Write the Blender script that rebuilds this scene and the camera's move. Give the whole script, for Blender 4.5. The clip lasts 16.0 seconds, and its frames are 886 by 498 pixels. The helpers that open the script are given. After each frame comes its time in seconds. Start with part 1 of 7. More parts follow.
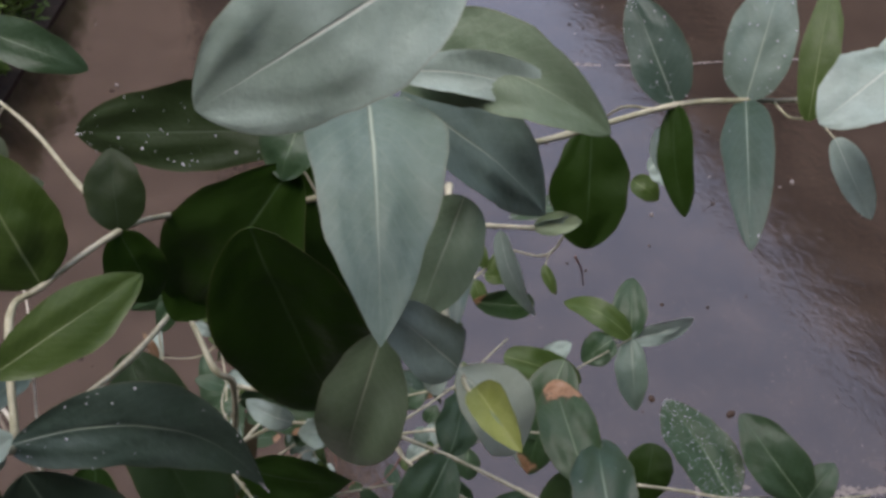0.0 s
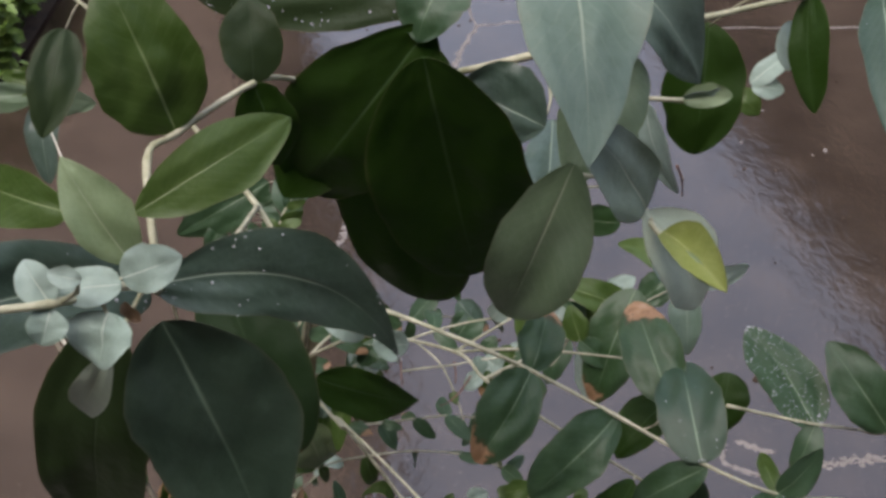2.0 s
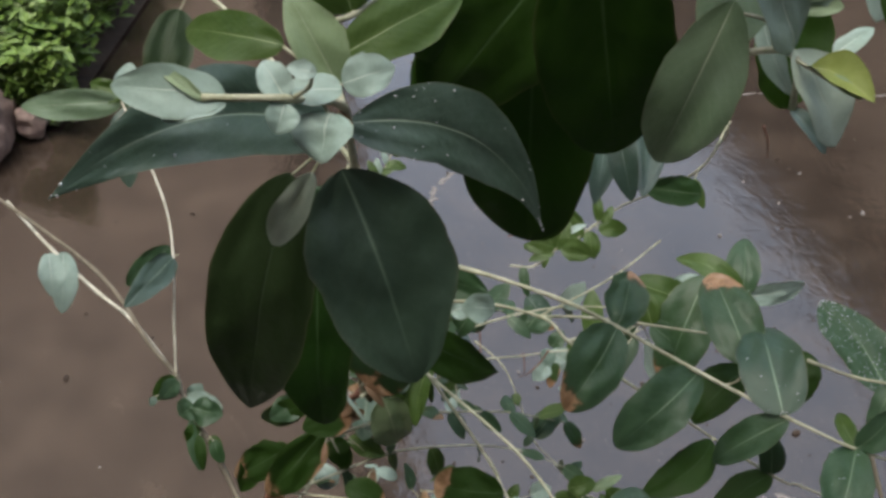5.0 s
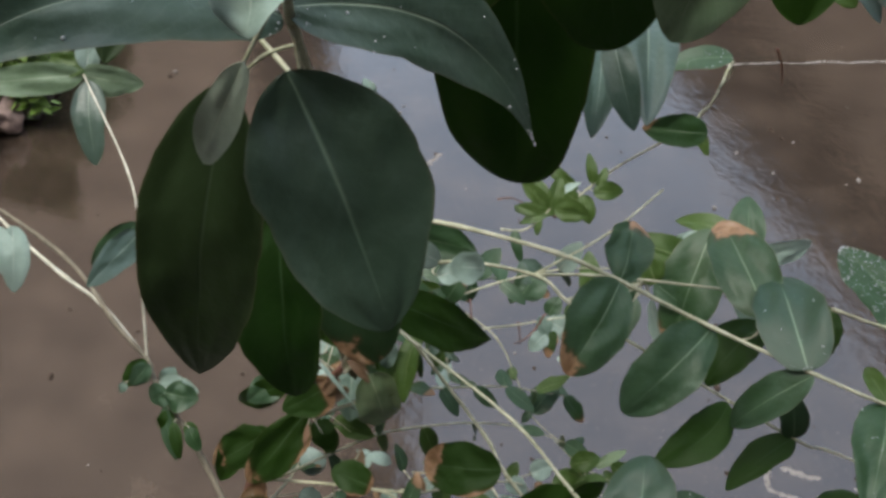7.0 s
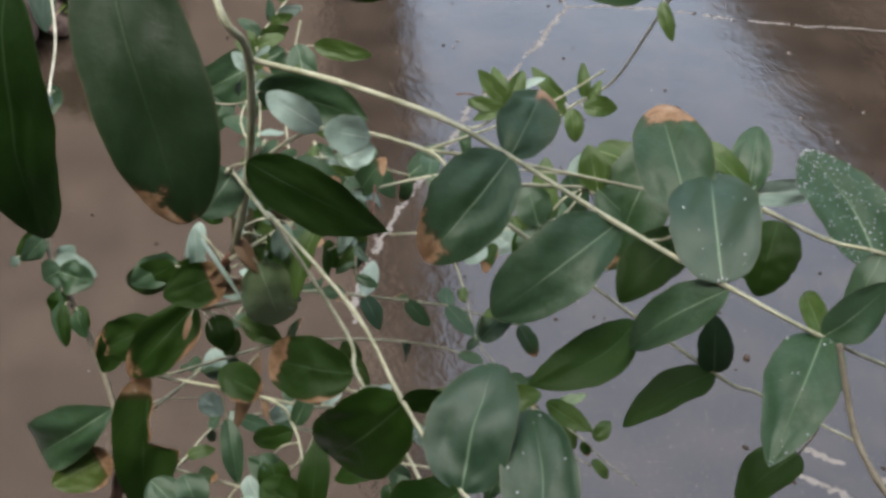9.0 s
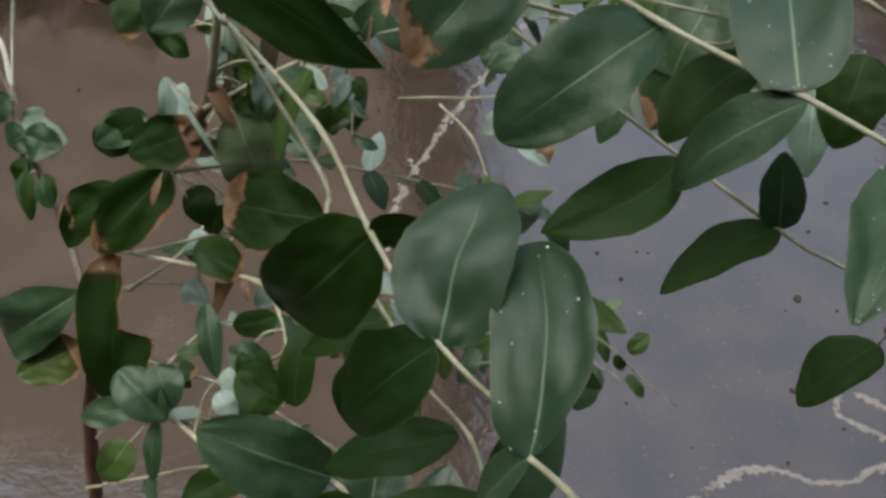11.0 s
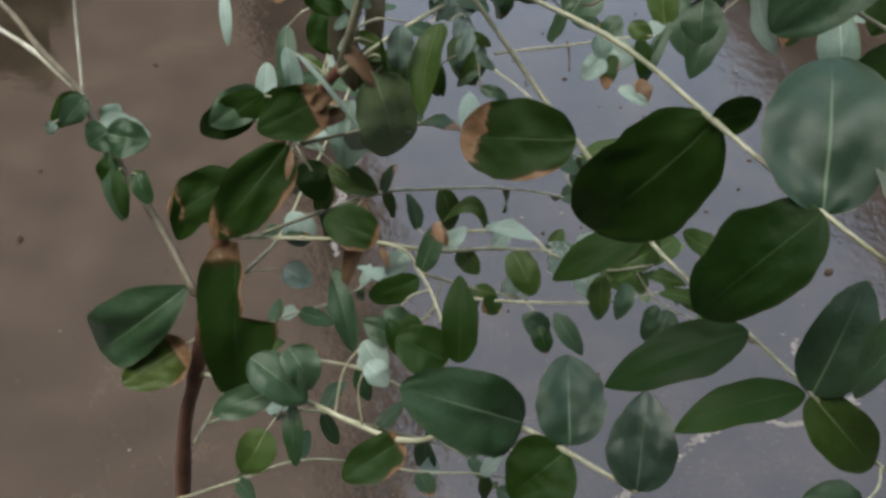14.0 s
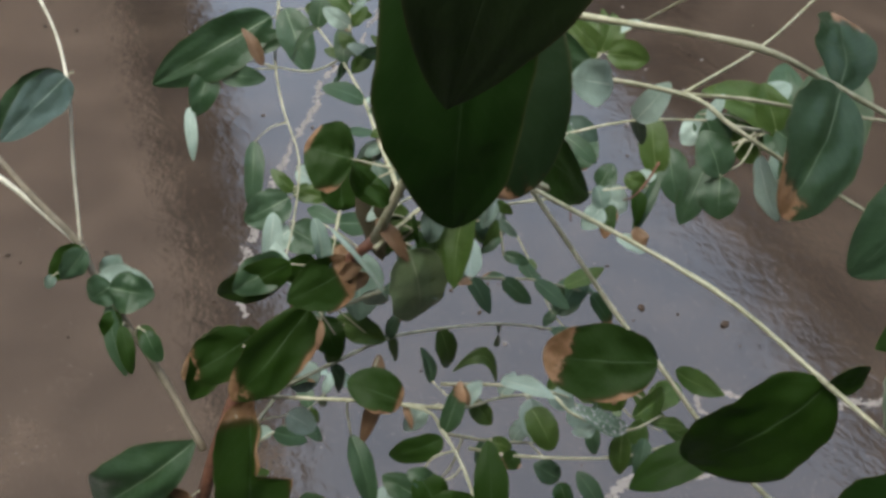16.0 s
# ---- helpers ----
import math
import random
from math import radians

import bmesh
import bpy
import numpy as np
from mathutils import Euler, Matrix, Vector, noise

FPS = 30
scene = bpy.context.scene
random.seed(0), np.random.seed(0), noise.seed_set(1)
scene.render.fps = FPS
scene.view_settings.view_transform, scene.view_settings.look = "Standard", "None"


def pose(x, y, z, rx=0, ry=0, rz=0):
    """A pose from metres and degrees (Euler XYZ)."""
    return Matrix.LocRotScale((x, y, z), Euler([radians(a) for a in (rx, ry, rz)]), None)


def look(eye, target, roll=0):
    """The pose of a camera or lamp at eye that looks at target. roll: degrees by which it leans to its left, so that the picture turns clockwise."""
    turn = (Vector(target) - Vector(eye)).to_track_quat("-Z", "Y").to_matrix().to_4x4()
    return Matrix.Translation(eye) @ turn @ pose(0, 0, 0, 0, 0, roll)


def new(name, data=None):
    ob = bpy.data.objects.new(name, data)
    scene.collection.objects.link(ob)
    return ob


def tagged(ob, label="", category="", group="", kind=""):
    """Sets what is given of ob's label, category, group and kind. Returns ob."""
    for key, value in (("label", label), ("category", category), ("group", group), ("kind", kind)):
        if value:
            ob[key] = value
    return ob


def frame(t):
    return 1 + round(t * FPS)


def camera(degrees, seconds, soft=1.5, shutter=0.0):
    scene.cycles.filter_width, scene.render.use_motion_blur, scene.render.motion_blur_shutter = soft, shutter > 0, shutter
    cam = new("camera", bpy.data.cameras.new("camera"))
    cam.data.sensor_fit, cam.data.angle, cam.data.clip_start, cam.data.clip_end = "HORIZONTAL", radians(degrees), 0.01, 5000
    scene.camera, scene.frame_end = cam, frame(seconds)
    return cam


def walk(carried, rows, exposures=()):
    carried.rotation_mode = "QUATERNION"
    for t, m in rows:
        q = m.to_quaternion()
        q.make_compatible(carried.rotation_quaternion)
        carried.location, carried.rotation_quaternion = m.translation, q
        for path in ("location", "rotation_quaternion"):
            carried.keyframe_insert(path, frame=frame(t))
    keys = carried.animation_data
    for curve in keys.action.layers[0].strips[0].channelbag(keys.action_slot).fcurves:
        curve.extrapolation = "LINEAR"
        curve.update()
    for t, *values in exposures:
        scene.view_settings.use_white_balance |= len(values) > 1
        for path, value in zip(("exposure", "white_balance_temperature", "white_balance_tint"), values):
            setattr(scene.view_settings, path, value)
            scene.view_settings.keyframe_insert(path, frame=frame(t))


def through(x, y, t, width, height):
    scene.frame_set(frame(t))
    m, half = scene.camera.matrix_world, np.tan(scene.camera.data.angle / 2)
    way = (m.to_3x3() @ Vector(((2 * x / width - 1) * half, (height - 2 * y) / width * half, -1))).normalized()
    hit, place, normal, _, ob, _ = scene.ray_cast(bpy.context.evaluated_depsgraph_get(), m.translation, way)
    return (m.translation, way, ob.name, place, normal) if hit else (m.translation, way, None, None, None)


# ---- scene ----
cam = camera(45.4, 16.0, soft=3.2)
PATH = [
    (0, (0.038, 0.021, 1.657), (0.05, 1.567, 0.388), 0.4),
    (0.5, (0.028, 0.026, 1.645), (0.056, 1.555, 0.356), 0.9),
    (1, (0.029, 0.027, 1.638), (0.039, 1.543, 0.333), 0.8),
    (1.5, (0.012, 0.022, 1.633), (0.019, 1.531, 0.321), 1.5),
    (2, (0.001, 0.013, 1.625), (-0.008, 1.518, 0.308), 2.0),
    (2.5, (-0.004, 0.007, 1.621), (-0.051, 1.502, 0.293), 2.1),
    (3, (-0.022, -0.012, 1.622), (-0.065, 1.485, 0.296), 2.3),
    (3.5, (-0.023, -0.026, 1.621), (-0.099, 1.486, 0.314), 1.9),
    (4, (-0.024, -0.044, 1.623), (-0.111, 1.497, 0.351), 2.0),
    (4.2, (-0.026, -0.049, 1.619), (-0.107, 1.502, 0.36), 2.2),
    (6.3, (-0.034, -0.049, 1.574), (-0.056, 1.575, 0.408), 1.0),
    (6.5, (-0.035, -0.036, 1.571), (-0.056, 1.568, 0.377), 0.6),
    (7, (-0.027, -0.017, 1.552), (-0.075, 1.562, 0.325), 0.6),
    (7.5, (-0.009, -0.003, 1.528), (-0.104, 1.582, 0.312), 1.3),
    (8, (0.02, 0.012, 1.507), (-0.09, 1.588, 0.28), 1.9),
    (8.5, (0.043, 0.026, 1.491), (-0.083, 1.569, 0.224), 2.2),
    (9, (0.058, 0.037, 1.47), (-0.113, 1.551, 0.175), 2.9),
    (9.5, (0.068, 0.05, 1.449), (-0.127, 1.533, 0.122), 2.9),
    (10, (0.073, 0.063, 1.429), (-0.137, 1.514, 0.069), 3.1),
    (10.2, (0.075, 0.065, 1.419), (-0.145, 1.511, 0.055), 3.5),
    (12.3, (0.031, 0.095, 1.346), (-0.205, 1.532, -0.025), -2.2),
    (12.5, (0.018, 0.086, 1.344), (-0.163, 1.531, -0.027), -1.7),
    (13, (0.005, 0.065, 1.346), (-0.098, 1.522, -0.021), -0.8),
    (13.5, (-0.012, 0.049, 1.349), (-0.082, 1.531, 0.008), 0.1),
    (14, (-0.045, 0.044, 1.359), (-0.074, 1.519, 0.009), 1.2),
    (14.5, (-0.072, 0.041, 1.358), (-0.039, 1.539, 0.035), 2.8),
    (15, (-0.105, 0.046, 1.37), (0.002, 1.561, 0.069), 5.0),
    (15.5, (-0.114, 0.057, 1.388), (0.043, 1.572, 0.092), 6.2),
    (16, (-0.12, 0.082, 1.412), (0.092, 1.583, 0.107), 6.6),
]
walk(cam, [(t, look(eye, target, roll)) for t, eye, target, roll in PATH],
     [(0, 0.06, 6450, 19), (1.0, 0.08, 6480, 19), (2.0, 0.31, 6620, 14), (2.5, 0.37, 6640, 11), (3.5, 0.31, 6600, 6), (6.5, 0.46, 6650, 5), (7.0, 0.46, 6500, 4), (8.0, 0.58, 6500, 5), (8.5, 0.61, 6550, 5), (9.5, 0.56, 6600, 5), (10.0, 0.44, 6600, 5), (12.5, 0.23, 6750, 2), (14.0, 0.34, 6550, 2), (16.0, 0.50, 6550, 3)])

# ---- sky, sun and exposure ----
world = bpy.data.worlds.new("overcast_sky")
scene.world = world
world.use_nodes = True
wn, wl = world.node_tree.nodes, world.node_tree.links
sky = wn.new("ShaderNodeTexSky")
sky.sky_type = "NISHITA"
sky.sun_disc = False
sky.sun_elevation, sky.sun_rotation = radians(70), radians(-130)
sky.air_density, sky.dust_density, sky.ozone_density = 1.0, 3.5, 1.0
wn["Background"].inputs["Strength"].default_value = 0.33
cloud = wn.new("ShaderNodeHueSaturation")
cloud.inputs["Saturation"].default_value = 0.68
wl.new(sky.outputs["Color"], cloud.inputs["Color"])
wl.new(cloud.outputs["Color"], wn["Background"].inputs["Color"])
sun = new("sun", bpy.data.lights.new("sun", "SUN"))
sun.data.energy, sun.data.angle, sun.data.color = 0.5, radians(30), (1.0, 0.96, 0.9)
sun.matrix_world = look((-1.1, -0.9, 4.0), (0, 0, 0))


# ---- materials ----
def material(name):
    m = bpy.data.materials.new(name)
    m.use_nodes = True
    return m, m.node_tree.nodes, m.node_tree.links, m.node_tree.nodes["Principled BSDF"]


def ramp(n, l, source, stops):
    r = n.new("ShaderNodeValToRGB")
    r.color_ramp.elements[0].position, r.color_ramp.elements[0].color = stops[0][0], (*stops[0][1], 1)
    r.color_ramp.elements[1].position, r.color_ramp.elements[1].color = stops[-1][0], (*stops[-1][1], 1)
    for p, c in stops[1:-1]:
        r.color_ramp.elements.new(p).color = (*c, 1)
    l.new(source, r.inputs[0])
    return r.outputs[0]


def noise_tex(n, l, coord, scale, detail=4, rough=0.55):
    t = n.new("ShaderNodeTexNoise")
    t.inputs["Scale"].default_value, t.inputs["Detail"].default_value, t.inputs["Roughness"].default_value = scale, detail, rough
    l.new(coord, t.inputs["Vector"])
    return t.outputs["Fac"]


def maths(n, l, op, a, b=None, clamp=False):
    m = n.new("ShaderNodeMath")
    m.operation, m.use_clamp = op, clamp
    for i, v in enumerate((a, b)):
        if v is None:
            continue
        if isinstance(v, (int, float)):
            m.inputs[i].default_value = v
        else:
            l.new(v, m.inputs[i])
    return m.outputs[0]


def blend(n, l, fac, a, b, mode="MIX"):
    m = n.new("ShaderNodeMix")
    m.data_type, m.blend_type = "RGBA", mode
    if isinstance(fac, (int, float)):
        m.inputs[0].default_value = fac
    else:
        l.new(fac, m.inputs[0])
    for socket, v in ((m.inputs[6], a), (m.inputs[7], b)):
        if isinstance(v, tuple):
            socket.default_value = (*v, 1)
        else:
            l.new(v, socket)
    return m.outputs[2]


def bump(n, l, p, height, strength, distance):
    b = n.new("ShaderNodeBump")
    b.inputs["Strength"].default_value, b.inputs["Distance"].default_value = strength, distance
    l.new(height, b.inputs["Height"])
    l.new(b.outputs[0], p.inputs["Normal"])
    return b


def leaf_material(name, deep, bloom, vein, wax, rough, burn=False, through=0.22, ribs=0.8, rinds=0.0, shine=0.35, veins=0.05, relief=0.4):
    """A eucalyptus leaf: green blade under a bluish wax bloom, pale midrib and side veins; u runs along the leaf, v across."""
    m, n, l, p = material(name)
    uv = n.new("ShaderNodeTexCoord")
    sep = n.new("ShaderNodeSeparateXYZ")
    l.new(uv.outputs["UV"], sep.inputs[0])
    u, v = sep.outputs[0], sep.outputs[1]
    side = maths(n, l, "ABSOLUTE", maths(n, l, "SUBTRACT", v, 0.5))
    obj = uv.outputs["Object"]
    info = n.new("ShaderNodeObjectInfo")
    broad = noise_tex(n, l, obj, 55, 3)
    fine = noise_tex(n, l, obj, 420, 3)
    waxy = maths(n, l, "ADD", maths(n, l, "MULTIPLY", maths(n, l, "SUBTRACT", broad, 0.5), 1.0), wax)
    waxy = maths(n, l, "ADD", waxy, maths(n, l, "MULTIPLY", maths(n, l, "SUBTRACT", info.outputs["Random"], 0.5), 0.35), clamp=True)
    col = blend(n, l, waxy, deep, bloom)
    col = blend(n, l, maths(n, l, "MULTIPLY", fine, 0.35), col, tuple(c * 0.55 for c in deep))
    # side veins run forward at a slant from the midrib
    slant = maths(n, l, "SUBTRACT", u, maths(n, l, "MULTIPLY", side, 0.55))
    wave = maths(n, l, "SINE", maths(n, l, "ADD", maths(n, l, "MULTIPLY", slant, 78.0), maths(n, l, "MULTIPLY", broad, 16.0)))
    lateral = maths(n, l, "MULTIPLY", maths(n, l, "POWER", maths(n, l, "MAXIMUM", wave, 0.0), 7.0), veins)
    col = blend(n, l, lateral, col, vein)
    rib_width = maths(n, l, "SUBTRACT", 0.024, maths(n, l, "MULTIPLY", u, 0.015))
    rib = maths(n, l, "SUBTRACT", 1.0, maths(n, l, "DIVIDE", side, rib_width), clamp=True)
    rib = maths(n, l, "MULTIPLY", rib, 1.4, clamp=True)
    fade = maths(n, l, "SUBTRACT", 1.0, maths(n, l, "POWER", u, 1.6), clamp=True)
    rib = maths(n, l, "MULTIPLY", rib, maths(n, l, "MULTIPLY", fade, maths(n, l, "ADD", broad, 0.5)), clamp=True)
    col = blend(n, l, maths(n, l, "MULTIPLY", rib, ribs), col, vein)
    # specks, rubbed bloom and a thin drier margin
    speck = ramp(n, l, noise_tex(n, l, obj, 900, 2), [(0.62, (0, 0, 0)), (0.72, (1, 1, 1))])
    col = blend(n, l, maths(n, l, "MULTIPLY", speck, 0.18), col, tuple(c * 0.5 for c in deep))
    smear = ramp(n, l, noise_tex(n, l, obj, 130, 5, 0.7), [(0.50, (0, 0, 0)), (0.72, (1, 1, 1))])
    col = blend(n, l, maths(n, l, "MULTIPLY", smear, 0.35), col, bloom)
    margin = maths(n, l, "MULTIPLY", maths(n, l, "SUBTRACT", side, 0.475, clamp=True), 12.0, clamp=True)
    col = blend(n, l, margin, col, (0.16, 0.13, 0.07))
    roughness = rough
    if burn:
        # dry, scorched tissue creeping in from the tip, with a dark rim
        att = n.new("ShaderNodeAttribute")
        att.attribute_type, att.attribute_name = "OBJECT", "scorch"
        edge = maths(n, l, "ADD", maths(n, l, "SUBTRACT", u, maths(n, l, "SUBTRACT", 1.0, att.outputs["Fac"])),
                     maths(n, l, "MULTIPLY", maths(n, l, "SUBTRACT", noise_tex(n, l, obj, 110, 5, 0.65), 0.5), 0.55))
        edge = maths(n, l, "ADD", edge, maths(n, l, "MULTIPLY", maths(n, l, "SUBTRACT", v, 0.5), 0.18))
        foot = maths(n, l, "SUBTRACT", maths(n, l, "MULTIPLY", att.outputs["Fac"], -1.0), u)
        rind = maths(n, l, "SUBTRACT", maths(n, l, "SUBTRACT", 0.11, v), maths(n, l, "MULTIPLY", maths(n, l, "ABSOLUTE", maths(n, l, "SUBTRACT", u, 0.3)), 0.4))
        rind = maths(n, l, "SUBTRACT", rind, maths(n, l, "MULTIPLY", maths(n, l, "GREATER_THAN", att.outputs["Fac"], 0.0), 9.0 * (1 - rinds)))
        edge = maths(n, l, "MAXIMUM", edge, maths(n, l, "MAXIMUM", foot, rind))
        dry = maths(n, l, "MULTIPLY", edge, 28.0, clamp=True)
        tan_col = ramp(n, l, noise_tex(n, l, obj, 160, 4), [(0.3, (0.19, 0.105, 0.055)), (0.55, (0.35, 0.21, 0.12)), (0.8, (0.50, 0.36, 0.24))])
        rim = maths(n, l, "MULTIPLY", maths(n, l, "SUBTRACT", 1.0, maths(n, l, "ABSOLUTE", maths(n, l, "MULTIPLY", edge, 30.0)), clamp=True), 0.6)
        col = blend(n, l, dry, col, tan_col)
        col = blend(n, l, rim, col, (0.07, 0.04, 0.02))
    l.new(col, p.inputs["Base Color"])
    p.inputs["Roughness"].default_value = rough
    l.new(maths(n, l, "ADD", maths(n, l, "MULTIPLY", broad, 0.25), rough - 0.12), p.inputs["Roughness"])
    p.inputs["Specular IOR Level"].default_value = shine
    height = maths(n, l, "ADD", maths(n, l, "MULTIPLY", rib, -0.6), maths(n, l, "ADD", maths(n, l, "MULTIPLY", lateral, -0.5), maths(n, l, "ADD", maths(n, l, "MULTIPLY", broad, 1.2), maths(n, l, "MULTIPLY", noise_tex(n, l, obj, 190, 4, 0.6), 0.9))))
    bump(n, l, p, height, relief, 0.0015)
    t = n.new("ShaderNodeBsdfTranslucent")
    l.new(blend(n, l, 0.6, col, (0.10, 0.26, 0.0)), t.inputs[0])
    mix = n.new("ShaderNodeMixShader")
    mix.inputs[0].default_value = through
    l.new(p.outputs[0], mix.inputs[1])
    l.new(t.outputs[0], mix.inputs[2])
    l.new(mix.outputs[0], n["Material Output"].inputs[0])
    return m


LEAF = {
    "mature": leaf_material("leaf_mature", (0.020, 0.055, 0.014), (0.085, 0.145, 0.092), (0.24, 0.33, 0.20), 0.42, 0.42, ribs=0.95, veins=0.05),
    # Less bloom, and the shade on hanging leaves put into the green.
    "deep": leaf_material("leaf_deep_green_shade", (0.020, 0.052, 0.005), (0.038, 0.078, 0.018), (0.09, 0.15, 0.06), 0.35, 0.50, through=0.34, ribs=0.75, shine=0.16),
    "scorched": leaf_material("leaf_scorched", (0.020, 0.055, 0.010), (0.078, 0.135, 0.082), (0.24, 0.33, 0.20), 0.36, 0.38, burn=True, ribs=0.95, veins=0.05),
    "charred": leaf_material("leaf_scorched_deep", (0.020, 0.050, 0.006), (0.038, 0.076, 0.020), (0.10, 0.16, 0.07), 0.35, 0.50, burn=True, through=0.34, ribs=0.75, rinds=1.0, shine=0.16),
    "dry": leaf_material("leaf_dry", (0.12, 0.07, 0.035), (0.32, 0.20, 0.12), (0.40, 0.30, 0.2), 0.5, 0.6, through=0.15, ribs=0.3),
    "waxy": leaf_material("leaf_grey_bloom", (0.032, 0.064, 0.040), (0.100, 0.145, 0.122), (0.30, 0.38, 0.28), 0.45, 0.40, through=0.12, ribs=0.95, veins=0.04, shine=0.55),
    "sheen": leaf_material("leaf_teal", (0.028, 0.055, 0.031), (0.080, 0.124, 0.090), (0.22, 0.30, 0.20), 0.42, 0.38, through=0.15, ribs=0.7, veins=0.02, shine=0.65),
    "blue": leaf_material("leaf_blue_green", (0.030, 0.062, 0.038), (0.075, 0.122, 0.098), (0.34, 0.43, 0.33), 0.6, 0.45, through=0.18, ribs=1.0, veins=0.05),
    "tender": leaf_material("leaf_tender", (0.16, 0.24, 0.10), (0.31, 0.39, 0.24), (0.46, 0.52, 0.36), 0.55, 0.5, through=0.25),
    "bud": leaf_material("leaf_bud", (0.18, 0.22, 0.03), (0.34, 0.39, 0.14), (0.55, 0.58, 0.30), 0.5, 0.45, through=0.25),
    # Two darkened copies of the green leaf; their shade is in the colour.
    "shaded": leaf_material("leaf_shaded", (0.018, 0.033, 0.010), (0.036, 0.060, 0.023), (0.07, 0.10, 0.055), 0.35, 0.50, through=0.19, ribs=0.45, shine=0.2),
    "singed": leaf_material("leaf_shaded_scorched", (0.015, 0.034, 0.011), (0.029, 0.056, 0.026), (0.07, 0.11, 0.055), 0.35, 0.50, burn=True, through=0.22, ribs=0.45, shine=0.2),
    # Darker green copy: shade painted in for leaves that catch too much light.
    "bottle": leaf_material("leaf_green_darkened", (0.010, 0.032, 0.004), (0.021, 0.050, 0.011), (0.07, 0.13, 0.05), 0.35, 0.50, through=0.27, ribs=0.6, shine=0.16),
    "olive": leaf_material("leaf_olive_scorched", (0.045, 0.080, 0.009), (0.105, 0.150, 0.035), (0.26, 0.32, 0.14), 0.4, 0.45, burn=True, through=0.25),
    "gloss": leaf_material("leaf_green_glossy", (0.012, 0.040, 0.012), (0.033, 0.077, 0.047), (0.22, 0.32, 0.20), 0.45, 0.52, through=0.14, ribs=0.9, veins=0.02, shine=0.6, relief=0.12),
    "umber": leaf_material("leaf_umber", (0.026, 0.022, 0.012), (0.060, 0.050, 0.028), (0.10, 0.085, 0.05), 0.4, 0.55, through=0.12, ribs=0.4, shine=0.2),
    "cream": leaf_material("leaf_cream", (0.36, 0.44, 0.33), (0.56, 0.66, 0.55), (0.66, 0.70, 0.55), 0.5, 0.5, through=0.25, veins=0.03),
    "sage": leaf_material("leaf_sage", (0.115, 0.178, 0.092), (0.225, 0.305, 0.215), (0.40, 0.47, 0.33), 0.5, 0.5, veins=0.06, ribs=0.95),
    "pale": leaf_material("leaf_waxy", (0.080, 0.135, 0.085), (0.20, 0.28, 0.240), (0.42, 0.50, 0.38), 0.65, 0.5, veins=0.07, ribs=0.95),
    "young": leaf_material("leaf_young", (0.19, 0.275, 0.21), (0.40, 0.51, 0.455), (0.64, 0.70, 0.60), 0.7, 0.5, through=0.2, veins=0.03, ribs=0.95),
    "fresh": leaf_material("leaf_fresh", (0.038, 0.080, 0.009), (0.098, 0.155, 0.042), (0.30, 0.38, 0.18), 0.4, 0.45, through=0.25),
}
LEAF["gnawed"] = LEAF["charred"]


def bark_material(name, dark, light, scale, rough):
    m, n, l, p = material(name)
    c = n.new("ShaderNodeTexCoord")
    a = noise_tex(n, l, c.outputs["Object"], scale, 5)
    b = noise_tex(n, l, c.outputs["Object"], scale * 7, 3)
    f = maths(n, l, "ADD", maths(n, l, "MULTIPLY", a, 0.7), maths(n, l, "MULTIPLY", b, 0.3))
    l.new(ramp(n, l, f, [(0.3, dark), (0.68, light)]), p.inputs["Base Color"])
    p.inputs["Roughness"].default_value = rough
    bump(n, l, p, f, 0.5, 0.0008)
    return m


TWIG = bark_material("twig_bark", (0.20, 0.21, 0.11), (0.54, 0.53, 0.39), 90, 0.6)
TRUNK = bark_material("trunk_bark", (0.06, 0.026, 0.017), (0.23, 0.105, 0.065), 60, 0.65)

WOODY = bark_material("branch_bark", (0.07, 0.06, 0.04), (0.24, 0.21, 0.15), 80, 0.65)

PALE_TWIG = bark_material("pale_twig_bark", (0.34, 0.33, 0.24), (0.70, 0.68, 0.57), 90, 0.6)

# Whitish base colour stands in for the sky's glint on each drop.
GLINT_DROP, dn, dl, dp = material("water")
dp.inputs["Base Color"].default_value = (0.85, 0.9, 0.9, 1)
dp.inputs["Transmission Weight"].default_value, dp.inputs["Roughness"].default_value, dp.inputs["IOR"].default_value = 0.45, 0.06, 1.4


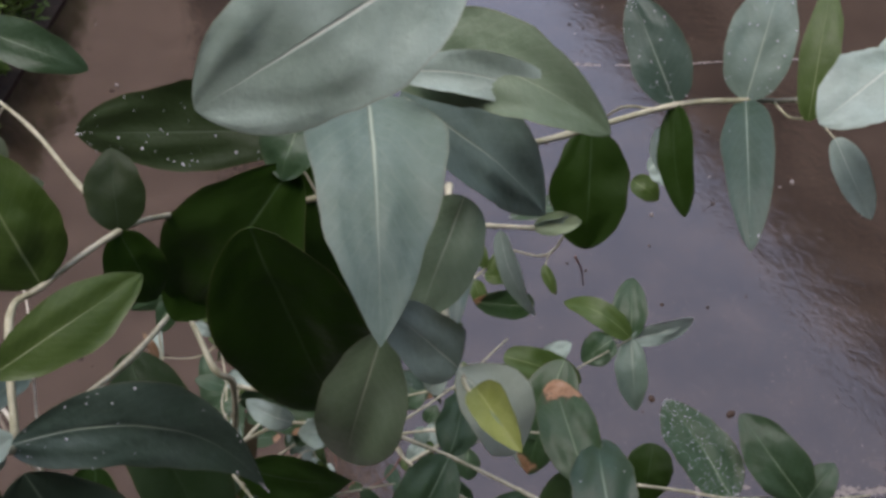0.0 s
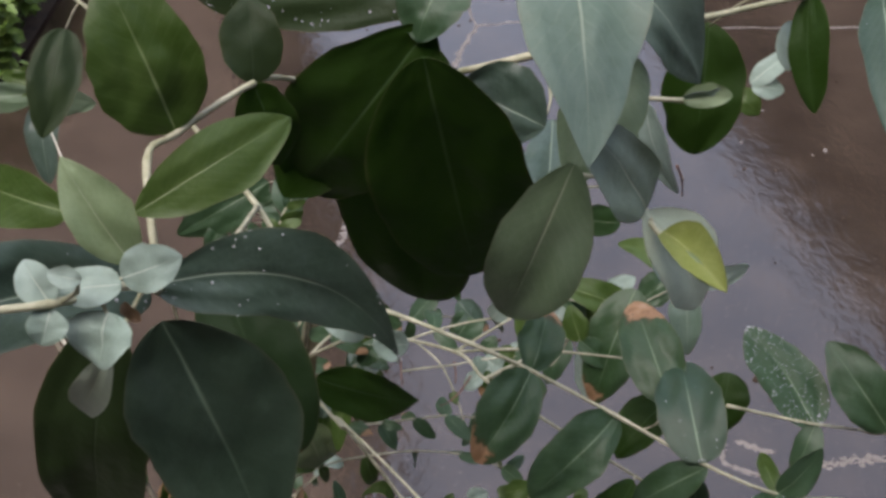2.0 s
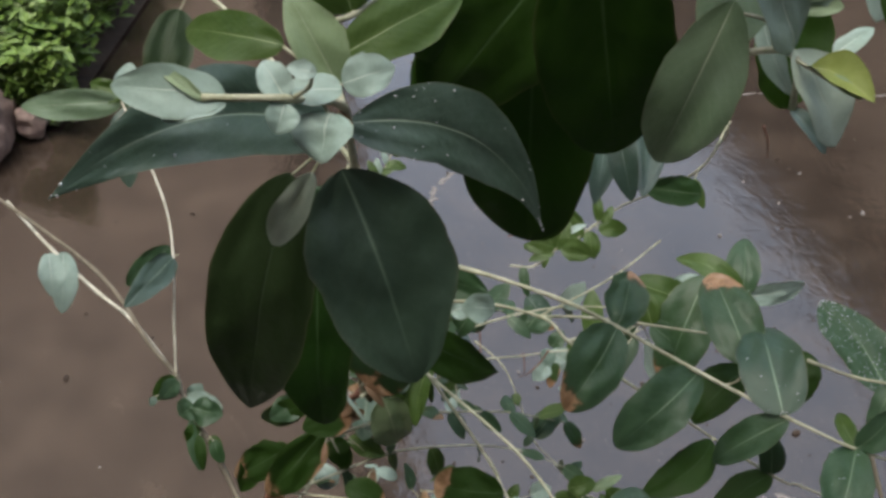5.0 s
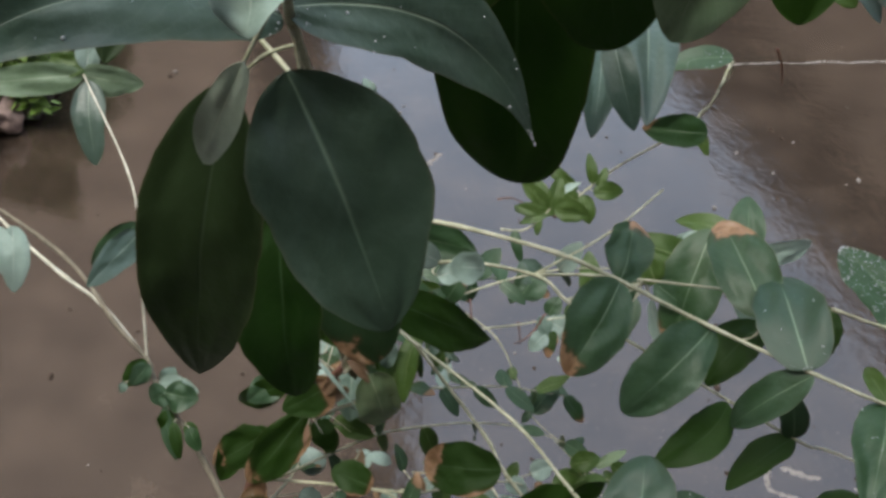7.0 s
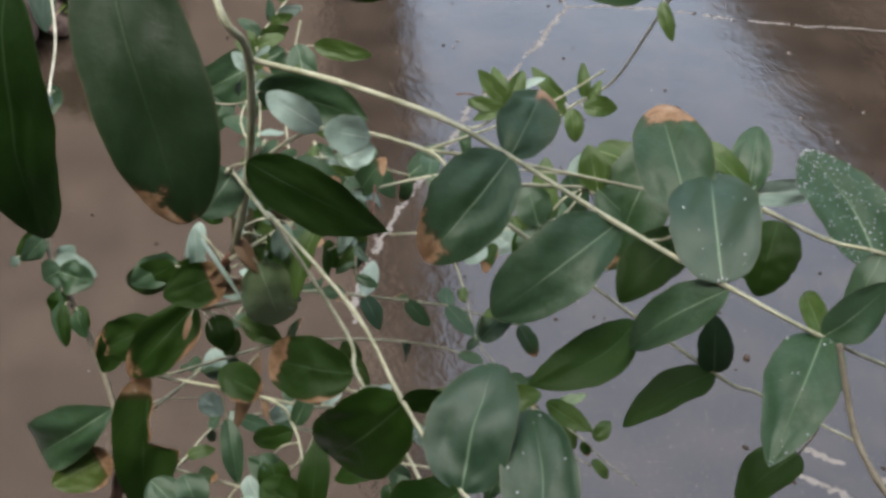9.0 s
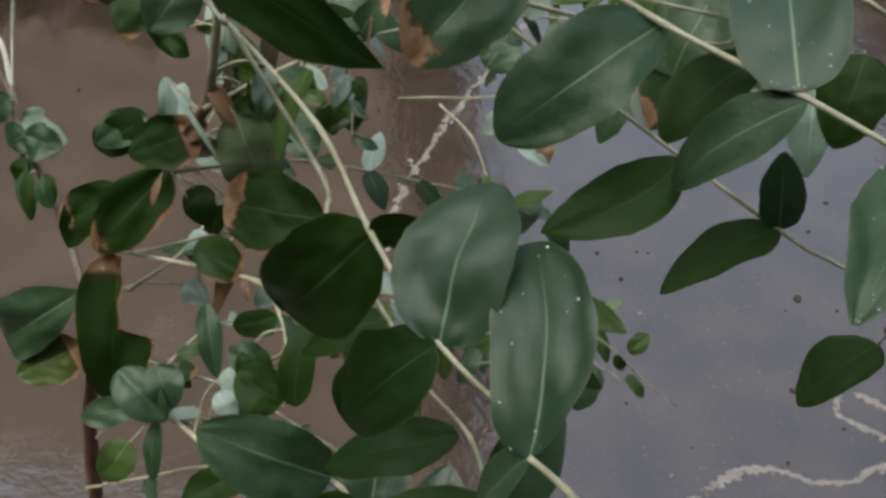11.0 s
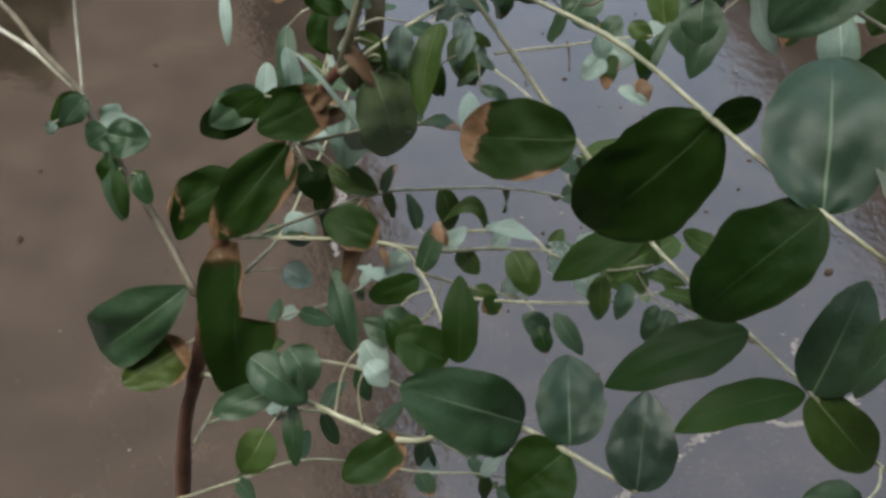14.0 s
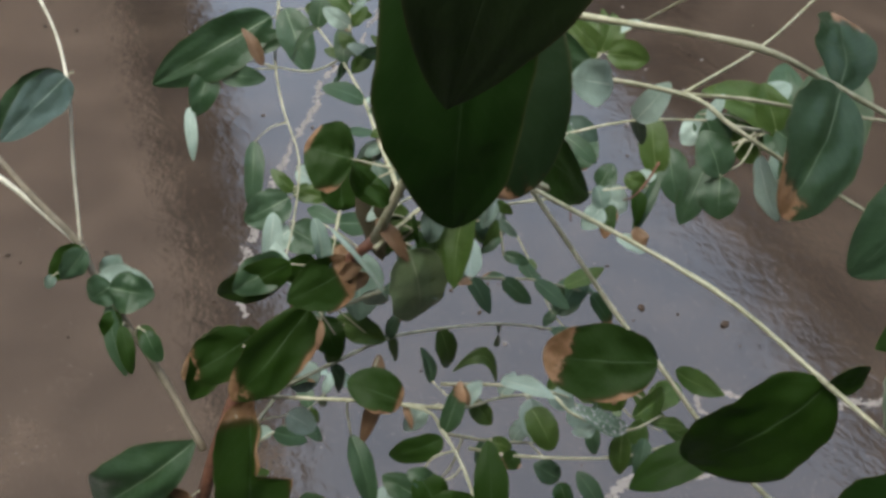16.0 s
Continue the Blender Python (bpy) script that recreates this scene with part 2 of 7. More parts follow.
def concrete():
    """Wet brown concrete: stained base colour, a thin film of water over it, grit in the relief."""
    m, n, l, p = material("wet_concrete")
    c = n.new("ShaderNodeTexCoord")
    o = c.outputs["Object"]
    large, mid, grain = noise_tex(n, l, o, 0.9, 4), noise_tex(n, l, o, 7, 5), noise_tex(n, l, o, 140, 3, 0.7)
    col = ramp(n, l, mid, [(0.28, (0.020, 0.014, 0.010)), (0.5, (0.040, 0.029, 0.021)), (0.72, (0.070, 0.051, 0.037))])
    col = blend(n, l, maths(n, l, "MULTIPLY", large, 0.40), col, (0.044, 0.032, 0.024))
    col = blend(n, l, maths(n, l, "MULTIPLY", ramp(n, l, grain, [(0.45, (0, 0, 0)), (0.75, (1, 1, 1))]), 0.4), col, (0.030, 0.021, 0.016))
    pits = ramp(n, l, noise_tex(n, l, o, 38, 6, 0.75), [(0.56, (0, 0, 0)), (0.68, (1, 1, 1))])
    col = blend(n, l, maths(n, l, "MULTIPLY", pits, 0.55), col, (0.020, 0.014, 0.010))
    flecks = ramp(n, l, noise_tex(n, l, o, 210, 2, 0.6), [(0.66, (0, 0, 0)), (0.74, (1, 1, 1))])
    col = blend(n, l, maths(n, l, "MULTIPLY", flecks, 0.6), col, (0.28, 0.23, 0.20))
    l.new(col, p.inputs["Base Color"])
    l.new(maths(n, l, "ADD", maths(n, l, "MULTIPLY", mid, 0.10), maths(n, l, "MULTIPLY", grain, 0.05)), p.inputs["Roughness"])
    p.inputs["IOR"].default_value = 1.45
    p.inputs["Coat Weight"].default_value, p.inputs["Coat IOR"].default_value = 1.0, 1.68
    dull = ramp(n, l, noise_tex(n, l, o, 5, 5, 0.6), [(0.42, (0.025, 0.025, 0.025)), (0.68, (0.13, 0.13, 0.13))])
    l.new(dull, p.inputs["Coat Roughness"])
    ripple = maths(n, l, "ADD", noise_tex(n, l, o, 24, 4, 0.62), maths(n, l, "MULTIPLY", noise_tex(n, l, o, 70, 3, 0.6), 0.3))
    h = maths(n, l, "ADD", maths(n, l, "MULTIPLY", mid, 0.8), maths(n, l, "ADD", maths(n, l, "MULTIPLY", grain, 0.05), maths(n, l, "MULTIPLY", ripple, 0.9)))
    l.new(bump(n, l, p, h, 0.32, 0.003).outputs[0], p.inputs["Coat Normal"])
    return m


def plain(name, a, b, scale, rough, strength=0.3, distance=0.003):
    m, n, l, p = material(name)
    c = n.new("ShaderNodeTexCoord")
    f = noise_tex(n, l, c.outputs["Object"], scale, 5)
    g = noise_tex(n, l, c.outputs["Object"], scale * 9, 3)
    f = maths(n, l, "ADD", maths(n, l, "MULTIPLY", f, 0.65), maths(n, l, "MULTIPLY", g, 0.35))
    l.new(ramp(n, l, f, [(0.3, a), (0.7, b)]), p.inputs["Base Color"])
    p.inputs["Roughness"].default_value = rough
    bump(n, l, p, f, strength, distance)
    return m


CONCRETE = concrete()
MORTAR = plain("pale_crack_filling", (0.13, 0.115, 0.105), (0.26, 0.24, 0.225), 60, 0.40)
STONE = plain("pinkish_stone", (0.13, 0.085, 0.07), (0.40, 0.29, 0.25), 26, 0.7, 0.6, 0.01)
SOIL = plain("dark_soil", (0.02, 0.014, 0.010), (0.07, 0.045, 0.03), 30, 0.9, 0.8, 0.01)
PLASTER = plain("brown_plaster", (0.43, 0.318, 0.252), (0.70, 0.525, 0.415), 3, 0.85)
RENDERED = plain("dark_wall", (0.055, 0.042, 0.036), (0.10, 0.08, 0.07), 3, 0.85)
DULL = plain("dull_brown_plaster", (0.22, 0.165, 0.13), (0.34, 0.26, 0.205), 3, 0.85)
HEDGE = plain("hedge_leaf", (0.05, 0.10, 0.012), (0.20, 0.31, 0.06), 9, 0.5)


# ---- building helpers ----
def mesh_of(name, bm, mat, smooth=True):
    me = bpy.data.meshes.new(name)
    bm.to_mesh(me)
    bm.free()
    me.materials.append(mat)
    for f in me.polygons:
        f.use_smooth = smooth
    return me


def catmull(points, steps):
    pts = [Vector(p) for p in points]
    pts = [pts[0] * 2 - pts[1]] + pts + [pts[-1] * 2 - pts[-2]]
    out = []
    for a, b, c, d in zip(pts, pts[1:], pts[2:], pts[3:]):
        for k in range(steps):
            t = k / steps
            out.append(0.5 * (2 * b + (c - a) * t + (2 * a - 5 * b + 4 * c - d) * t * t + (3 * b - a - 3 * c + d) * t ** 3))
    return out + [pts[-2]]


def tube(points, r0, r1, steps=5, sides=8, knots=True):
    """A tapering stem through the points, slightly swollen at each of them, as at the nodes of a twig."""
    line = catmull(points, steps)
    bm = bmesh.new()
    rings = []
    last = None
    for i, p in enumerate(line):
        ahead = (line[min(i + 1, len(line) - 1)] - line[max(i - 1, 0)]).normalized()
        last = (last or ahead.orthogonal())
        last = (last - ahead * last.dot(ahead)).normalized()
        other = ahead.cross(last)
        r = r0 + (r1 - r0) * i / (len(line) - 1)
        if knots and i % steps == 0:
            r *= 1.22
        r *= 1 + 0.10 * noise.noise(p * 60)
        rings.append([bm.verts.new(p + r * (math.cos(a) * last + math.sin(a) * other)) for a in [2 * math.pi * k / sides for k in range(sides)]])
    for a, b in zip(rings, rings[1:]):
        for k in range(sides):
            bm.faces.new((a[k], a[(k + 1) % sides], b[(k + 1) % sides], b[k]))
    bm.faces.new(rings[0][::-1])
    bm.faces.new(rings[-1])
    return bm


# ---- the ground ----
def slab():
    bm = bmesh.new()
    bmesh.ops.create_grid(bm, x_segments=60, y_segments=60, size=60)
    ground = new("ground", mesh_of("ground", bm, CONCRETE))
    return tagged(ground, "wet brown concrete yard with a sheen of rainwater", "ground", kind="structure")


ground = slab()


def crack(points, width, seed, label="pale mortar filling a crack in the wet concrete"):
    """Broken, crumbling patches of pale filling along a crack, each a little proud of the slab."""
    rng = random.Random(seed)
    line = catmull([(x, y, 0) for x, y in points], 40)
    verts, faces = [], []
    for i in range(len(line) - 1):
        a, b = line[i], line[i + 1]
        ahead = (b - a).normalized()
        side = Vector((-ahead.y, ahead.x, 0))
        count = max(1, int((b - a).length / 0.0009))
        for k in range(count):
            p = a.lerp(b, k / count)
            q = p + Vector((0, 0, seed * 3.7))
            if noise.noise(q * 14) + 0.5 * noise.noise(q * 45) < -0.42:
                continue
            spread = width * (0.55 + 0.6 * noise.noise(q * 8))
            p = p + side * (width * (1.2 * noise.noise(q * 7) + 0.6 * noise.noise(q * 25)) + rng.gauss(0, 0.38) * spread)
            r = abs(rng.gauss(0, 0.13)) * width + 0.0007
            z, turn, n0 = rng.uniform(0.0006, 0.0019), rng.uniform(0, 6.28), len(verts)
            for s in range(7):
                c = turn + s * 6.283 / 7
                rr = r * rng.uniform(0.55, 1.3)
                verts.append(p + ahead * (math.cos(c) * rr * 1.4) + side * (math.sin(c) * rr) + Vector((0, 0, 0.0001)))
            verts.append(p + Vector((0, 0, z)))
            faces += [(n0 + s, n0 + (s + 1) % 7, n0 + 7) for s in range(7)]
    me = bpy.data.meshes.new("crack_filling")
    me.from_pydata(verts, [], faces)
    me.materials.append(MORTAR)
    ob = new("crack_filling", me)
    ob.parent = ground
    return tagged(ob, label)


crack([(2.6, 3.10), (1.14, 2.99), (0.65, 2.95), (0.30, 2.96), (0.06, 2.92)], 0.013, 1)
crack([(0.06, 2.92), (-0.02, 2.62), (-0.12, 2.36), (-0.17, 2.20), (-0.24, 1.95), (-0.27, 1.78), (-0.285, 1.60), (-0.28, 1.50)], 0.017, 2)
crack([(0.06, 2.92), (0.0, 3.2), (-0.1, 3.7)], 0.009, 3)
crack([(1.6, 1.42), (0.81, 1.29), (0.58, 1.32), (0.56, 1.28), (0.65, 1.23), (0.55, 1.15), (0.41, 1.13), (0.33, 1.08), (0.25, 1.01), (0.16, 0.86)], 0.017, 4)


def grit():
    """Crumbs of soil and a few pale chips scattered on the slab."""
    rng = random.Random(21)
    for name, mat, count, label in (("soil_crumbs", SOIL, 260, "dark crumbs of soil on the wet concrete"), ("pale_chips", MORTAR, 50, "small pale chips on the wet concrete")):
        bm = bmesh.new()
        for _ in range(count):
            r = rng.uniform(0.0015, 0.005) * (1 if rng.random() < 0.9 else 1.6)
            x, y = rng.uniform(-1.9, 1.2), rng.uniform(0.9, 3.6)
            m = Matrix.Translation((x, y, r * 0.25)) @ Matrix.Rotation(rng.uniform(0, 6.28), 4, "Z") @ Matrix.Diagonal((r * rng.uniform(0.7, 2.0), r, r * 0.6, 1))
            bmesh.ops.create_icosphere(bm, subdivisions=1, radius=1, matrix=m)
        tagged(new(name, mesh_of(name, bm, mat, smooth=False)), label, "grit", kind="stuff")


grit()



def walls():
    """Unseen walls and a gable round the yard, past the edges of the view: they hold the sky to a gap ahead and above.
    """
    def prism(name, outline, y0, y1, label, mat=RENDERED):
        bm = bmesh.new()
        f = bm.faces.new([bm.verts.new((x, y0, z)) for x, z in outline])
        r = bmesh.ops.extrude_face_region(bm, geom=[f])
        bmesh.ops.translate(bm, vec=(0, y1 - y0, 0), verts=[v for v in r["geom"] if isinstance(v, bmesh.types.BMVert)])
        bmesh.ops.recalc_face_normals(bm, faces=bm.faces)
        ob = new(name, mesh_of(name, bm, mat, smooth=False))
        return tagged(ob, label, "wall", kind="structure")
    # Corner and gable edge: unseen strips added as dark bands in the slab's reflection.
    prism("wall_corner", [(-1.55, 0), (-1.1, 0), (-0.95, 2.0), (-0.63, 4.1), (-0.45, 6.0), (-0.4, 9), (-0.9, 9), (-0.95, 6.0), (-1.12, 4.1), (-1.42, 2.0)], 5.95, 6.4, "unseen dark strip at the house corner, mirrored in the wet slab")
    prism("wall_west", [(-9, 0), (-1.55, 0), (-1.42, 2.0), (-1.12, 4.1), (-0.95, 6.0), (-0.9, 9), (-9, 9)], 6.0, 6.4, "brown plastered wall of the neighbouring house", PLASTER)
    prism("wall_gable_edge", [(0.3, 0), (1.0, 0), (1.0, 0.53), (8.56, 9.5), (7.8, 9.5), (0.3, 0.6)], 5.95, 6.4, "unseen dark strip along the gable edge, mirrored in the wet slab")
    prism("wall_east", [(1.0, 0), (9, 0), (9, 9.5), (8.56, 9.5), (1.0, 0.53)], 6.0, 6.4, "dull brown gable wall across the yard", DULL)
    # Unseen walls added behind and beside, to keep low sky light off the leaves.
    prism("unseen_wall_south", [(-5.3, 0), (5.3, 0), (5.3, 6.0), (-5.3, 6.0)], -2.5, -2.2, "unseen dark wall added behind the viewer to block sky light")
    prism("unseen_wall_side", [(-5.3, 0), (-5.0, 0), (-5.0, 4.5), (-5.3, 4.5)], -2.2, 6.0, "unseen brown side wall added to block low sky light", PLASTER)
    prism("unseen_wall_side", [(5.0, 0), (5.3, 0), (5.3, 4.5), (5.0, 4.5)], -2.2, 6.0, "unseen dark side wall added to block low sky light")


walls()

# ---- the sapling ----
sapling = tagged(new("eucalyptus_sapling"), "young eucalyptus with blue-green waxy leaves, some scorched brown", "tree")
sapling.location = (-0.30, 0.45, 0.0)
bpy.context.view_layer.update()


def under_sapling(ob):
    ob.parent = sapling
    ob.matrix_parent_inverse = sapling.matrix_world.inverted()
    return ob


def stem(name, points, r0, r1):
    bm = tube(points, r0, r1, sides=10 if name == "trunk" else 7)
    ob = new(name, mesh_of(name, bm, {"trunk": TRUNK, "branch": WOODY, "shoot": PALE_TWIG, "tendril": TRUNK}.get(name, TWIG)))
    if name == "trunk":
        tagged(ob, "thin reddish-brown woody trunk")
    return under_sapling(ob)


def blade(base, tip, width, face, bow, fold, wob, sway, broad, bites, taper, tip_shape, rng, nu=14, nv=4):
    """The verts of one leaf blade, u along the midrib and v across, as a thin solid with a creased midrib and a curved spine."""
    b, t, n = Vector(base), Vector(tip), Vector(face)
    axis = t - b
    length = axis.length
    axis.normalize()
    n = (n - axis * n.dot(axis)).normalized()
    side = axis.cross(n)
    p1 = tip_shape + taper
    p0 = p1 * broad / (1 - broad)
    peak = broad ** p0 * (1 - broad) ** p1
    phase, phase2 = rng.uniform(0, 6.28), rng.uniform(0, 6.28)
    twist = rng.uniform(-0.45, 0.45)
    cup, curl = rng.uniform(-0.05, 0.05), rng.uniform(-0.02, 0.07)
    lop = rng.uniform(-0.10, 0.10)
    seed = Vector((rng.uniform(0, 50), rng.uniform(0, 50), 0))
    bm = bmesh.new()
    uv = bm.loops.layers.uv.new("UVMap")
    sheets, coords = [], {}
    for level in (0.5, -0.5):
        rows = []
        for i in range(nu + 1):
            u = 0.5 - 0.5 * math.cos(math.pi * (0.02 + 0.98 * i / nu))
            w = 0.5 * width * max(0.02, u ** p0 * (1 - u) ** p1 / peak)
            spine = b + axis * length * u + n * length * (bow * 4 * u * (1 - u) - curl * u ** 3) + side * (length * sway * 4 * u * (1 - u))
            a = twist * (u - 0.4)
            s2, n2 = side * math.cos(a) + n * math.sin(a), n * math.cos(a) - side * math.sin(a)
            row = []
            for j in range(-nv, nv + 1):
                v = j / nv
                ww, across = w, v
                if bites and j < 0 and u < 0.47:
                    # eaten away beside the midrib, with a dry rim along the cut
                    gone = min(1.0, max(0.0, (0.44 - u) / 0.012))
                    ww = w * (1 - gone * bites * (1 + 0.05 * math.sin(u * 31)))
                    across = v * (1 - gone) - gone * abs(v) ** 0.3 if gone > 0 else min(v, -0.93)
                edge = (1 + lop * (1 if j > 0 else -1)) * (1 + 0.13 * noise.noise(seed + Vector((u * 3.6, 7.0 * (j > 0), 0))) + 0.06 * noise.noise(seed + Vector((u * 11, 7.0 * (j > 0), 3))))
                lift = fold * w * (abs(v) ** 1.3) + wob * w * abs(v) ** 2 * math.sin(u * 8 + phase2 + (1.3 if j > 0 else 0)) * 2.2
                lift += w * (cup * v + 0.16 * noise.noise(seed + Vector((u * 3.0, v * 1.6, 11.0))) + 0.06 * noise.noise(seed + Vector((u * 8.0, v * 4.0, 17.0))))
                p = spine + s2 * (v * ww * edge) + n2 * lift + n2 * level * 0.0005 * (1 - 0.7 * abs(v))
                vert = bm.verts.new(p)
                coords[vert] = (u, 0.5 + 0.5 * across)
                row.append(vert)
            rows.append(row)
        sheets.append(rows)
    top, low = sheets
    m = 2 * nv
    rim = []
    for i in range(nu):
        for j in range(m):
            bm.faces.new((top[i][j], top[i][j + 1], top[i + 1][j + 1], top[i + 1][j]))
            bm.faces.new((low[i][j], low[i + 1][j], low[i + 1][j + 1], low[i][j + 1]))
        rim.append(bm.faces.new((top[i][0], top[i + 1][0], low[i + 1][0], low[i][0])))
        rim.append(bm.faces.new((top[i][m], low[i][m], low[i + 1][m], top[i + 1][m])))
    for j in range(m):
        rim.append(bm.faces.new((top[0][j], low[0][j], low[0][j + 1], top[0][j + 1])))
        rim.append(bm.faces.new((top[nu][j], top[nu][j + 1], low[nu][j + 1], low[nu][j])))
    for f in rim:
        for e in f.edges:
            e.smooth = False
    bmesh.ops.recalc_face_normals(bm, faces=bm.faces)
    for f in bm.faces:
        for loop in f.loops:
            loop[uv].uv = coords[loop.vert]
    return bm, top


WORDS = {"mature": "", "pale": "blue-grey leaf with a waxy bloom", "scorched": "green leaf with dry brown scorched end", "young": "pale bluish waxy young leaf", "fresh": "fresh yellow-green leaf",
         "shaded": "dull dark green leaf, shade put into its colour", "bottle": "bottle-green leaf, darkened in its colour as if shaded", "singed": "dull dark leaf with shade in its colour and a scorched tip", "olive": "yellow-olive leaf with a dry tan base", "umber": "dull brown withered hanging leaf", "cream": "creamy pale young leaf", "gloss": "dark green leaf with a soft sky sheen",
         "gnawed": "green leaf with brown gnawed edge",
         "deep": "deep green leaf with shade worked into its colour", "sage": "sage green leaf with a thin waxy bloom", "charred": "deep green leaf with tan scorched margin", "dry": "dry curled tan leaf", "sheen": "dark teal leaf with a satin sheen", "blue": "blue-green leaf dulled by wax bloom", "tender": "pale tender leaf at the growing tip", "bud": "yellow-green folded bud leaf", "waxy": "grey-green leaf with waxy bloom"}


def leaf(twig, base, tip, width, face, kind, bow=0.08, fold=0.12, wob=0.03, sway=0.0, drops=0, broad=0.42, scorch=0.0, taper=0.0, tip_shape=0.68, nu=20, nv=5):
    if width > 0.022 and nu == 20:
        nu, nv = 30, 8
    leaf_rng = random.Random("%.3f %.3f %.3f" % tuple(base) + "%.3f %.3f %.3f" % tuple(tip))
    bm, top = blade(base, tip, width, face, bow, fold, wob, sway, broad, 0.84 if kind == "gnawed" else 0, taper, tip_shape, leaf_rng, nu, nv)
    spots = []
    if drops:
        for _ in range(drops):
            row = top[leaf_rng.randint(1, nu - 1)]
            k = leaf_rng.randint(0, 2 * nv - 1)
            a, c = row[k].co.copy(), row[k + 1].co.copy()
            d = top[min(nu, top.index(row) + 1)][k].co
            f, g = leaf_rng.random(), leaf_rng.random()
            spots.append((a.lerp(c, f) + (d - a) * g * 0.9, ((c - a).cross(d - a)).normalized()))
    ob = new("leaf", mesh_of("leaf", bm, LEAF[kind]))
    ob.parent = twig
    ob.matrix_parent_inverse = twig.matrix_world.inverted()
    ob["scorch"] = float(scorch)
    if WORDS[kind]:
        tagged(ob, WORDS[kind])
    if spots:
        wet = bmesh.new()
        up = Vector(face)
        for p, nrm in spots:
            if nrm.dot(up) < 0:
                nrm = -nrm
            r = leaf_rng.choice((0.00018, 0.00022, 0.00028, 0.00042)) * leaf_rng.uniform(0.8, 1.25)
            bmesh.ops.create_icosphere(wet, subdivisions=1, radius=r, matrix=Matrix.Translation(p + nrm * r * 0.45))
        d = new("dew", mesh_of("dew", wet, GLINT_DROP))
        d.parent = twig
        d.matrix_parent_inverse = twig.matrix_world.inverted()
        tagged(d, "rain drops beading on a leaf, sky glint in their pale colour", kind="stuff")
    return ob


trunk = stem("trunk", [(-0.300, 0.450, 0.000), (-0.272, 0.445, 0.400), (-0.214, 0.437, 0.800), (-0.191, 0.434, 0.900), (-0.165, 0.440, 1.000), (-0.130, 0.462, 1.050), (-0.100, 0.447, 1.099)], 0.0052, 0.0024)
upper = stem("twig", [(-0.100, 0.447, 1.099), (-0.083, 0.435, 1.165), (-0.071, 0.415, 1.238), (-0.077, 0.405, 1.262), (-0.098, 0.436, 1.279), (-0.156, 0.487, 1.319), (-0.190, 0.525, 1.330), (-0.231, 0.562, 1.337)], 0.0022, 0.001)
feeder = stem("twig", [(-0.098, 0.436, 1.279), (-0.082, 0.314, 1.360), (-0.067, 0.194, 1.450)], 0.0013, 0.0012)
limb = stem("twig", [(-0.071, 0.415, 1.238), (-0.033, 0.406, 1.238), (0.014, 0.375, 1.247), (0.044, 0.368, 1.237), (0.087, 0.353, 1.223), (0.125, 0.327, 1.222), (0.163, 0.322, 1.207), (0.214, 0.353, 1.163)], 0.00122, 0.00072)
arm = stem("twig", [(-0.075, 0.385, 1.200), (-0.077, 0.396, 1.192), (-0.049, 0.357, 1.201), (-0.052, 0.369, 1.192), (-0.005, 0.313, 1.199), (0.020, 0.274, 1.198), (0.044, 0.246, 1.191), (0.070, 0.234, 1.177)], 0.00099, 0.00064)
shoot = stem("twig", [(-0.052, 0.369, 1.192), (-0.016, 0.348, 1.150), (-0.007, 0.325, 1.151), (0.016, 0.309, 1.127), (0.030, 0.291, 1.122), (0.049, 0.281, 1.110), (0.063, 0.254, 1.113), (0.092, 0.251, 1.082), (0.105, 0.246, 1.076)], 0.00091, 0.00064)
spray = stem("twig", [(0.070, 0.221, 1.186), (0.079, 0.220, 1.178), (0.100, 0.210, 1.164)], 0.00068, 0.00112)
rear = stem("twig", [(-0.083, 0.435, 1.165), (-0.042, 0.418, 1.205), (0.007, 0.405, 1.209), (0.023, 0.389, 1.206), (0.050, 0.376, 1.195), (0.135, 0.343, 1.161), (0.158, 0.353, 1.142), (0.200, 0.339, 1.135)], 0.00099, 0.00064)
side = stem("twig", [(0.007, 0.405, 1.209), (0.037, 0.416, 1.201), (0.069, 0.424, 1.192), (0.111, 0.426, 1.186)], 0.00084, 0.00064)
fork = stem("twig", [(0.007, 0.405, 1.209), (0.049, 0.442, 1.210), (0.080, 0.472, 1.218)], 0.00068, 0.00048)
offshoot = stem("branch", [(-0.183, 0.436, 0.961), (-0.207, 0.468, 0.983), (-0.242, 0.503, 1.019), (-0.252, 0.519, 1.029), (-0.278, 0.541, 1.041), (-0.356, 0.643, 1.025), (-0.515, 0.774, 1.014)], 0.002, 0.0017)
sidetwig = stem("shoot", [(-0.252, 0.519, 1.029), (-0.319, 0.614, 0.996), (-0.359, 0.646, 0.997), (-0.410, 0.686, 1.007), (-0.491, 0.775, 0.994)], 0.0017, 0.0015)
lower = stem("twig", [(-0.165, 0.440, 1.000), (-0.081, 0.418, 1.019), (-0.063, 0.410, 1.008), (-0.052, 0.387, 1.001), (-0.048, 0.366, 0.993)], 0.00099, 0.00064)
lowtwig = stem("twig", [(-0.063, 0.410, 1.008), (-0.036, 0.422, 0.987), (-0.008, 0.441, 0.962)], 0.0009, 0.0006)
leantwig = stem("twig", [(-0.081, 0.418, 1.019), (-0.053, 0.426, 1.008), (-0.026, 0.451, 0.988), (0.006, 0.466, 0.974)], 0.001, 0.0006)
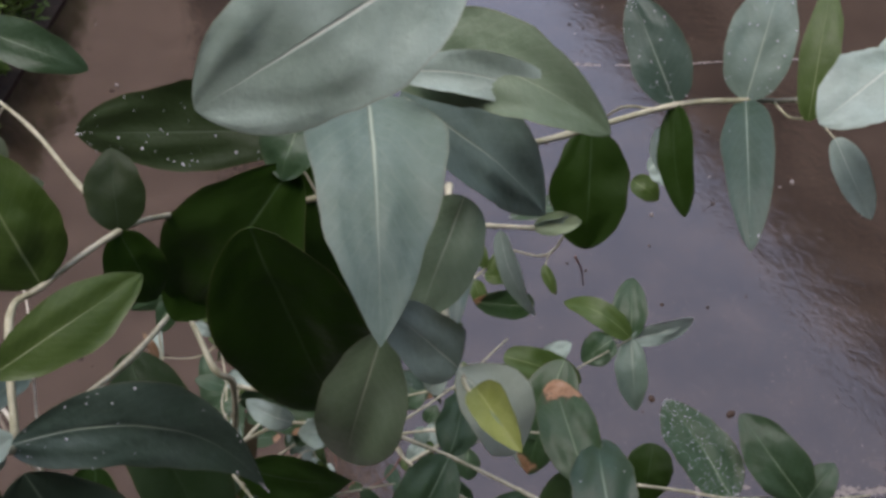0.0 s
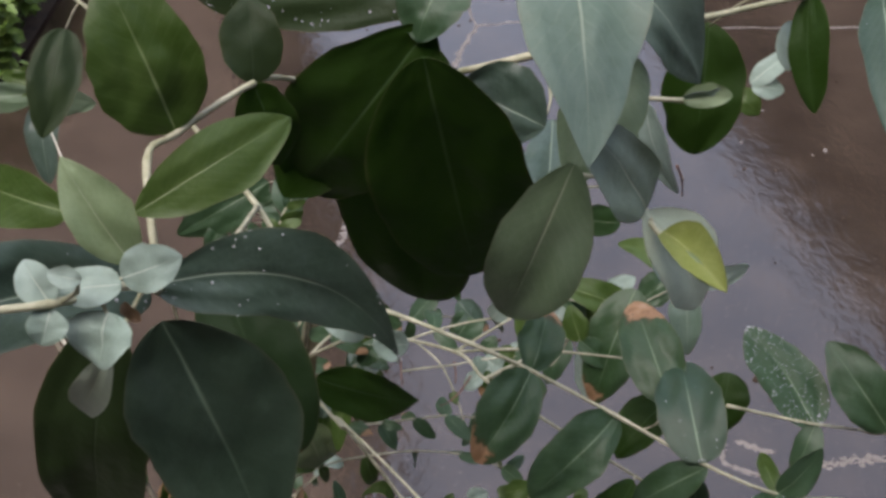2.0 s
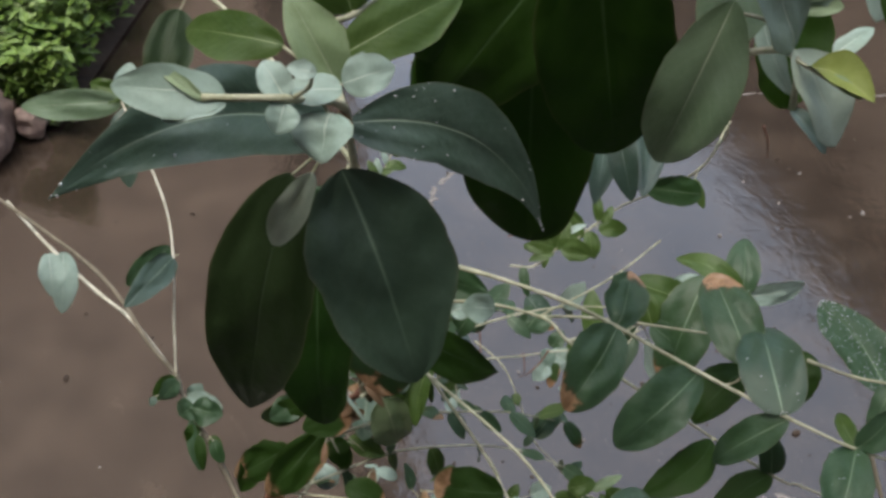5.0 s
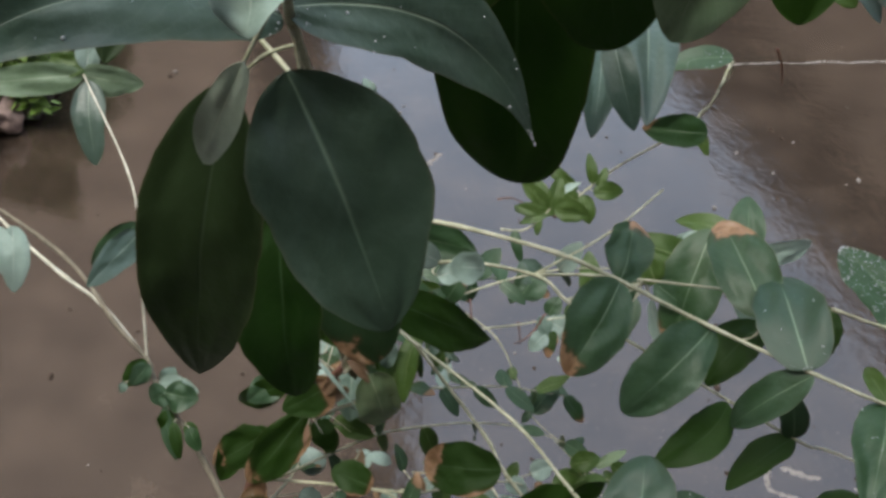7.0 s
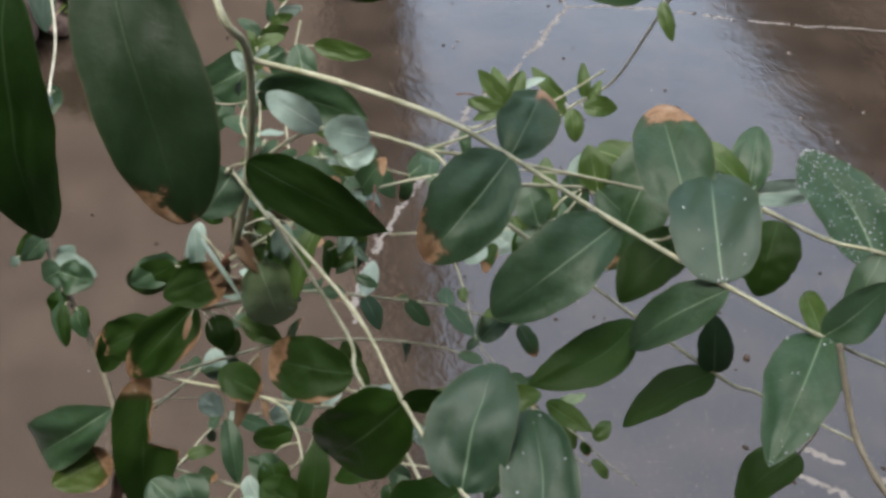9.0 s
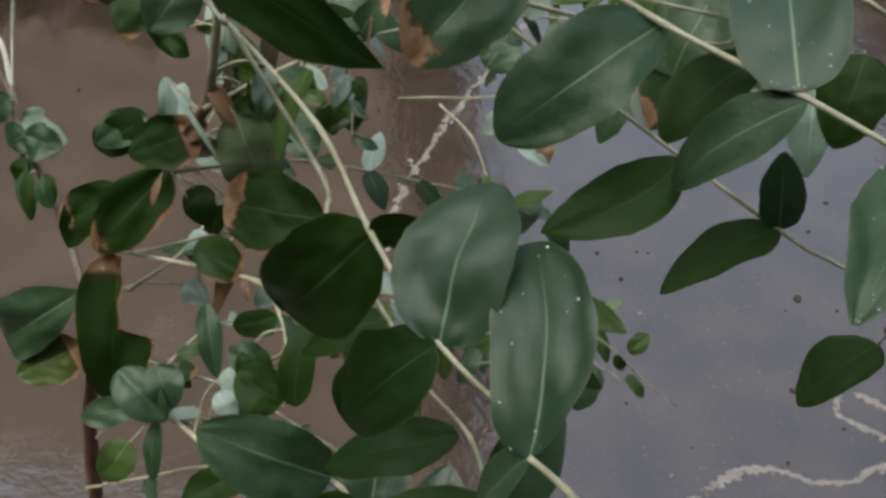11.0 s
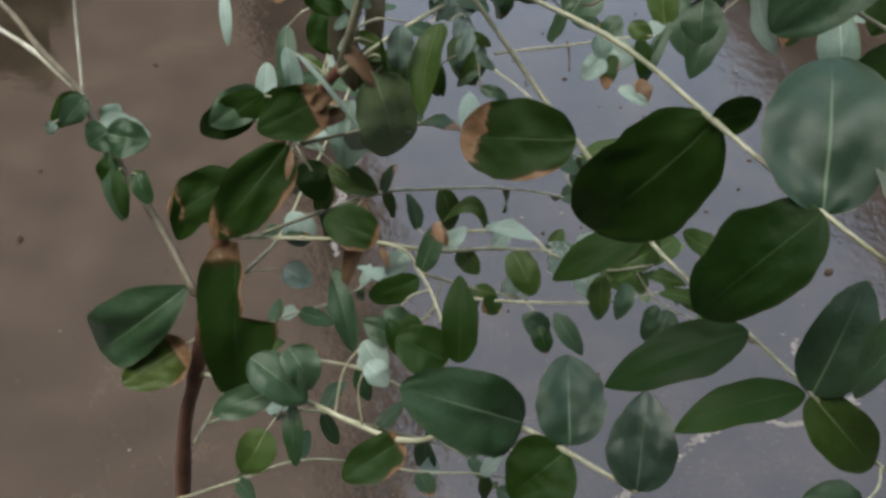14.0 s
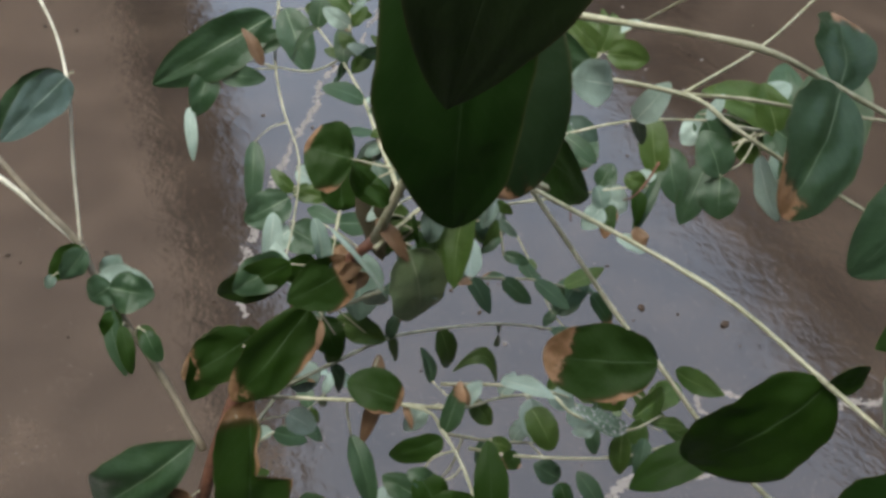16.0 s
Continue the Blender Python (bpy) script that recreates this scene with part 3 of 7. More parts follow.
bottom = stem("twig", [(-0.191, 0.434, 0.900), (-0.141, 0.404, 0.927), (-0.070, 0.357, 0.947), (-0.037, 0.346, 0.977), (-0.014, 0.332, 0.991), (0.004, 0.320, 0.992), (0.033, 0.304, 0.987)], 0.0016, 0.001)
crown = stem("twig", [(-0.067, 0.194, 1.450), (-0.066, 0.177, 1.468), (-0.076, 0.159, 1.479), (-0.093, 0.152, 1.482)], 0.0012, 0.0008)
leader = stem("twig", [(-0.067, 0.194, 1.450), (-0.077, 0.230, 1.461), (-0.072, 0.243, 1.461), (-0.055, 0.264, 1.464), (-0.049, 0.295, 1.446), (-0.037, 0.347, 1.407)], 0.0011, 0.0007)
tipstem = stem("twig", [(0.042, 0.301, 1.454), (0.041, 0.274, 1.453), (0.040, 0.243, 1.456), (0.043, 0.191, 1.482), (0.049, 0.198, 1.463)], 0.0012, 0.0009)
rightstem = stem("twig", [(-0.037, 0.347, 1.407), (0.024, 0.322, 1.441), (0.063, 0.321, 1.455), (0.084, 0.340, 1.448), (0.128, 0.364, 1.446), (0.158, 0.374, 1.442), (0.183, 0.383, 1.437), (0.228, 0.395, 1.437)], 0.0013, 0.0009)
budstem = stem("twig", [(0.043, 0.280, 1.453), (0.053, 0.281, 1.453), (0.068, 0.276, 1.456)], 0.0009, 0.0007)
leaf(limb, (0.0444, 0.3676, 1.2370), (0.0188, 0.3270, 1.2156), 0.0323, (0.35, -0.60, 0.72), "scorched", scorch=0.12, tip_shape=0.55, broad=0.5)
leaf(limb, (0.0444, 0.3683, 1.2365), (0.0538, 0.4057, 1.2452), 0.0233, (0.29, -0.28, 0.92), "scorched", scorch=0.16)
leaf(limb, (0.0878, 0.3551, 1.2215), (0.0459, 0.3224, 1.1966), 0.0298, (0.13, -0.70, 0.70), "mature", bow=0.1, tip_shape=0.55, broad=0.5)
leaf(rear, (0.1247, 0.3929, 1.1910), (0.0948, 0.3699, 1.1697), 0.0269, (-0.45, -0.22, 0.87), "deep")
stem("leaf_stalk", [(0.1110, 0.4260, 1.1860), (0.1208, 0.4118, 1.1906), (0.1240, 0.3924, 1.1905)], 0.0006, 0.0004)
leaf(limb, (0.1249, 0.3262, 1.2230), (0.1225, 0.3888, 1.2284), 0.0321, (-0.30, -0.09, 0.95), "gloss", bow=0.12, drops=25, tip_shape=0.55, broad=0.4)
leaf(limb, (0.1277, 0.3255, 1.2209), (0.0982, 0.3297, 1.1820), 0.0185, (-0.68, -0.57, 0.46), "mature", bow=0.12, tip_shape=0.65)
leaf(rear, (0.1014, 0.3483, 1.1783), (0.0624, 0.3154, 1.1705), 0.0211, (0.14, -0.38, 0.92), "deep", sway=-0.1, broad=0.45, taper=0.1, tip_shape=0.65)
stem("leaf_stalk", [(0.1027, 0.3541, 1.1746), (0.1024, 0.3512, 1.1759), (0.0999, 0.3466, 1.1769)], 0.0006, 0.0004)
leaf(limb, (0.1633, 0.3219, 1.2075), (0.1432, 0.2720, 1.1919), 0.0256, (-0.02, -0.29, 0.96), "mature", drops=18, tip_shape=0.75, broad=0.38)
leaf(limb, (0.1634, 0.3222, 1.2073), (0.1597, 0.3480, 1.2065), 0.0093, (-0.49, -0.04, 0.87), "fresh")
leaf(limb, (0.1634, 0.3222, 1.2073), (0.1848, 0.3383, 1.2221), 0.0174, (0.28, -0.83, 0.49), "mature")
leaf(rear, (0.1861, 0.3599, 1.0999), (0.1607, 0.3408, 1.0823), 0.0236, (-0.47, -0.17, 0.87), "deep")
stem("leaf_stalk", [(0.1823, 0.3458, 1.1372), (0.1876, 0.3554, 1.1209), (0.1854, 0.3594, 1.0994)], 0.0006, 0.0004)
leaf(rear, (0.1353, 0.3429, 1.1612), (0.1017, 0.3233, 1.1438), 0.0168, (-0.33, -0.24, 0.91), "deep")
leaf(rear, (0.1353, 0.3429, 1.1612), (0.1313, 0.3497, 1.1863), 0.0144, (-0.10, -0.96, 0.24), "mature")
leaf(rear, (0.1156, 0.3673, 1.2185), (0.1019, 0.4262, 1.2325), 0.0310, (-0.28, -0.28, 0.92), "scorched", scorch=0.22, tip_shape=0.6)
stem("leaf_stalk", [(0.0988, 0.3453, 1.2222), (0.1078, 0.3530, 1.2194), (0.1152, 0.3681, 1.2183)], 0.0006, 0.0004)
pairtwig = stem("twig", [(0.023, 0.389, 1.206), (0.214, 0.709, 0.988)], 0.001, 0.0007)
leaf(pairtwig, (0.2141, 0.7093, 0.9879), (0.2177, 0.7568, 1.0205), 0.0319, (-0.17, -0.55, 0.82), "mature")
leaf(pairtwig, (0.2141, 0.7093, 0.9879), (0.2780, 0.7372, 0.9843), 0.0239, (0.39, -0.86, 0.33), "young")
leaf(pairtwig, (0.2141, 0.7093, 0.9879), (0.1553, 0.7446, 1.0021), 0.0263, (-0.05, -0.45, 0.89), "fresh", bow=0.25)
leaf(pairtwig, (0.2141, 0.7093, 0.9879), (0.2183, 0.6679, 0.9375), 0.0286, (-0.18, -0.77, 0.62), "pale", bow=0.12)
leaf(pairtwig, (0.1881, 0.6677, 1.0278), (0.1617, 0.6556, 1.0128), 0.0288, (-0.10, -0.68, 0.73), "mature")
stem("leaf_stalk", [(0.1949, 0.6770, 1.0098), (0.1936, 0.6733, 1.0200), (0.1873, 0.6673, 1.0273)], 0.0006, 0.0004)
wetstem = stem("twig", [(0.136, 0.345, 1.243), (0.165, 0.355, 1.225), (0.184, 0.351, 1.225), (0.216, 0.375, 1.194), (0.240, 0.380, 1.185), (0.277, 0.385, 1.183)], 0.00084, 0.00056)
leaf(wetstem, (0.1933, 0.3658, 1.2042), (0.1653, 0.4223, 1.2191), 0.0336, (-0.02, -0.26, 0.96), "mature", drops=420, tip_shape=0.7)
leaf(wetstem, (0.1838, 0.3515, 1.2247), (0.1741, 0.3338, 1.2044), 0.0138, (-0.33, -0.63, 0.70), "mature")
leaf(wetstem, (0.2309, 0.3669, 1.2030), (0.2007, 0.4027, 1.2299), 0.0300, (-0.23, -0.70, 0.68), "mature", bow=0.12)
stem("leaf_stalk", [(0.2211, 0.3772, 1.1907), (0.2273, 0.3706, 1.1957), (0.2303, 0.3676, 1.2035)], 0.0006, 0.0004)
leaf(wetstem, (0.2401, 0.3802, 1.1851), (0.2559, 0.3932, 1.2002), 0.0181, (-0.31, -0.53, 0.79), "mature")
leaf(rear, (0.1648, 0.4266, 1.1776), (0.1587, 0.4030, 1.1521), 0.0264, (-0.18, -0.70, 0.69), "deep")
leaf(rear, (0.0867, 0.4800, 1.1433), (0.0788, 0.4946, 1.1607), 0.0161, (-0.06, -0.78, 0.63), "fresh")
stem("leaf_stalk", [(0.0803, 0.4850, 1.1406), (0.0838, 0.4819, 1.1412), (0.0864, 0.4806, 1.1440)], 0.0006, 0.0004)
leaf(rear, (0.0865, 0.4806, 1.1439), (0.1077, 0.4714, 1.1305), 0.0166, (-0.01, -0.83, 0.56), "mature")
stem("leaf_stalk", [(0.0803, 0.4850, 1.1406), (0.0826, 0.4831, 1.1427), (0.0873, 0.4803, 1.1434)], 0.0006, 0.0004)
leaf(rear, (0.0585, 0.4632, 1.1287), (0.0500, 0.4768, 1.1450), 0.0194, (0.00, -0.77, 0.64), "mature")
stem("leaf_stalk", [(0.0803, 0.4850, 1.1406), (0.0709, 0.4717, 1.1318), (0.0581, 0.4638, 1.1294)], 0.0006, 0.0004)
leaf(rear, (0.0585, 0.4632, 1.1287), (0.0584, 0.4501, 1.1140), 0.0192, (-0.48, -0.65, 0.59), "mature")
stem("leaf_stalk", [(0.0803, 0.4850, 1.1406), (0.0694, 0.4767, 1.1376), (0.0585, 0.4625, 1.1280)], 0.0006, 0.0004)
leaf(rear, (-0.0181, 0.4093, 1.2089), (-0.0366, 0.4007, 1.2167), 0.0169, (0.53, -0.71, 0.47), "young", bow=0.05, broad=0.5)
leaf(rear, (-0.0418, 0.4183, 1.2048), (-0.0683, 0.4247, 1.2158), 0.0145, (0.07, -0.78, 0.62), "young", bow=0.3)
leaf(rear, (-0.0724, 0.4258, 1.2161), (-0.0224, 0.4241, 1.2074), 0.0240, (0.01, -0.96, 0.26), "mature", bow=-0.1)
stem("leaf_stalk", [(-0.0743, 0.4227, 1.2120), (-0.0740, 0.4243, 1.2142), (-0.0714, 0.4258, 1.2159)], 0.0006, 0.0004)
leaf(rear, (0.0275, 0.5681, 0.9352), (0.0476, 0.5905, 0.9517), 0.0205, (0.04, -0.61, 0.79), "mature", tip_shape=0.65)
sprig = stem("twig", [(0.062, 0.755, 1.007), (0.077, 0.764, 1.017), (0.104, 0.778, 1.033), (0.111, 0.553, 1.216), (0.130, 0.567, 1.249)], 0.001, 0.0008)
leaf(sprig, (0.0681, 0.7631, 1.0167), (0.0377, 0.7770, 1.0373), 0.0123, (-0.03, -0.85, 0.53), "fresh")
stem("leaf_stalk", [(0.0716, 0.7609, 1.0136), (0.0703, 0.7618, 1.0148), (0.0673, 0.7635, 1.0172)], 0.0006, 0.0004)
leaf(sprig, (0.0819, 0.7673, 1.0208), (0.0775, 0.7838, 1.0425), 0.0104, (-0.08, -0.80, 0.59), "fresh")
stem("leaf_stalk", [(0.0793, 0.7663, 1.0176), (0.0807, 0.7665, 1.0188), (0.0817, 0.7679, 1.0216)], 0.0006, 0.0004)
leaf(sprig, (0.0825, 0.7629, 1.0152), (0.1094, 0.7651, 1.0155), 0.0171, (0.06, -0.83, 0.55), "fresh")
stem("leaf_stalk", [(0.0793, 0.7663, 1.0176), (0.0803, 0.7645, 1.0164), (0.0835, 0.7630, 1.0152)], 0.0006, 0.0004)
leaf(sprig, (0.0618, 0.7561, 1.0083), (0.0164, 0.7482, 1.0022), 0.0171, (0.07, -0.82, 0.57), "fresh")
leaf(sprig, (0.0688, 0.7573, 1.0092), (0.0465, 0.7641, 1.0199), 0.0142, (-0.00, -0.85, 0.53), "fresh")
leaf(sprig, (0.0343, 0.7469, 0.9989), (0.0332, 0.7359, 0.9850), 0.0076, (-0.01, -0.79, 0.62), "fresh")
stem("leaf_stalk", [(0.0620, 0.7550, 1.0070), (0.0484, 0.7532, 1.0058), (0.0342, 0.7463, 0.9981)], 0.0006, 0.0004)
leaf(sprig, (0.0641, 0.7569, 1.0091), (0.0534, 0.7471, 0.9975), 0.0133, (0.02, -0.77, 0.63), "fresh")
leaf(sprig, (0.0870, 0.7648, 1.0172), (0.0941, 0.7771, 1.0324), 0.0095, (-0.03, -0.77, 0.64), "fresh")
stem("leaf_stalk", [(0.0820, 0.7703, 1.0171), (0.0842, 0.7670, 1.0165), (0.0873, 0.7654, 1.0179)], 0.0006, 0.0004)
leaf(sprig, (0.0732, 0.7606, 1.0131), (0.0799, 0.7451, 0.9926), 0.0161, (-0.07, -0.81, 0.59), "fresh")
leaf(sprig, (0.0902, 0.4389, 1.2751), (0.0577, 0.4388, 1.2778), 0.0172, (0.04, -0.88, 0.46), "scorched", scorch=0.1)
leaf(sprig, (0.1057, 0.5297, 1.2268), (0.1133, 0.5184, 1.2117), 0.0074, (-0.17, -0.83, 0.53), "fresh")
stem("leaf_stalk", [(0.1140, 0.5405, 1.2322), (0.1092, 0.5361, 1.2308), (0.1061, 0.5291, 1.2261)], 0.0006, 0.0004)
leaf(sprig, (0.1229, 0.5413, 1.2647), (0.0825, 0.5354, 1.2608), 0.0160, (-0.02, -0.48, 0.88), "mature", drops=40)
stem("leaf_stalk", [(0.1197, 0.5451, 1.2419), (0.1241, 0.5436, 1.2536), (0.1219, 0.5412, 1.2646)], 0.0006, 0.0004)
leaf(arm, (-0.0653, 0.3833, 1.2082), (-0.0132, 0.4265, 1.1435), 0.0278, (0.81, -0.47, 0.34), "deep", sway=0.03, broad=0.32, taper=0.5)
stem("leaf_stalk", [(-0.0750, 0.3850, 1.2000), (-0.0710, 0.3834, 1.2052), (-0.0647, 0.3838, 1.2075)], 0.0006, 0.0004)
leaf(arm, (-0.0757, 0.3953, 1.1930), (-0.0873, 0.3800, 1.1776), 0.0216, (0.30, -0.78, 0.55), "mature")
leaf(shoot, (-0.0080, 0.3228, 1.1537), (-0.0460, 0.3309, 1.1478), 0.0270, (-0.25, -0.78, 0.58), "charred", scorch=0.2, tip_shape=0.5, broad=0.5)
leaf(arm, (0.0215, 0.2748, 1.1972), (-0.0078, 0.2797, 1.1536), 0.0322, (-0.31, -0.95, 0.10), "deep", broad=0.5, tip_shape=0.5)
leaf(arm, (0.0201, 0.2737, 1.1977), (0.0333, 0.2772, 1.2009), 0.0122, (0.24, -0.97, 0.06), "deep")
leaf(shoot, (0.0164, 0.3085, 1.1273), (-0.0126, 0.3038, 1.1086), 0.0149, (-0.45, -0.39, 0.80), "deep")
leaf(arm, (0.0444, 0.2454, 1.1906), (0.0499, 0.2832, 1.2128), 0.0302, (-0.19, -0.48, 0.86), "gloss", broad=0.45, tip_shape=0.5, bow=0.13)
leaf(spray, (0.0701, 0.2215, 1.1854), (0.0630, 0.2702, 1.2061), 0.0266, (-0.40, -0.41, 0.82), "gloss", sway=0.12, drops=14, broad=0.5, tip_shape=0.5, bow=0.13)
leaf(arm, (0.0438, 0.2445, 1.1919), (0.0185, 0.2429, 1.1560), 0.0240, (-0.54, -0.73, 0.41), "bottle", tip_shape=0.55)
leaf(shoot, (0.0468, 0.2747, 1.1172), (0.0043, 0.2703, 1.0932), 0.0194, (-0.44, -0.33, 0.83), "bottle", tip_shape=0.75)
leaf(shoot, (0.0630, 0.2538, 1.1126), (0.0747, 0.2701, 1.1449), 0.0210, (-0.33, -0.79, 0.52), "mature")
leaf(spray, (0.0702, 0.2213, 1.1856), (0.0590, 0.2252, 1.1458), 0.0130, (-0.95, -0.21, 0.25), "mature")
leaf(shoot, (0.0613, 0.2545, 1.1124), (0.0219, 0.2462, 1.1036), 0.0149, (-0.18, -0.17, 0.97), "deep", tip_shape=0.8)
leaf(shoot, (0.0630, 0.2538, 1.1126), (0.0871, 0.2453, 1.0870), 0.0187, (0.14, -0.89, 0.43), "fresh")
leaf(shoot, (0.0845, 0.2387, 1.0764), (0.0656, 0.2401, 1.0789), 0.0154, (0.06, -0.61, 0.79), "mature")
stem("leaf_stalk", [(0.0920, 0.2510, 1.0820), (0.0901, 0.2447, 1.0790), (0.0835, 0.2388, 1.0765)], 0.0006, 0.0004)
leaf(shoot, (0.1008, 0.2280, 1.0935), (0.1098, 0.2413, 1.1078), 0.0160, (-0.35, -0.56, 0.75), "deep")
stem("leaf_stalk", [(0.1038, 0.2465, 1.0765), (0.1010, 0.2354, 1.0830), (0.1012, 0.2286, 1.0942)], 0.0006, 0.0004)
leaf(bottom, (-0.0147, 0.3304, 0.9972), (-0.0658, 0.3183, 1.0321), 0.0351, (0.54, -0.62, 0.58), "mature", tip_shape=0.55)
leaf(bottom, (0.0053, 0.3220, 0.9935), (0.0038, 0.3554, 1.0142), 0.0312, (-0.03, -0.53, 0.85), "gloss", tip_shape=0.65)
leaf(bottom, (0.0326, 0.3042, 0.9874), (0.0358, 0.3323, 1.0184), 0.0287, (-0.12, -0.73, 0.67), "sheen")
leaf(bottom, (0.0041, 0.3204, 0.9920), (-0.0201, 0.3070, 0.9769), 0.0329, (-0.11, -0.65, 0.75), "deep")
leaf(lower, (-0.0427, 0.3664, 0.9936), (-0.0439, 0.3936, 1.0231), 0.0172, (0.06, -0.73, 0.68), "deep", tip_shape=0.7)
leaf(lower, (-0.0483, 0.3670, 0.9939), (-0.0719, 0.3732, 1.0025), 0.0235, (0.09, -0.68, 0.73), "deep", tip_shape=0.5)
leaf(bottom, (-0.0686, 0.3576, 0.9464), (-0.0969, 0.3433, 0.9330), 0.0210, (-0.02, -0.66, 0.75), "charred", tip_shape=0.6, scorch=-0.12)
stem("leaf_stalk", [(-0.0651, 0.3545, 0.9497), (-0.0627, 0.3554, 0.9476), (-0.0625, 0.3554, 0.9446)], 0.0006, 0.0004)
leaf(lower, (-0.0835, 0.4192, 1.0204), (-0.1104, 0.4285, 1.0247), 0.0216, (-0.12, -0.69, 0.72), "charred", tip_shape=0.6, scorch=-0.1)
leaf(lower, (-0.0632, 0.4082, 1.0058), (-0.0887, 0.4115, 0.9878), 0.0146, (-0.38, -0.84, 0.39), "deep", tip_shape=0.6)
leaf(leantwig, (-0.0296, 0.4595, 0.9911), (-0.0539, 0.4615, 0.9955), 0.0094, (0.06, -0.76, 0.65), "fresh", bow=0.35, sway=0.5, wob=0.0)
stem("leaf_stalk", [(-0.0136, 0.4577, 0.9820), (-0.0106, 0.4540, 0.9845), (-0.0108, 0.4510, 0.9879)], 0.0006, 0.0004)
leaf(leantwig, (-0.0119, 0.4503, 0.9871), (-0.0077, 0.4346, 0.9696), 0.0150, (0.00, -0.75, 0.67), "young")
stem("leaf_stalk", [(-0.0168, 0.4562, 0.9834), (-0.0145, 0.4539, 0.9860), (-0.0117, 0.4496, 0.9864)], 0.0006, 0.0004)
leaf(lower, (-0.0627, 0.4104, 1.0080), (-0.0544, 0.4274, 1.0263), 0.0112, (0.09, -0.75, 0.65), "scorched", scorch=0.3)
leaf(lowtwig, (0.0024, 0.4160, 0.9634), (-0.0114, 0.4210, 0.9697), 0.0127, (0.05, -0.72, 0.69), "mature")
stem("leaf_stalk", [(-0.0108, 0.4391, 0.9645), (-0.0014, 0.4265, 0.9627), (0.0015, 0.4163, 0.9638)], 0.0006, 0.0004)
leaf(lowtwig, (-0.0363, 0.4221, 0.9871), (-0.0250, 0.4199, 0.9841), 0.0083, (0.05, -0.72, 0.70), "fresh")
leaf(leantwig, (-0.0660, 0.4478, 1.0022), (-0.0722, 0.4599, 1.0158), 0.0103, (0.67, -0.37, 0.64), "mature")
stem("leaf_stalk", [(-0.0476, 0.4301, 1.0045), (-0.0558, 0.4370, 1.0012), (-0.0663, 0.4484, 1.0029)], 0.0006, 0.0004)
leaf(trunk, (-0.1575, 0.4373, 0.9995), (-0.1599, 0.3986, 0.9181), 0.0410, (0.17, -0.89, 0.42), "gnawed", scorch=-0.12, tip_shape=0.6, broad=0.34, nu=48)
stem("leaf_stalk", [(-0.1680, 0.4387, 0.9920), (-0.1663, 0.4347, 0.9952), (-0.1643, 0.4295, 0.9951)], 0.0006, 0.0004)
leaf(trunk, (-0.1293, 0.4524, 1.0497), (-0.1662, 0.4289, 1.0085), 0.0304, (0.09, -0.90, 0.43), "charred", scorch=0.14)
stem("leaf_stalk", [(-0.1300, 0.4620, 1.0500), (-0.1289, 0.4577, 1.0506), (-0.1299, 0.4520, 1.0490)], 0.0006, 0.0004)
leaf(trunk, (-0.1874, 0.4417, 0.9626), (-0.2437, 0.4342, 0.9147), 0.0365, (-0.18, -0.92, 0.36), "mature", bow=0.16, wob=0.12, broad=0.55)
leaf(trunk, (-0.1910, 0.4302, 0.9296), (-0.2252, 0.4137, 0.9131), 0.0289, (0.08, -0.78, 0.62), "olive", bow=-0.05, scorch=-0.22)
stem("leaf_stalk", [(-0.1837, 0.4346, 0.9316), (-0.1865, 0.4328, 0.9310), (-0.1918, 0.4298, 0.9292)], 0.0006, 0.0004)
leaf(trunk, (-0.1090, 0.4533, 1.0778), (-0.1389, 0.4354, 1.0701), 0.0259, (0.31, -0.76, 0.58), "charred", scorch=-0.28, tip_shape=0.65)
leaf(trunk, (-0.1382, 0.4546, 1.0773), (-0.1749, 0.4660, 1.0444), 0.0188, (-0.38, -0.92, 0.11), "deep")
stem("leaf_stalk", [(-0.1206, 0.4602, 1.0648), (-0.1275, 0.4568, 1.0728), (-0.1389, 0.4548, 1.0766)], 0.0006, 0.0004)
leaf(trunk, (-0.1583, 0.4574, 1.0247), (-0.1915, 0.4418, 1.0096), 0.0266, (0.14, -0.83, 0.55), "charred", scorch=0.2)
stem("leaf_stalk", [(-0.1514, 0.4494, 1.0236), (-0.1538, 0.4539, 1.0247), (-0.1591, 0.4570, 1.0243)], 0.0006, 0.0004)
leaf(trunk, (-0.1250, 0.4681, 1.0277), (-0.1139, 0.4554, 1.0130), 0.0175, (0.13, -0.70, 0.71), "deep")
stem("leaf_stalk", [(-0.1368, 0.4597, 1.0409), (-0.1321, 0.4652, 1.0358), (-0.1245, 0.4675, 1.0270)], 0.0006, 0.0004)
# Paler kind stands in for light shining through this leaf.
leaf(trunk, (-0.0847, 0.4401, 1.0992), (-0.0760, 0.4445, 1.0510), 0.0291, (0.29, -0.83, 0.47), "tender", tip_shape=0.5)
stem("leaf_stalk", [(-0.0983, 0.4458, 1.1056), (-0.0921, 0.4431, 1.1044), (-0.0852, 0.4407, 1.0987)], 0.0006, 0.0004)
leaf(trunk, (-0.1161, 0.4873, 1.0087), (-0.0887, 0.4808, 0.9983), 0.0151, (0.06, -0.76, 0.65), "fresh")
stem("leaf_stalk", [(-0.1368, 0.4597, 1.0409), (-0.1296, 0.4711, 1.0273), (-0.1115, 0.4802, 1.0105)], 0.0006, 0.0004)
leaf(trunk, (-0.1000, 0.4837, 1.1168), (-0.0960, 0.4534, 1.0809), 0.0166, (-0.57, -0.66, 0.49), "umber")
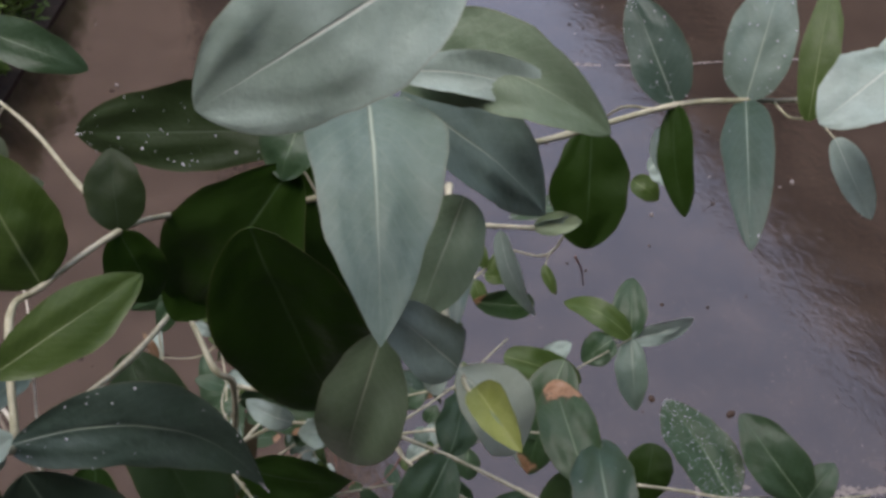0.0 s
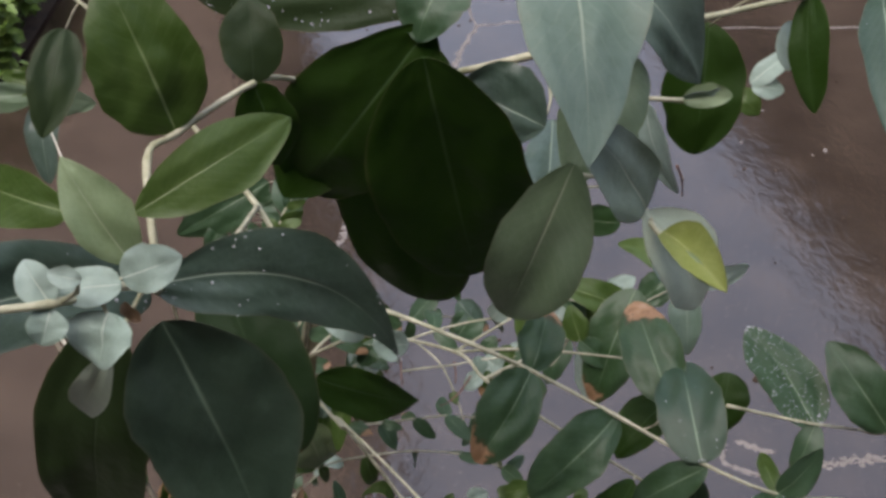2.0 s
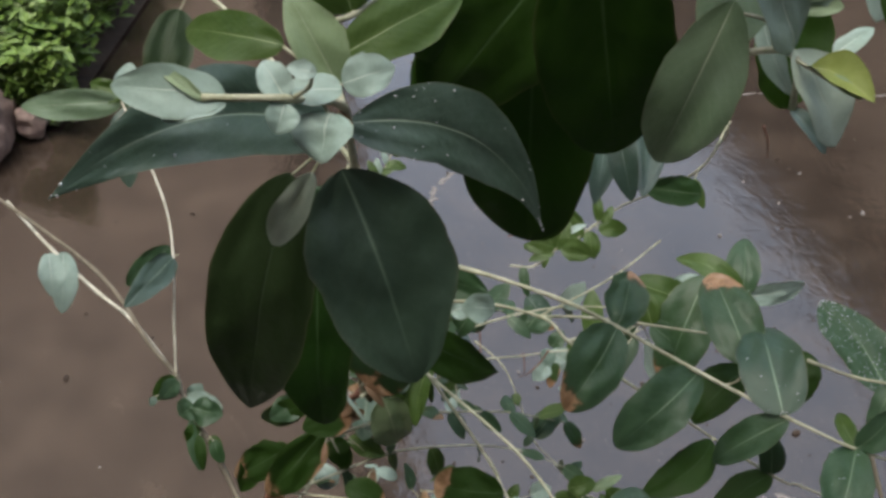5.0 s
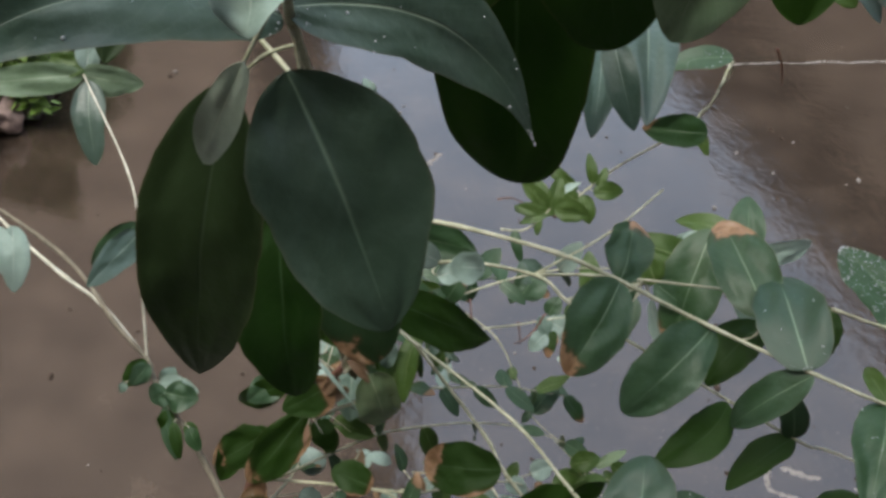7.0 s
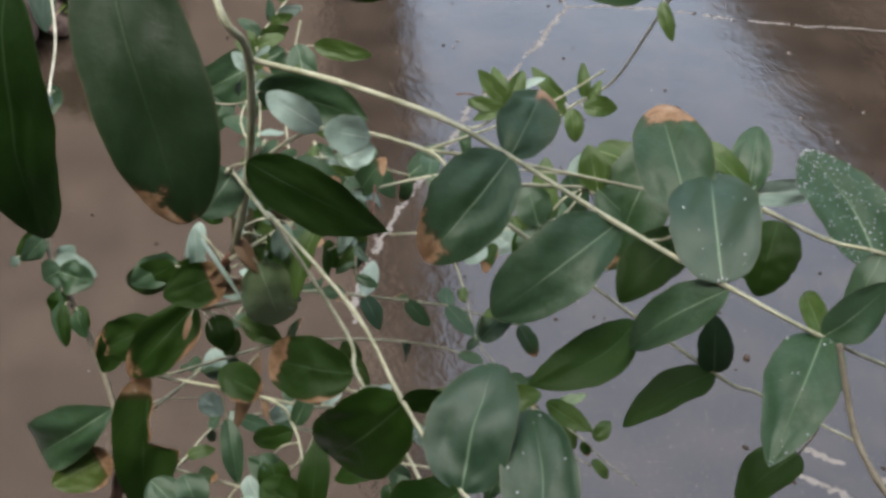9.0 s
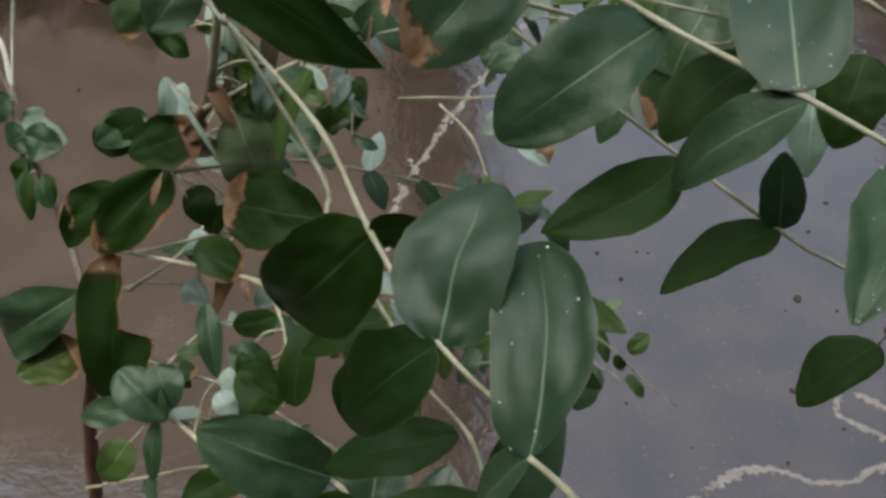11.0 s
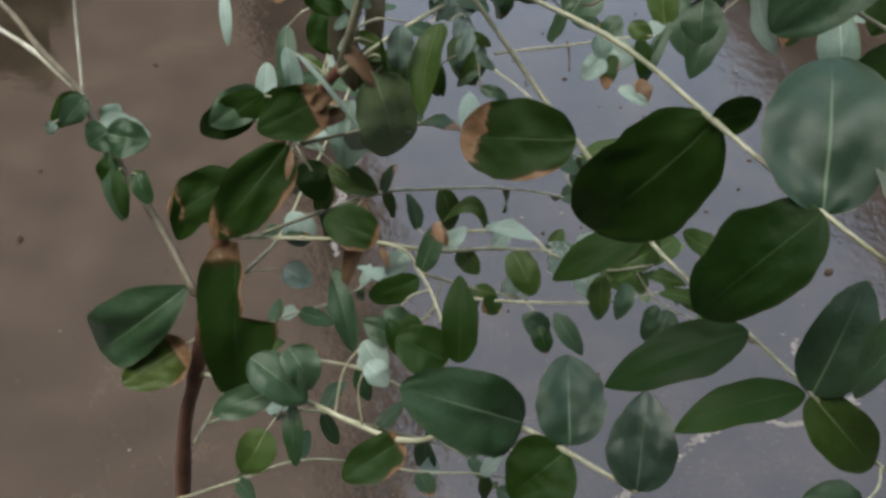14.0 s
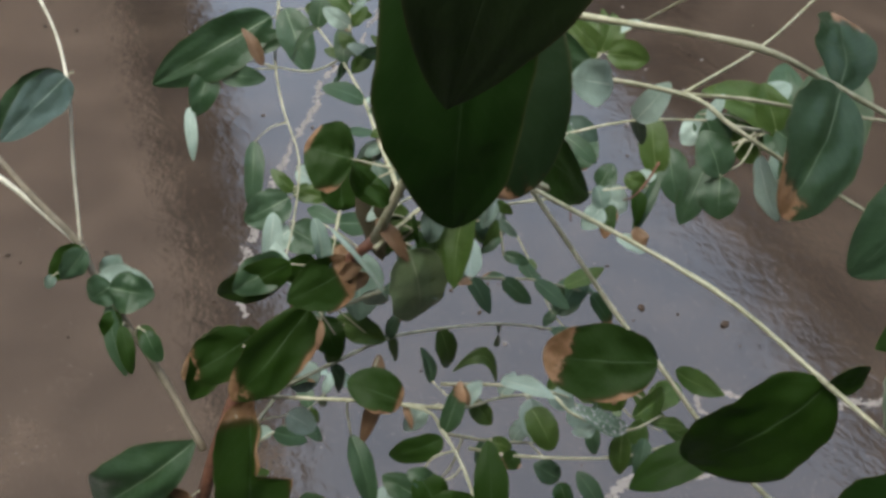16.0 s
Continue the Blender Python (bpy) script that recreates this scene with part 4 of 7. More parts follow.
stem("leaf_stalk", [(-0.1010, 0.4750, 1.1192), (-0.1019, 0.4801, 1.1188), (-0.1027, 0.4830, 1.1159)], 0.0006, 0.0004)
leaf(trunk, (-0.1150, 0.5078, 1.0661), (-0.1161, 0.5259, 1.0872), 0.0250, (0.34, -0.70, 0.62), "deep")
stem("leaf_stalk", [(-0.1237, 0.4614, 1.0599), (-0.1191, 0.4809, 1.0586), (-0.1150, 0.5085, 1.0669)], 0.0006, 0.0004)
leaf(trunk, (-0.0568, 0.4644, 1.1120), (-0.0632, 0.4321, 1.0837), 0.0183, (-0.62, -0.44, 0.65), "fresh")
leaf(trunk, (-0.0475, 0.5062, 1.0816), (-0.0400, 0.4755, 1.0720), 0.0173, (-0.36, -0.36, 0.86), "fresh", tip_shape=0.5)
leaf(trunk, (-0.0638, 0.5066, 1.0642), (-0.0578, 0.4998, 1.0484), 0.0084, (0.00, -0.80, 0.60), "deep", tip_shape=0.5)
leaf(trunk, (-0.0828, 0.4544, 1.1086), (-0.0799, 0.4471, 1.0929), 0.0024, (0.00, -0.80, 0.60), "deep")
leaf(trunk, (-0.0892, 0.5211, 1.1110), (-0.0910, 0.4896, 1.0657), 0.0098, (0.00, -0.80, 0.60), "umber", fold=0.3)
stem("leaf_stalk", [(-0.0441, 0.4811, 1.1061), (-0.0490, 0.4775, 1.1086), (-0.0543, 0.4711, 1.1077)], 0.0006, 0.0004)
leaf(trunk, (-0.1113, 0.4358, 1.1522), (-0.1314, 0.4403, 1.1550), 0.0305, (-0.11, -0.83, 0.55), "charred", scorch=0.1)
stem("leaf_stalk", [(-0.0877, 0.4392, 1.1447), (-0.0966, 0.4368, 1.1480), (-0.1123, 0.4360, 1.1523)], 0.0006, 0.0004)
leaf(offshoot, (-0.2474, 0.5089, 1.0344), (-0.2589, 0.4983, 1.0233), 0.0143, (0.32, -0.83, 0.46), "mature")
stem("leaf_stalk", [(-0.2480, 0.5131, 1.0261), (-0.2471, 0.5116, 1.0309), (-0.2480, 0.5083, 1.0338)], 0.0006, 0.0004)
leaf(offshoot, (-0.2418, 0.5032, 1.0189), (-0.2130, 0.5014, 1.0154), 0.0187, (0.03, -0.78, 0.63), "young")
leaf(offshoot, (-0.2346, 0.4905, 1.0134), (-0.2243, 0.4653, 0.9850), 0.0109, (-0.33, -0.76, 0.56), "mature")
stem("leaf_stalk", [(-0.2330, 0.4938, 1.0097), (-0.2340, 0.4926, 1.0120), (-0.2343, 0.4899, 1.0127)], 0.0006, 0.0004)
leaf(offshoot, (-0.2118, 0.4677, 1.0168), (-0.2041, 0.4574, 1.0051), 0.0116, (-0.19, -0.80, 0.57), "mature")
stem("leaf_stalk", [(-0.2214, 0.4827, 0.9976), (-0.2180, 0.4771, 1.0093), (-0.2114, 0.4671, 1.0161)], 0.0006, 0.0004)
leaf(bottom, (-0.1265, 0.3851, 0.9360), (-0.1241, 0.3638, 0.9123), 0.0108, (-0.12, -0.74, 0.66), "mature")
stem("leaf_stalk", [(-0.1200, 0.3900, 0.9332), (-0.1234, 0.3882, 0.9354), (-0.1264, 0.3844, 0.9353)], 0.0006, 0.0004)
leaf(bottom, (-0.1394, 0.3759, 0.9265), (-0.1508, 0.3602, 0.9097), 0.0204, (0.13, -0.77, 0.63), "fresh")
stem("leaf_stalk", [(-0.1275, 0.3951, 0.9313), (-0.1322, 0.3872, 0.9307), (-0.1398, 0.3753, 0.9258)], 0.0006, 0.0004)
leaf(bottom, (-0.1367, 0.3893, 0.9412), (-0.1674, 0.3803, 0.9328), 0.0170, (0.01, -0.71, 0.71), "mature")
stem("leaf_stalk", [(-0.1275, 0.3951, 0.9313), (-0.1305, 0.3927, 0.9367), (-0.1376, 0.3890, 0.9409)], 0.0006, 0.0004)
leaf(leader, (-0.0724, 0.2433, 1.4615), (-0.0867, 0.2530, 1.5011), 0.0294, (0.41, -0.84, 0.35), "fresh", tip_shape=0.7)
leaf(crown, (-0.0732, 0.2040, 1.4650), (-0.0392, 0.2321, 1.4749), 0.0172, (0.33, -0.65, 0.69), "fresh", tip_shape=0.75, broad=0.5)
stem("leaf_stalk", [(-0.0655, 0.1805, 1.4648), (-0.0693, 0.1829, 1.4690), (-0.0708, 0.1885, 1.4732)], 0.0006, 0.0004)
leaf(crown, (-0.0821, 0.1900, 1.4765), (-0.1135, 0.2094, 1.4701), 0.0133, (-0.51, -0.63, 0.59), "fresh")
stem("leaf_stalk", [(-0.0657, 0.1787, 1.4665), (-0.0716, 0.1830, 1.4719), (-0.0829, 0.1905, 1.4763)], 0.0006, 0.0004)
leaf(crown, (-0.0669, 0.1806, 1.4708), (-0.0808, 0.1898, 1.4917), 0.0136, (0.19, -0.85, 0.50), "tender", tip_shape=0.9)
stem("leaf_stalk", [(-0.0699, 0.1674, 1.4744), (-0.0671, 0.1665, 1.4770), (-0.0655, 0.1681, 1.4797)], 0.0006, 0.0004)
leaf(crown, (-0.0671, 0.1925, 1.4535), (-0.0104, 0.2140, 1.4068), 0.0242, (0.58, -0.73, 0.37), "waxy", bow=0.05, sway=-0.17, drops=34, broad=0.33, taper=0.55)
leaf(crown, (-0.0683, 0.1913, 1.4518), (-0.1260, 0.1401, 1.4611), 0.0231, (0.59, -0.55, 0.59), "waxy", bow=0.05, sway=0.13, drops=20, broad=0.36, taper=0.3)
leaf(crown, (-0.0699, 0.1987, 1.4348), (-0.0459, 0.1781, 1.3739), 0.0413, (0.26, -0.88, 0.40), "sheen", bow=0.03, fold=0.05, sway=-0.02, broad=0.45, tip_shape=0.7)
stem("leaf_stalk", [(-0.0685, 0.2060, 1.4410), (-0.0684, 0.2050, 1.4364), (-0.0671, 0.2025, 1.4285)], 0.0006, 0.0004)
leaf(crown, (-0.0865, 0.2085, 1.4260), (-0.1045, 0.2036, 1.3322), 0.0348, (-0.19, -0.98, 0.09), "shaded", tip_shape=0.8, broad=0.45)
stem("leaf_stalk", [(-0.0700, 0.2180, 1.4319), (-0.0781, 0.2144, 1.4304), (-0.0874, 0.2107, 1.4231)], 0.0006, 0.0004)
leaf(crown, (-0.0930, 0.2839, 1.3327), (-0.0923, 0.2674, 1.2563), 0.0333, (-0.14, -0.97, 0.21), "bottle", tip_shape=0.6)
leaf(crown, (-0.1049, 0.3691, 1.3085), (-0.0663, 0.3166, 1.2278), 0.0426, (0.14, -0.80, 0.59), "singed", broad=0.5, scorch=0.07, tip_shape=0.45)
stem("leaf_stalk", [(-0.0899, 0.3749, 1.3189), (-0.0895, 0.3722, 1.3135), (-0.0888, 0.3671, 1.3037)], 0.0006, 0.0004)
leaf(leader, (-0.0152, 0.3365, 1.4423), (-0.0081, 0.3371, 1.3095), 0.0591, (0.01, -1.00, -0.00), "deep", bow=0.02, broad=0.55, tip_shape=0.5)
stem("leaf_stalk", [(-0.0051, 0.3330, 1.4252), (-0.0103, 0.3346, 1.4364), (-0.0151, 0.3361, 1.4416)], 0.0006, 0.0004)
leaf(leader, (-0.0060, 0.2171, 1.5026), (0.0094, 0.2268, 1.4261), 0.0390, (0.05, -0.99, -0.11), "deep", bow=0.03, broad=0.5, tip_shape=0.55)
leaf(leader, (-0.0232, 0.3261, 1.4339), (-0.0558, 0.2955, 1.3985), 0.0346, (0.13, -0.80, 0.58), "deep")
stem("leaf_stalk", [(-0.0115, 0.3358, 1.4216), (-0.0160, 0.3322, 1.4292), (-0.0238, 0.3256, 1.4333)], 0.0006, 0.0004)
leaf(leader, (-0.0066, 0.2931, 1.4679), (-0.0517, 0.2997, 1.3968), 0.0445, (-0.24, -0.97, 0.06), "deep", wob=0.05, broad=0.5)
leaf(tipstem, (0.0219, 0.2333, 1.5289), (0.0267, 0.1732, 1.5065), 0.0303, (0.14, -0.34, 0.93), "pale", bow=0.1, wob=0.06, broad=0.32, tip_shape=0.85)
leaf(tipstem, (0.0286, 0.2534, 1.5168), (0.0703, 0.2708, 1.4652), 0.0267, (0.71, -0.59, 0.38), "pale", wob=0.06, drops=5, broad=0.4, tip_shape=0.9)
leaf(tipstem, (0.0456, 0.2540, 1.4844), (0.0325, 0.2319, 1.4577), 0.0215, (-0.01, -0.77, 0.64), "sage", tip_shape=0.65)
leaf(tipstem, (0.0265, 0.1901, 1.4950), (0.0150, 0.1910, 1.4477), 0.0213, (-0.28, -0.96, 0.05), "sage", tip_shape=0.65, broad=0.5)
stem("leaf_stalk", [(0.0430, 0.1910, 1.4820), (0.0360, 0.1913, 1.4894), (0.0274, 0.1906, 1.4918)], 0.0006, 0.0004)
leaf(tipstem, (0.0428, 0.1901, 1.4830), (0.0280, 0.1823, 1.5087), 0.0152, (0.67, -0.72, 0.16), "young", broad=0.5, tip_shape=0.6)
leaf(tipstem, (0.0428, 0.1900, 1.4829), (0.0586, 0.1863, 1.4593), 0.0189, (0.25, -0.55, 0.80), "cream", fold=0.15, broad=0.5, tip_shape=0.7)
leaf(tipstem, (0.0469, 0.1866, 1.4805), (0.0555, 0.1653, 1.4843), 0.0089, (-0.45, -0.02, 0.89), "bud", fold=0.75, broad=0.5)
leaf(tipstem, (0.0479, 0.1778, 1.4824), (0.0539, 0.1675, 1.4825), 0.0034, (-0.40, -0.22, 0.89), "tender", fold=0.5)
stem("leaf_stalk", [(0.0440, 0.1886, 1.4811), (0.0453, 0.1844, 1.4817), (0.0484, 0.1769, 1.4824)], 0.0006, 0.0004)
leaf(tipstem, (0.0485, 0.1978, 1.4627), (0.0582, 0.1907, 1.4542), 0.0050, (0.05, -0.74, 0.67), "young", fold=0.6)
leaf(budstem, (0.0679, 0.2763, 1.4560), (0.0826, 0.2775, 1.4576), 0.0073, (-0.00, -0.78, 0.63), "tender", fold=0.4)
leaf(budstem, (0.0679, 0.2766, 1.4564), (0.0809, 0.2782, 1.4585), 0.0059, (0.15, -0.97, -0.18), "young")
leaf(budstem, (0.0578, 0.2797, 1.4522), (0.0689, 0.2629, 1.4319), 0.0099, (-0.74, -0.66, 0.14), "young")
leaf(rightstem, (0.1034, 0.3992, 1.4145), (0.1029, 0.3790, 1.3633), 0.0325, (-0.09, -0.93, 0.37), "deep", tip_shape=0.6, broad=0.5)
stem("leaf_stalk", [(0.1197, 0.3600, 1.4464), (0.1100, 0.3752, 1.4378), (0.1014, 0.3912, 1.4171)], 0.0006, 0.0004)
leaf(rightstem, (0.1292, 0.3765, 1.4289), (0.1274, 0.3644, 1.4142), 0.0123, (-0.20, -0.75, 0.64), "young")
stem("leaf_stalk", [(0.1350, 0.3669, 1.4453), (0.1323, 0.3732, 1.4390), (0.1291, 0.3759, 1.4281)], 0.0006, 0.0004)
leaf(rightstem, (0.1280, 0.3644, 1.4458), (0.1115, 0.3910, 1.4780), 0.0224, (-0.23, -0.81, 0.54), "blue", drops=50)
leaf(rightstem, (0.1280, 0.3644, 1.4458), (0.1317, 0.3375, 1.4130), 0.0153, (-0.68, -0.60, 0.42), "deep")
leaf(rightstem, (0.1576, 0.3740, 1.4420), (0.1717, 0.4042, 1.4789), 0.0258, (-0.22, -0.71, 0.67), "pale", drops=60)
leaf(rightstem, (0.1782, 0.3603, 1.4412), (0.1870, 0.3935, 1.4817), 0.0149, (-0.31, -0.70, 0.64), "fresh")
stem("leaf_stalk", [(0.1696, 0.3784, 1.4393), (0.1735, 0.3678, 1.4384), (0.1784, 0.3609, 1.4420)], 0.0006, 0.0004)
leaf(rightstem, (0.1576, 0.3740, 1.4420), (0.1463, 0.3019, 1.4249), 0.0190, (-0.24, -0.19, 0.95), "blue", drops=4)
leaf(rightstem, (0.1968, 0.3391, 1.4786), (0.1680, 0.3255, 1.4618), 0.0286, (-0.28, -0.46, 0.84), "young")
leaf(rightstem, (0.1884, 0.3562, 1.4364), (0.2021, 0.3365, 1.4125), 0.0132, (-0.33, -0.81, 0.48), "young")
stem("leaf_stalk", [(0.1797, 0.3820, 1.4373), (0.1827, 0.3710, 1.4392), (0.1888, 0.3556, 1.4357)], 0.0006, 0.0004)
leaf(rightstem, (0.1992, 0.3542, 1.4812), (0.1894, 0.3367, 1.4598), 0.0118, (-0.31, -0.66, 0.68), "young")
leaf(tipstem, (0.0435, 0.1822, 1.5886), (-0.0004, 0.1650, 1.5672), 0.0273, (0.12, -0.88, 0.47), "young", bow=0.1, broad=0.5)
leaf(tipstem, (0.0269, 0.2414, 1.5314), (0.0753, 0.2163, 1.5297), 0.0225, (-0.37, -0.74, 0.56), "sage", bow=0.16, wob=0.12, sway=-0.12)
leaf(tipstem, (0.0288, 0.2278, 1.5380), (0.0748, 0.2192, 1.5274), 0.0104, (-0.04, -0.85, 0.52), "young", bow=0.08, wob=0.14, sway=-0.1)
leaf(leader, (-0.0550, 0.2640, 1.4640), (-0.0574, 0.2793, 1.4829), 0.0172, (0.28, -0.73, 0.63), "shaded")
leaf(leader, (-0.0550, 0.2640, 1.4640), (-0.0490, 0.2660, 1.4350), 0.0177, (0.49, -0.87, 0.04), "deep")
leaf(leader, (-0.0031, 0.2998, 1.4761), (-0.0855, 0.3248, 1.4585), 0.0276, (-0.35, -0.79, 0.50), "shaded", drops=60)
leaf(leader, (-0.0031, 0.3043, 1.4816), (-0.0101, 0.2898, 1.4638), 0.0234, (-0.18, -0.72, 0.66), "mature")
leaf(leader, (-0.1183, 0.3474, 1.4858), (-0.0814, 0.3385, 1.4753), 0.0163, (-0.02, -0.80, 0.60), "mature")
leaf(crown, (-0.0883, 0.1542, 1.4813), (-0.1135, 0.1540, 1.4825), 0.0117, (0.04, -0.78, 0.62), "young", fold=0.2)
leaf(crown, (-0.0926, 0.1518, 1.4818), (-0.1036, 0.1560, 1.4873), 0.0029, (0.09, -0.69, 0.71), "tender", fold=0.4)
leaf(crown, (-0.0880, 0.1532, 1.4801), (-0.1021, 0.1501, 1.4774), 0.0065, (-0.07, -0.44, 0.89), "young")
leaf(crown, (-0.0640, 0.1669, 1.4793), (-0.0522, 0.1704, 1.4826), 0.0100, (0.08, -0.82, 0.56), "young")
stem("leaf_stalk", [(-0.0699, 0.1674, 1.4744), (-0.0678, 0.1669, 1.4766), (-0.0631, 0.1672, 1.4796)], 0.0006, 0.0004)
leaf(crown, (-0.0760, 0.1592, 1.4788), (-0.0818, 0.1646, 1.4853), 0.0078, (0.14, -0.70, 0.70), "young", fold=0.3)
leaf(crown, (-0.0760, 0.1586, 1.4780), (-0.0774, 0.1538, 1.4726), 0.0078, (0.22, -0.76, 0.61), "young", fold=0.3)
leaf(crown, (-0.0685, 0.1591, 1.4859), (-0.0751, 0.1595, 1.4866), 0.0044, (0.03, -0.79, 0.61), "young", fold=0.3)
stem("leaf_stalk", [(-0.0747, 0.1604, 1.4783), (-0.0704, 0.1597, 1.4820), (-0.0695, 0.1592, 1.4860)], 0.0006, 0.0004)
leaf(crown, (-0.0639, 0.1660, 1.4782), (-0.0779, 0.1640, 1.4767), 0.0088, (-0.02, -0.50, 0.87), "young")
stem("leaf_stalk", [(-0.0699, 0.1674, 1.4744), (-0.0660, 0.1668, 1.4764), (-0.0649, 0.1659, 1.4781)], 0.0006, 0.0004)
leaf(crown, (-0.0661, 0.1623, 1.4741), (-0.0679, 0.1546, 1.4653), 0.0172, (-0.41, -0.64, 0.65), "young")
stem("leaf_stalk", [(-0.0710, 0.1655, 1.4755), (-0.0684, 0.1643, 1.4753), (-0.0663, 0.1616, 1.4734)], 0.0006, 0.0004)
# Cream colour also carries the backlight through this downward-facing leaf.
leaf(crown, (-0.0726, 0.1696, 1.4523), (-0.0869, 0.1797, 1.4210), 0.0091, (-0.28, -0.94, -0.18), "cream")
stem("leaf_stalk", [(-0.0655, 0.1822, 1.4631), (-0.0682, 0.1753, 1.4596), (-0.0730, 0.1699, 1.4514)], 0.0006, 0.0004)
stray = stem("shoot", [(-0.3737, 0.8099, 1.0940), (-0.2908, 0.6538, 1.0993), (-0.2611, 0.5766, 1.0970), (-0.2561, 0.5449, 1.0636), (-0.2520, 0.5190, 1.0290)], 0.0008, 0.0009)
leaf(stray, (-0.3737, 0.8099, 1.0938), (-0.4682, 0.8017, 1.0870), 0.0299, (0.04, -0.89, 0.45), "sage")
leaf(stray, (-0.3737, 0.8099, 1.0938), (-0.3196, 0.8072, 1.0884), 0.0292, (-0.03, -0.98, 0.19), "sage")
leaf(stray, (-0.3715, 0.8130, 1.0977), (-0.4041, 0.8194, 1.1073), 0.0224, (0.01, -0.81, 0.58), "fresh")
leaf(stray, (-0.3715, 0.8130, 1.0977), (-0.3674, 0.8330, 1.1234), 0.0224, (0.35, -0.76, 0.54), "young")
leaf(stray, (-0.3686, 0.8070, 1.0899), (-0.3604, 0.7608, 1.0301), 0.0318, (-0.02, -0.79, 0.61), "waxy")
stem("leaf_stalk", [(-0.3739, 0.8095, 1.0937), (-0.3724, 0.8091, 1.0930), (-0.3706, 0.8076, 1.0908)], 0.0006, 0.0004)
leaf(stray, (-0.2611, 0.5766, 1.0970), (-0.2790, 0.5153, 1.0989), 0.0223, (0.38, -0.67, 0.64), "waxy")
stem("leaf_stalk", [(-0.2571, 0.5766, 1.1000), (-0.2591, 0.5766, 1.0990), (-0.2611, 0.5766, 1.0970)], 0.0006, 0.0004)
leaf(offshoot, (-0.2807, 0.4282, 1.2127), (-0.2754, 0.4119, 1.1935), 0.0152, (0.38, -0.65, 0.66), "young")
leaf(offshoot, (-0.2855, 0.4557, 1.1923), (-0.2835, 0.4326, 1.1625), 0.0166, (0.40, -0.71, 0.58), "young")
leaf(leader, (-0.2183, 0.5353, 1.3212), (-0.2259, 0.4884, 1.2790), 0.0283, (0.34, -0.66, 0.67), "shaded")
stem("leaf_stalk", [(-0.2101, 0.5436, 1.3337), (-0.2139, 0.5409, 1.3288), (-0.2184, 0.5346, 1.3205)], 0.0006, 0.0004)
leaf(leader, (0.0312, 0.2997, 1.4286), (0.0025, 0.3080, 1.4382), 0.0276, (-0.05, -0.83, 0.55), "waxy", broad=0.5)
stem("leaf_stalk", [(0.0289, 0.3208, 1.4433), (0.0329, 0.3094, 1.4350), (0.0303, 0.3000, 1.4289)], 0.0006, 0.0004)
hanging = stem("twig", [(-0.162, 0.823, 1.031), (-0.164, 0.777, 0.994), (-0.157, 0.744, 0.971), (-0.144, 0.709, 0.949), (-0.147, 0.670, 0.919), (-0.153, 0.645, 0.904)], 0.0009, 0.0006)
leaf(hanging, (-0.1671, 0.7880, 1.0209), (-0.2528, 0.7608, 0.9757), 0.0395, (0.03, -0.88, 0.47), "mature")
stem("leaf_stalk", [(-0.1636, 0.7992, 1.0116), (-0.1638, 0.7941, 1.0171), (-0.1680, 0.7877, 1.0205)], 0.0006, 0.0004)
leaf(hanging, (-0.1569, 0.7915, 1.0265), (-0.1392, 0.7594, 0.9925), 0.0258, (-0.05, -0.74, 0.67), "mature")
stem("leaf_stalk", [(-0.1632, 0.8040, 1.0155), (-0.1608, 0.7991, 1.0225), (-0.1565, 0.7909, 1.0258)], 0.0006, 0.0004)
leaf(hanging, (-0.1424, 0.7905, 1.0277), (-0.0926, 0.7837, 1.0280), 0.0166, (-0.12, -0.87, 0.48), "fresh")
stem("leaf_stalk", [(-0.1632, 0.8040, 1.0155), (-0.1561, 0.7977, 1.0216), (-0.1414, 0.7904, 1.0277)], 0.0006, 0.0004)
leaf(hanging, (-0.2109, 0.7663, 0.9887), (-0.2212, 0.7437, 0.9611), 0.0216, (0.14, -0.79, 0.59), "mature")
stem("leaf_stalk", [(-0.1633, 0.7696, 0.9885), (-0.1855, 0.7714, 0.9929), (-0.2112, 0.7657, 0.9880)], 0.0006, 0.0004)
leaf(hanging, (-0.2054, 0.7632, 0.9861), (-0.1701, 0.7582, 0.9860), 0.0166, (-0.12, -0.83, 0.54), "mature")
stem("leaf_stalk", [(-0.1633, 0.7696, 0.9885), (-0.1894, 0.7671, 0.9873), (-0.2044, 0.7631, 0.9861)], 0.0006, 0.0004)
leaf(hanging, (-0.2255, 0.7481, 0.9655), (-0.2217, 0.7219, 0.9360), 0.0092, (0.12, -0.74, 0.67), "young")
leaf(hanging, (-0.1774, 0.7286, 0.9508), (-0.1782, 0.6953, 0.9124), 0.0150, (0.07, -0.75, 0.65), "mature")
stem("leaf_stalk", [(-0.1530, 0.7338, 0.9646), (-0.1652, 0.7334, 0.9603), (-0.1774, 0.7279, 0.9500)], 0.0006, 0.0004)
leaf(hanging, (-0.1458, 0.7129, 0.9379), (-0.1249, 0.7033, 0.9303), 0.0166, (-0.10, -0.75, 0.66), "young")
stem("leaf_stalk", [(-0.1436, 0.7052, 0.9463), (-0.1459, 0.7096, 0.9425), (-0.1449, 0.7125, 0.9376)], 0.0006, 0.0004)
leaf(hanging, (-0.1507, 0.6996, 0.9218), (-0.1834, 0.6902, 0.9057), 0.0300, (-0.05, -0.81, 0.58), "mature")
stem("leaf_stalk", [(-0.1443, 0.6889, 0.9336), (-0.1457, 0.6948, 0.9286), (-0.1516, 0.6994, 0.9214)], 0.0006, 0.0004)
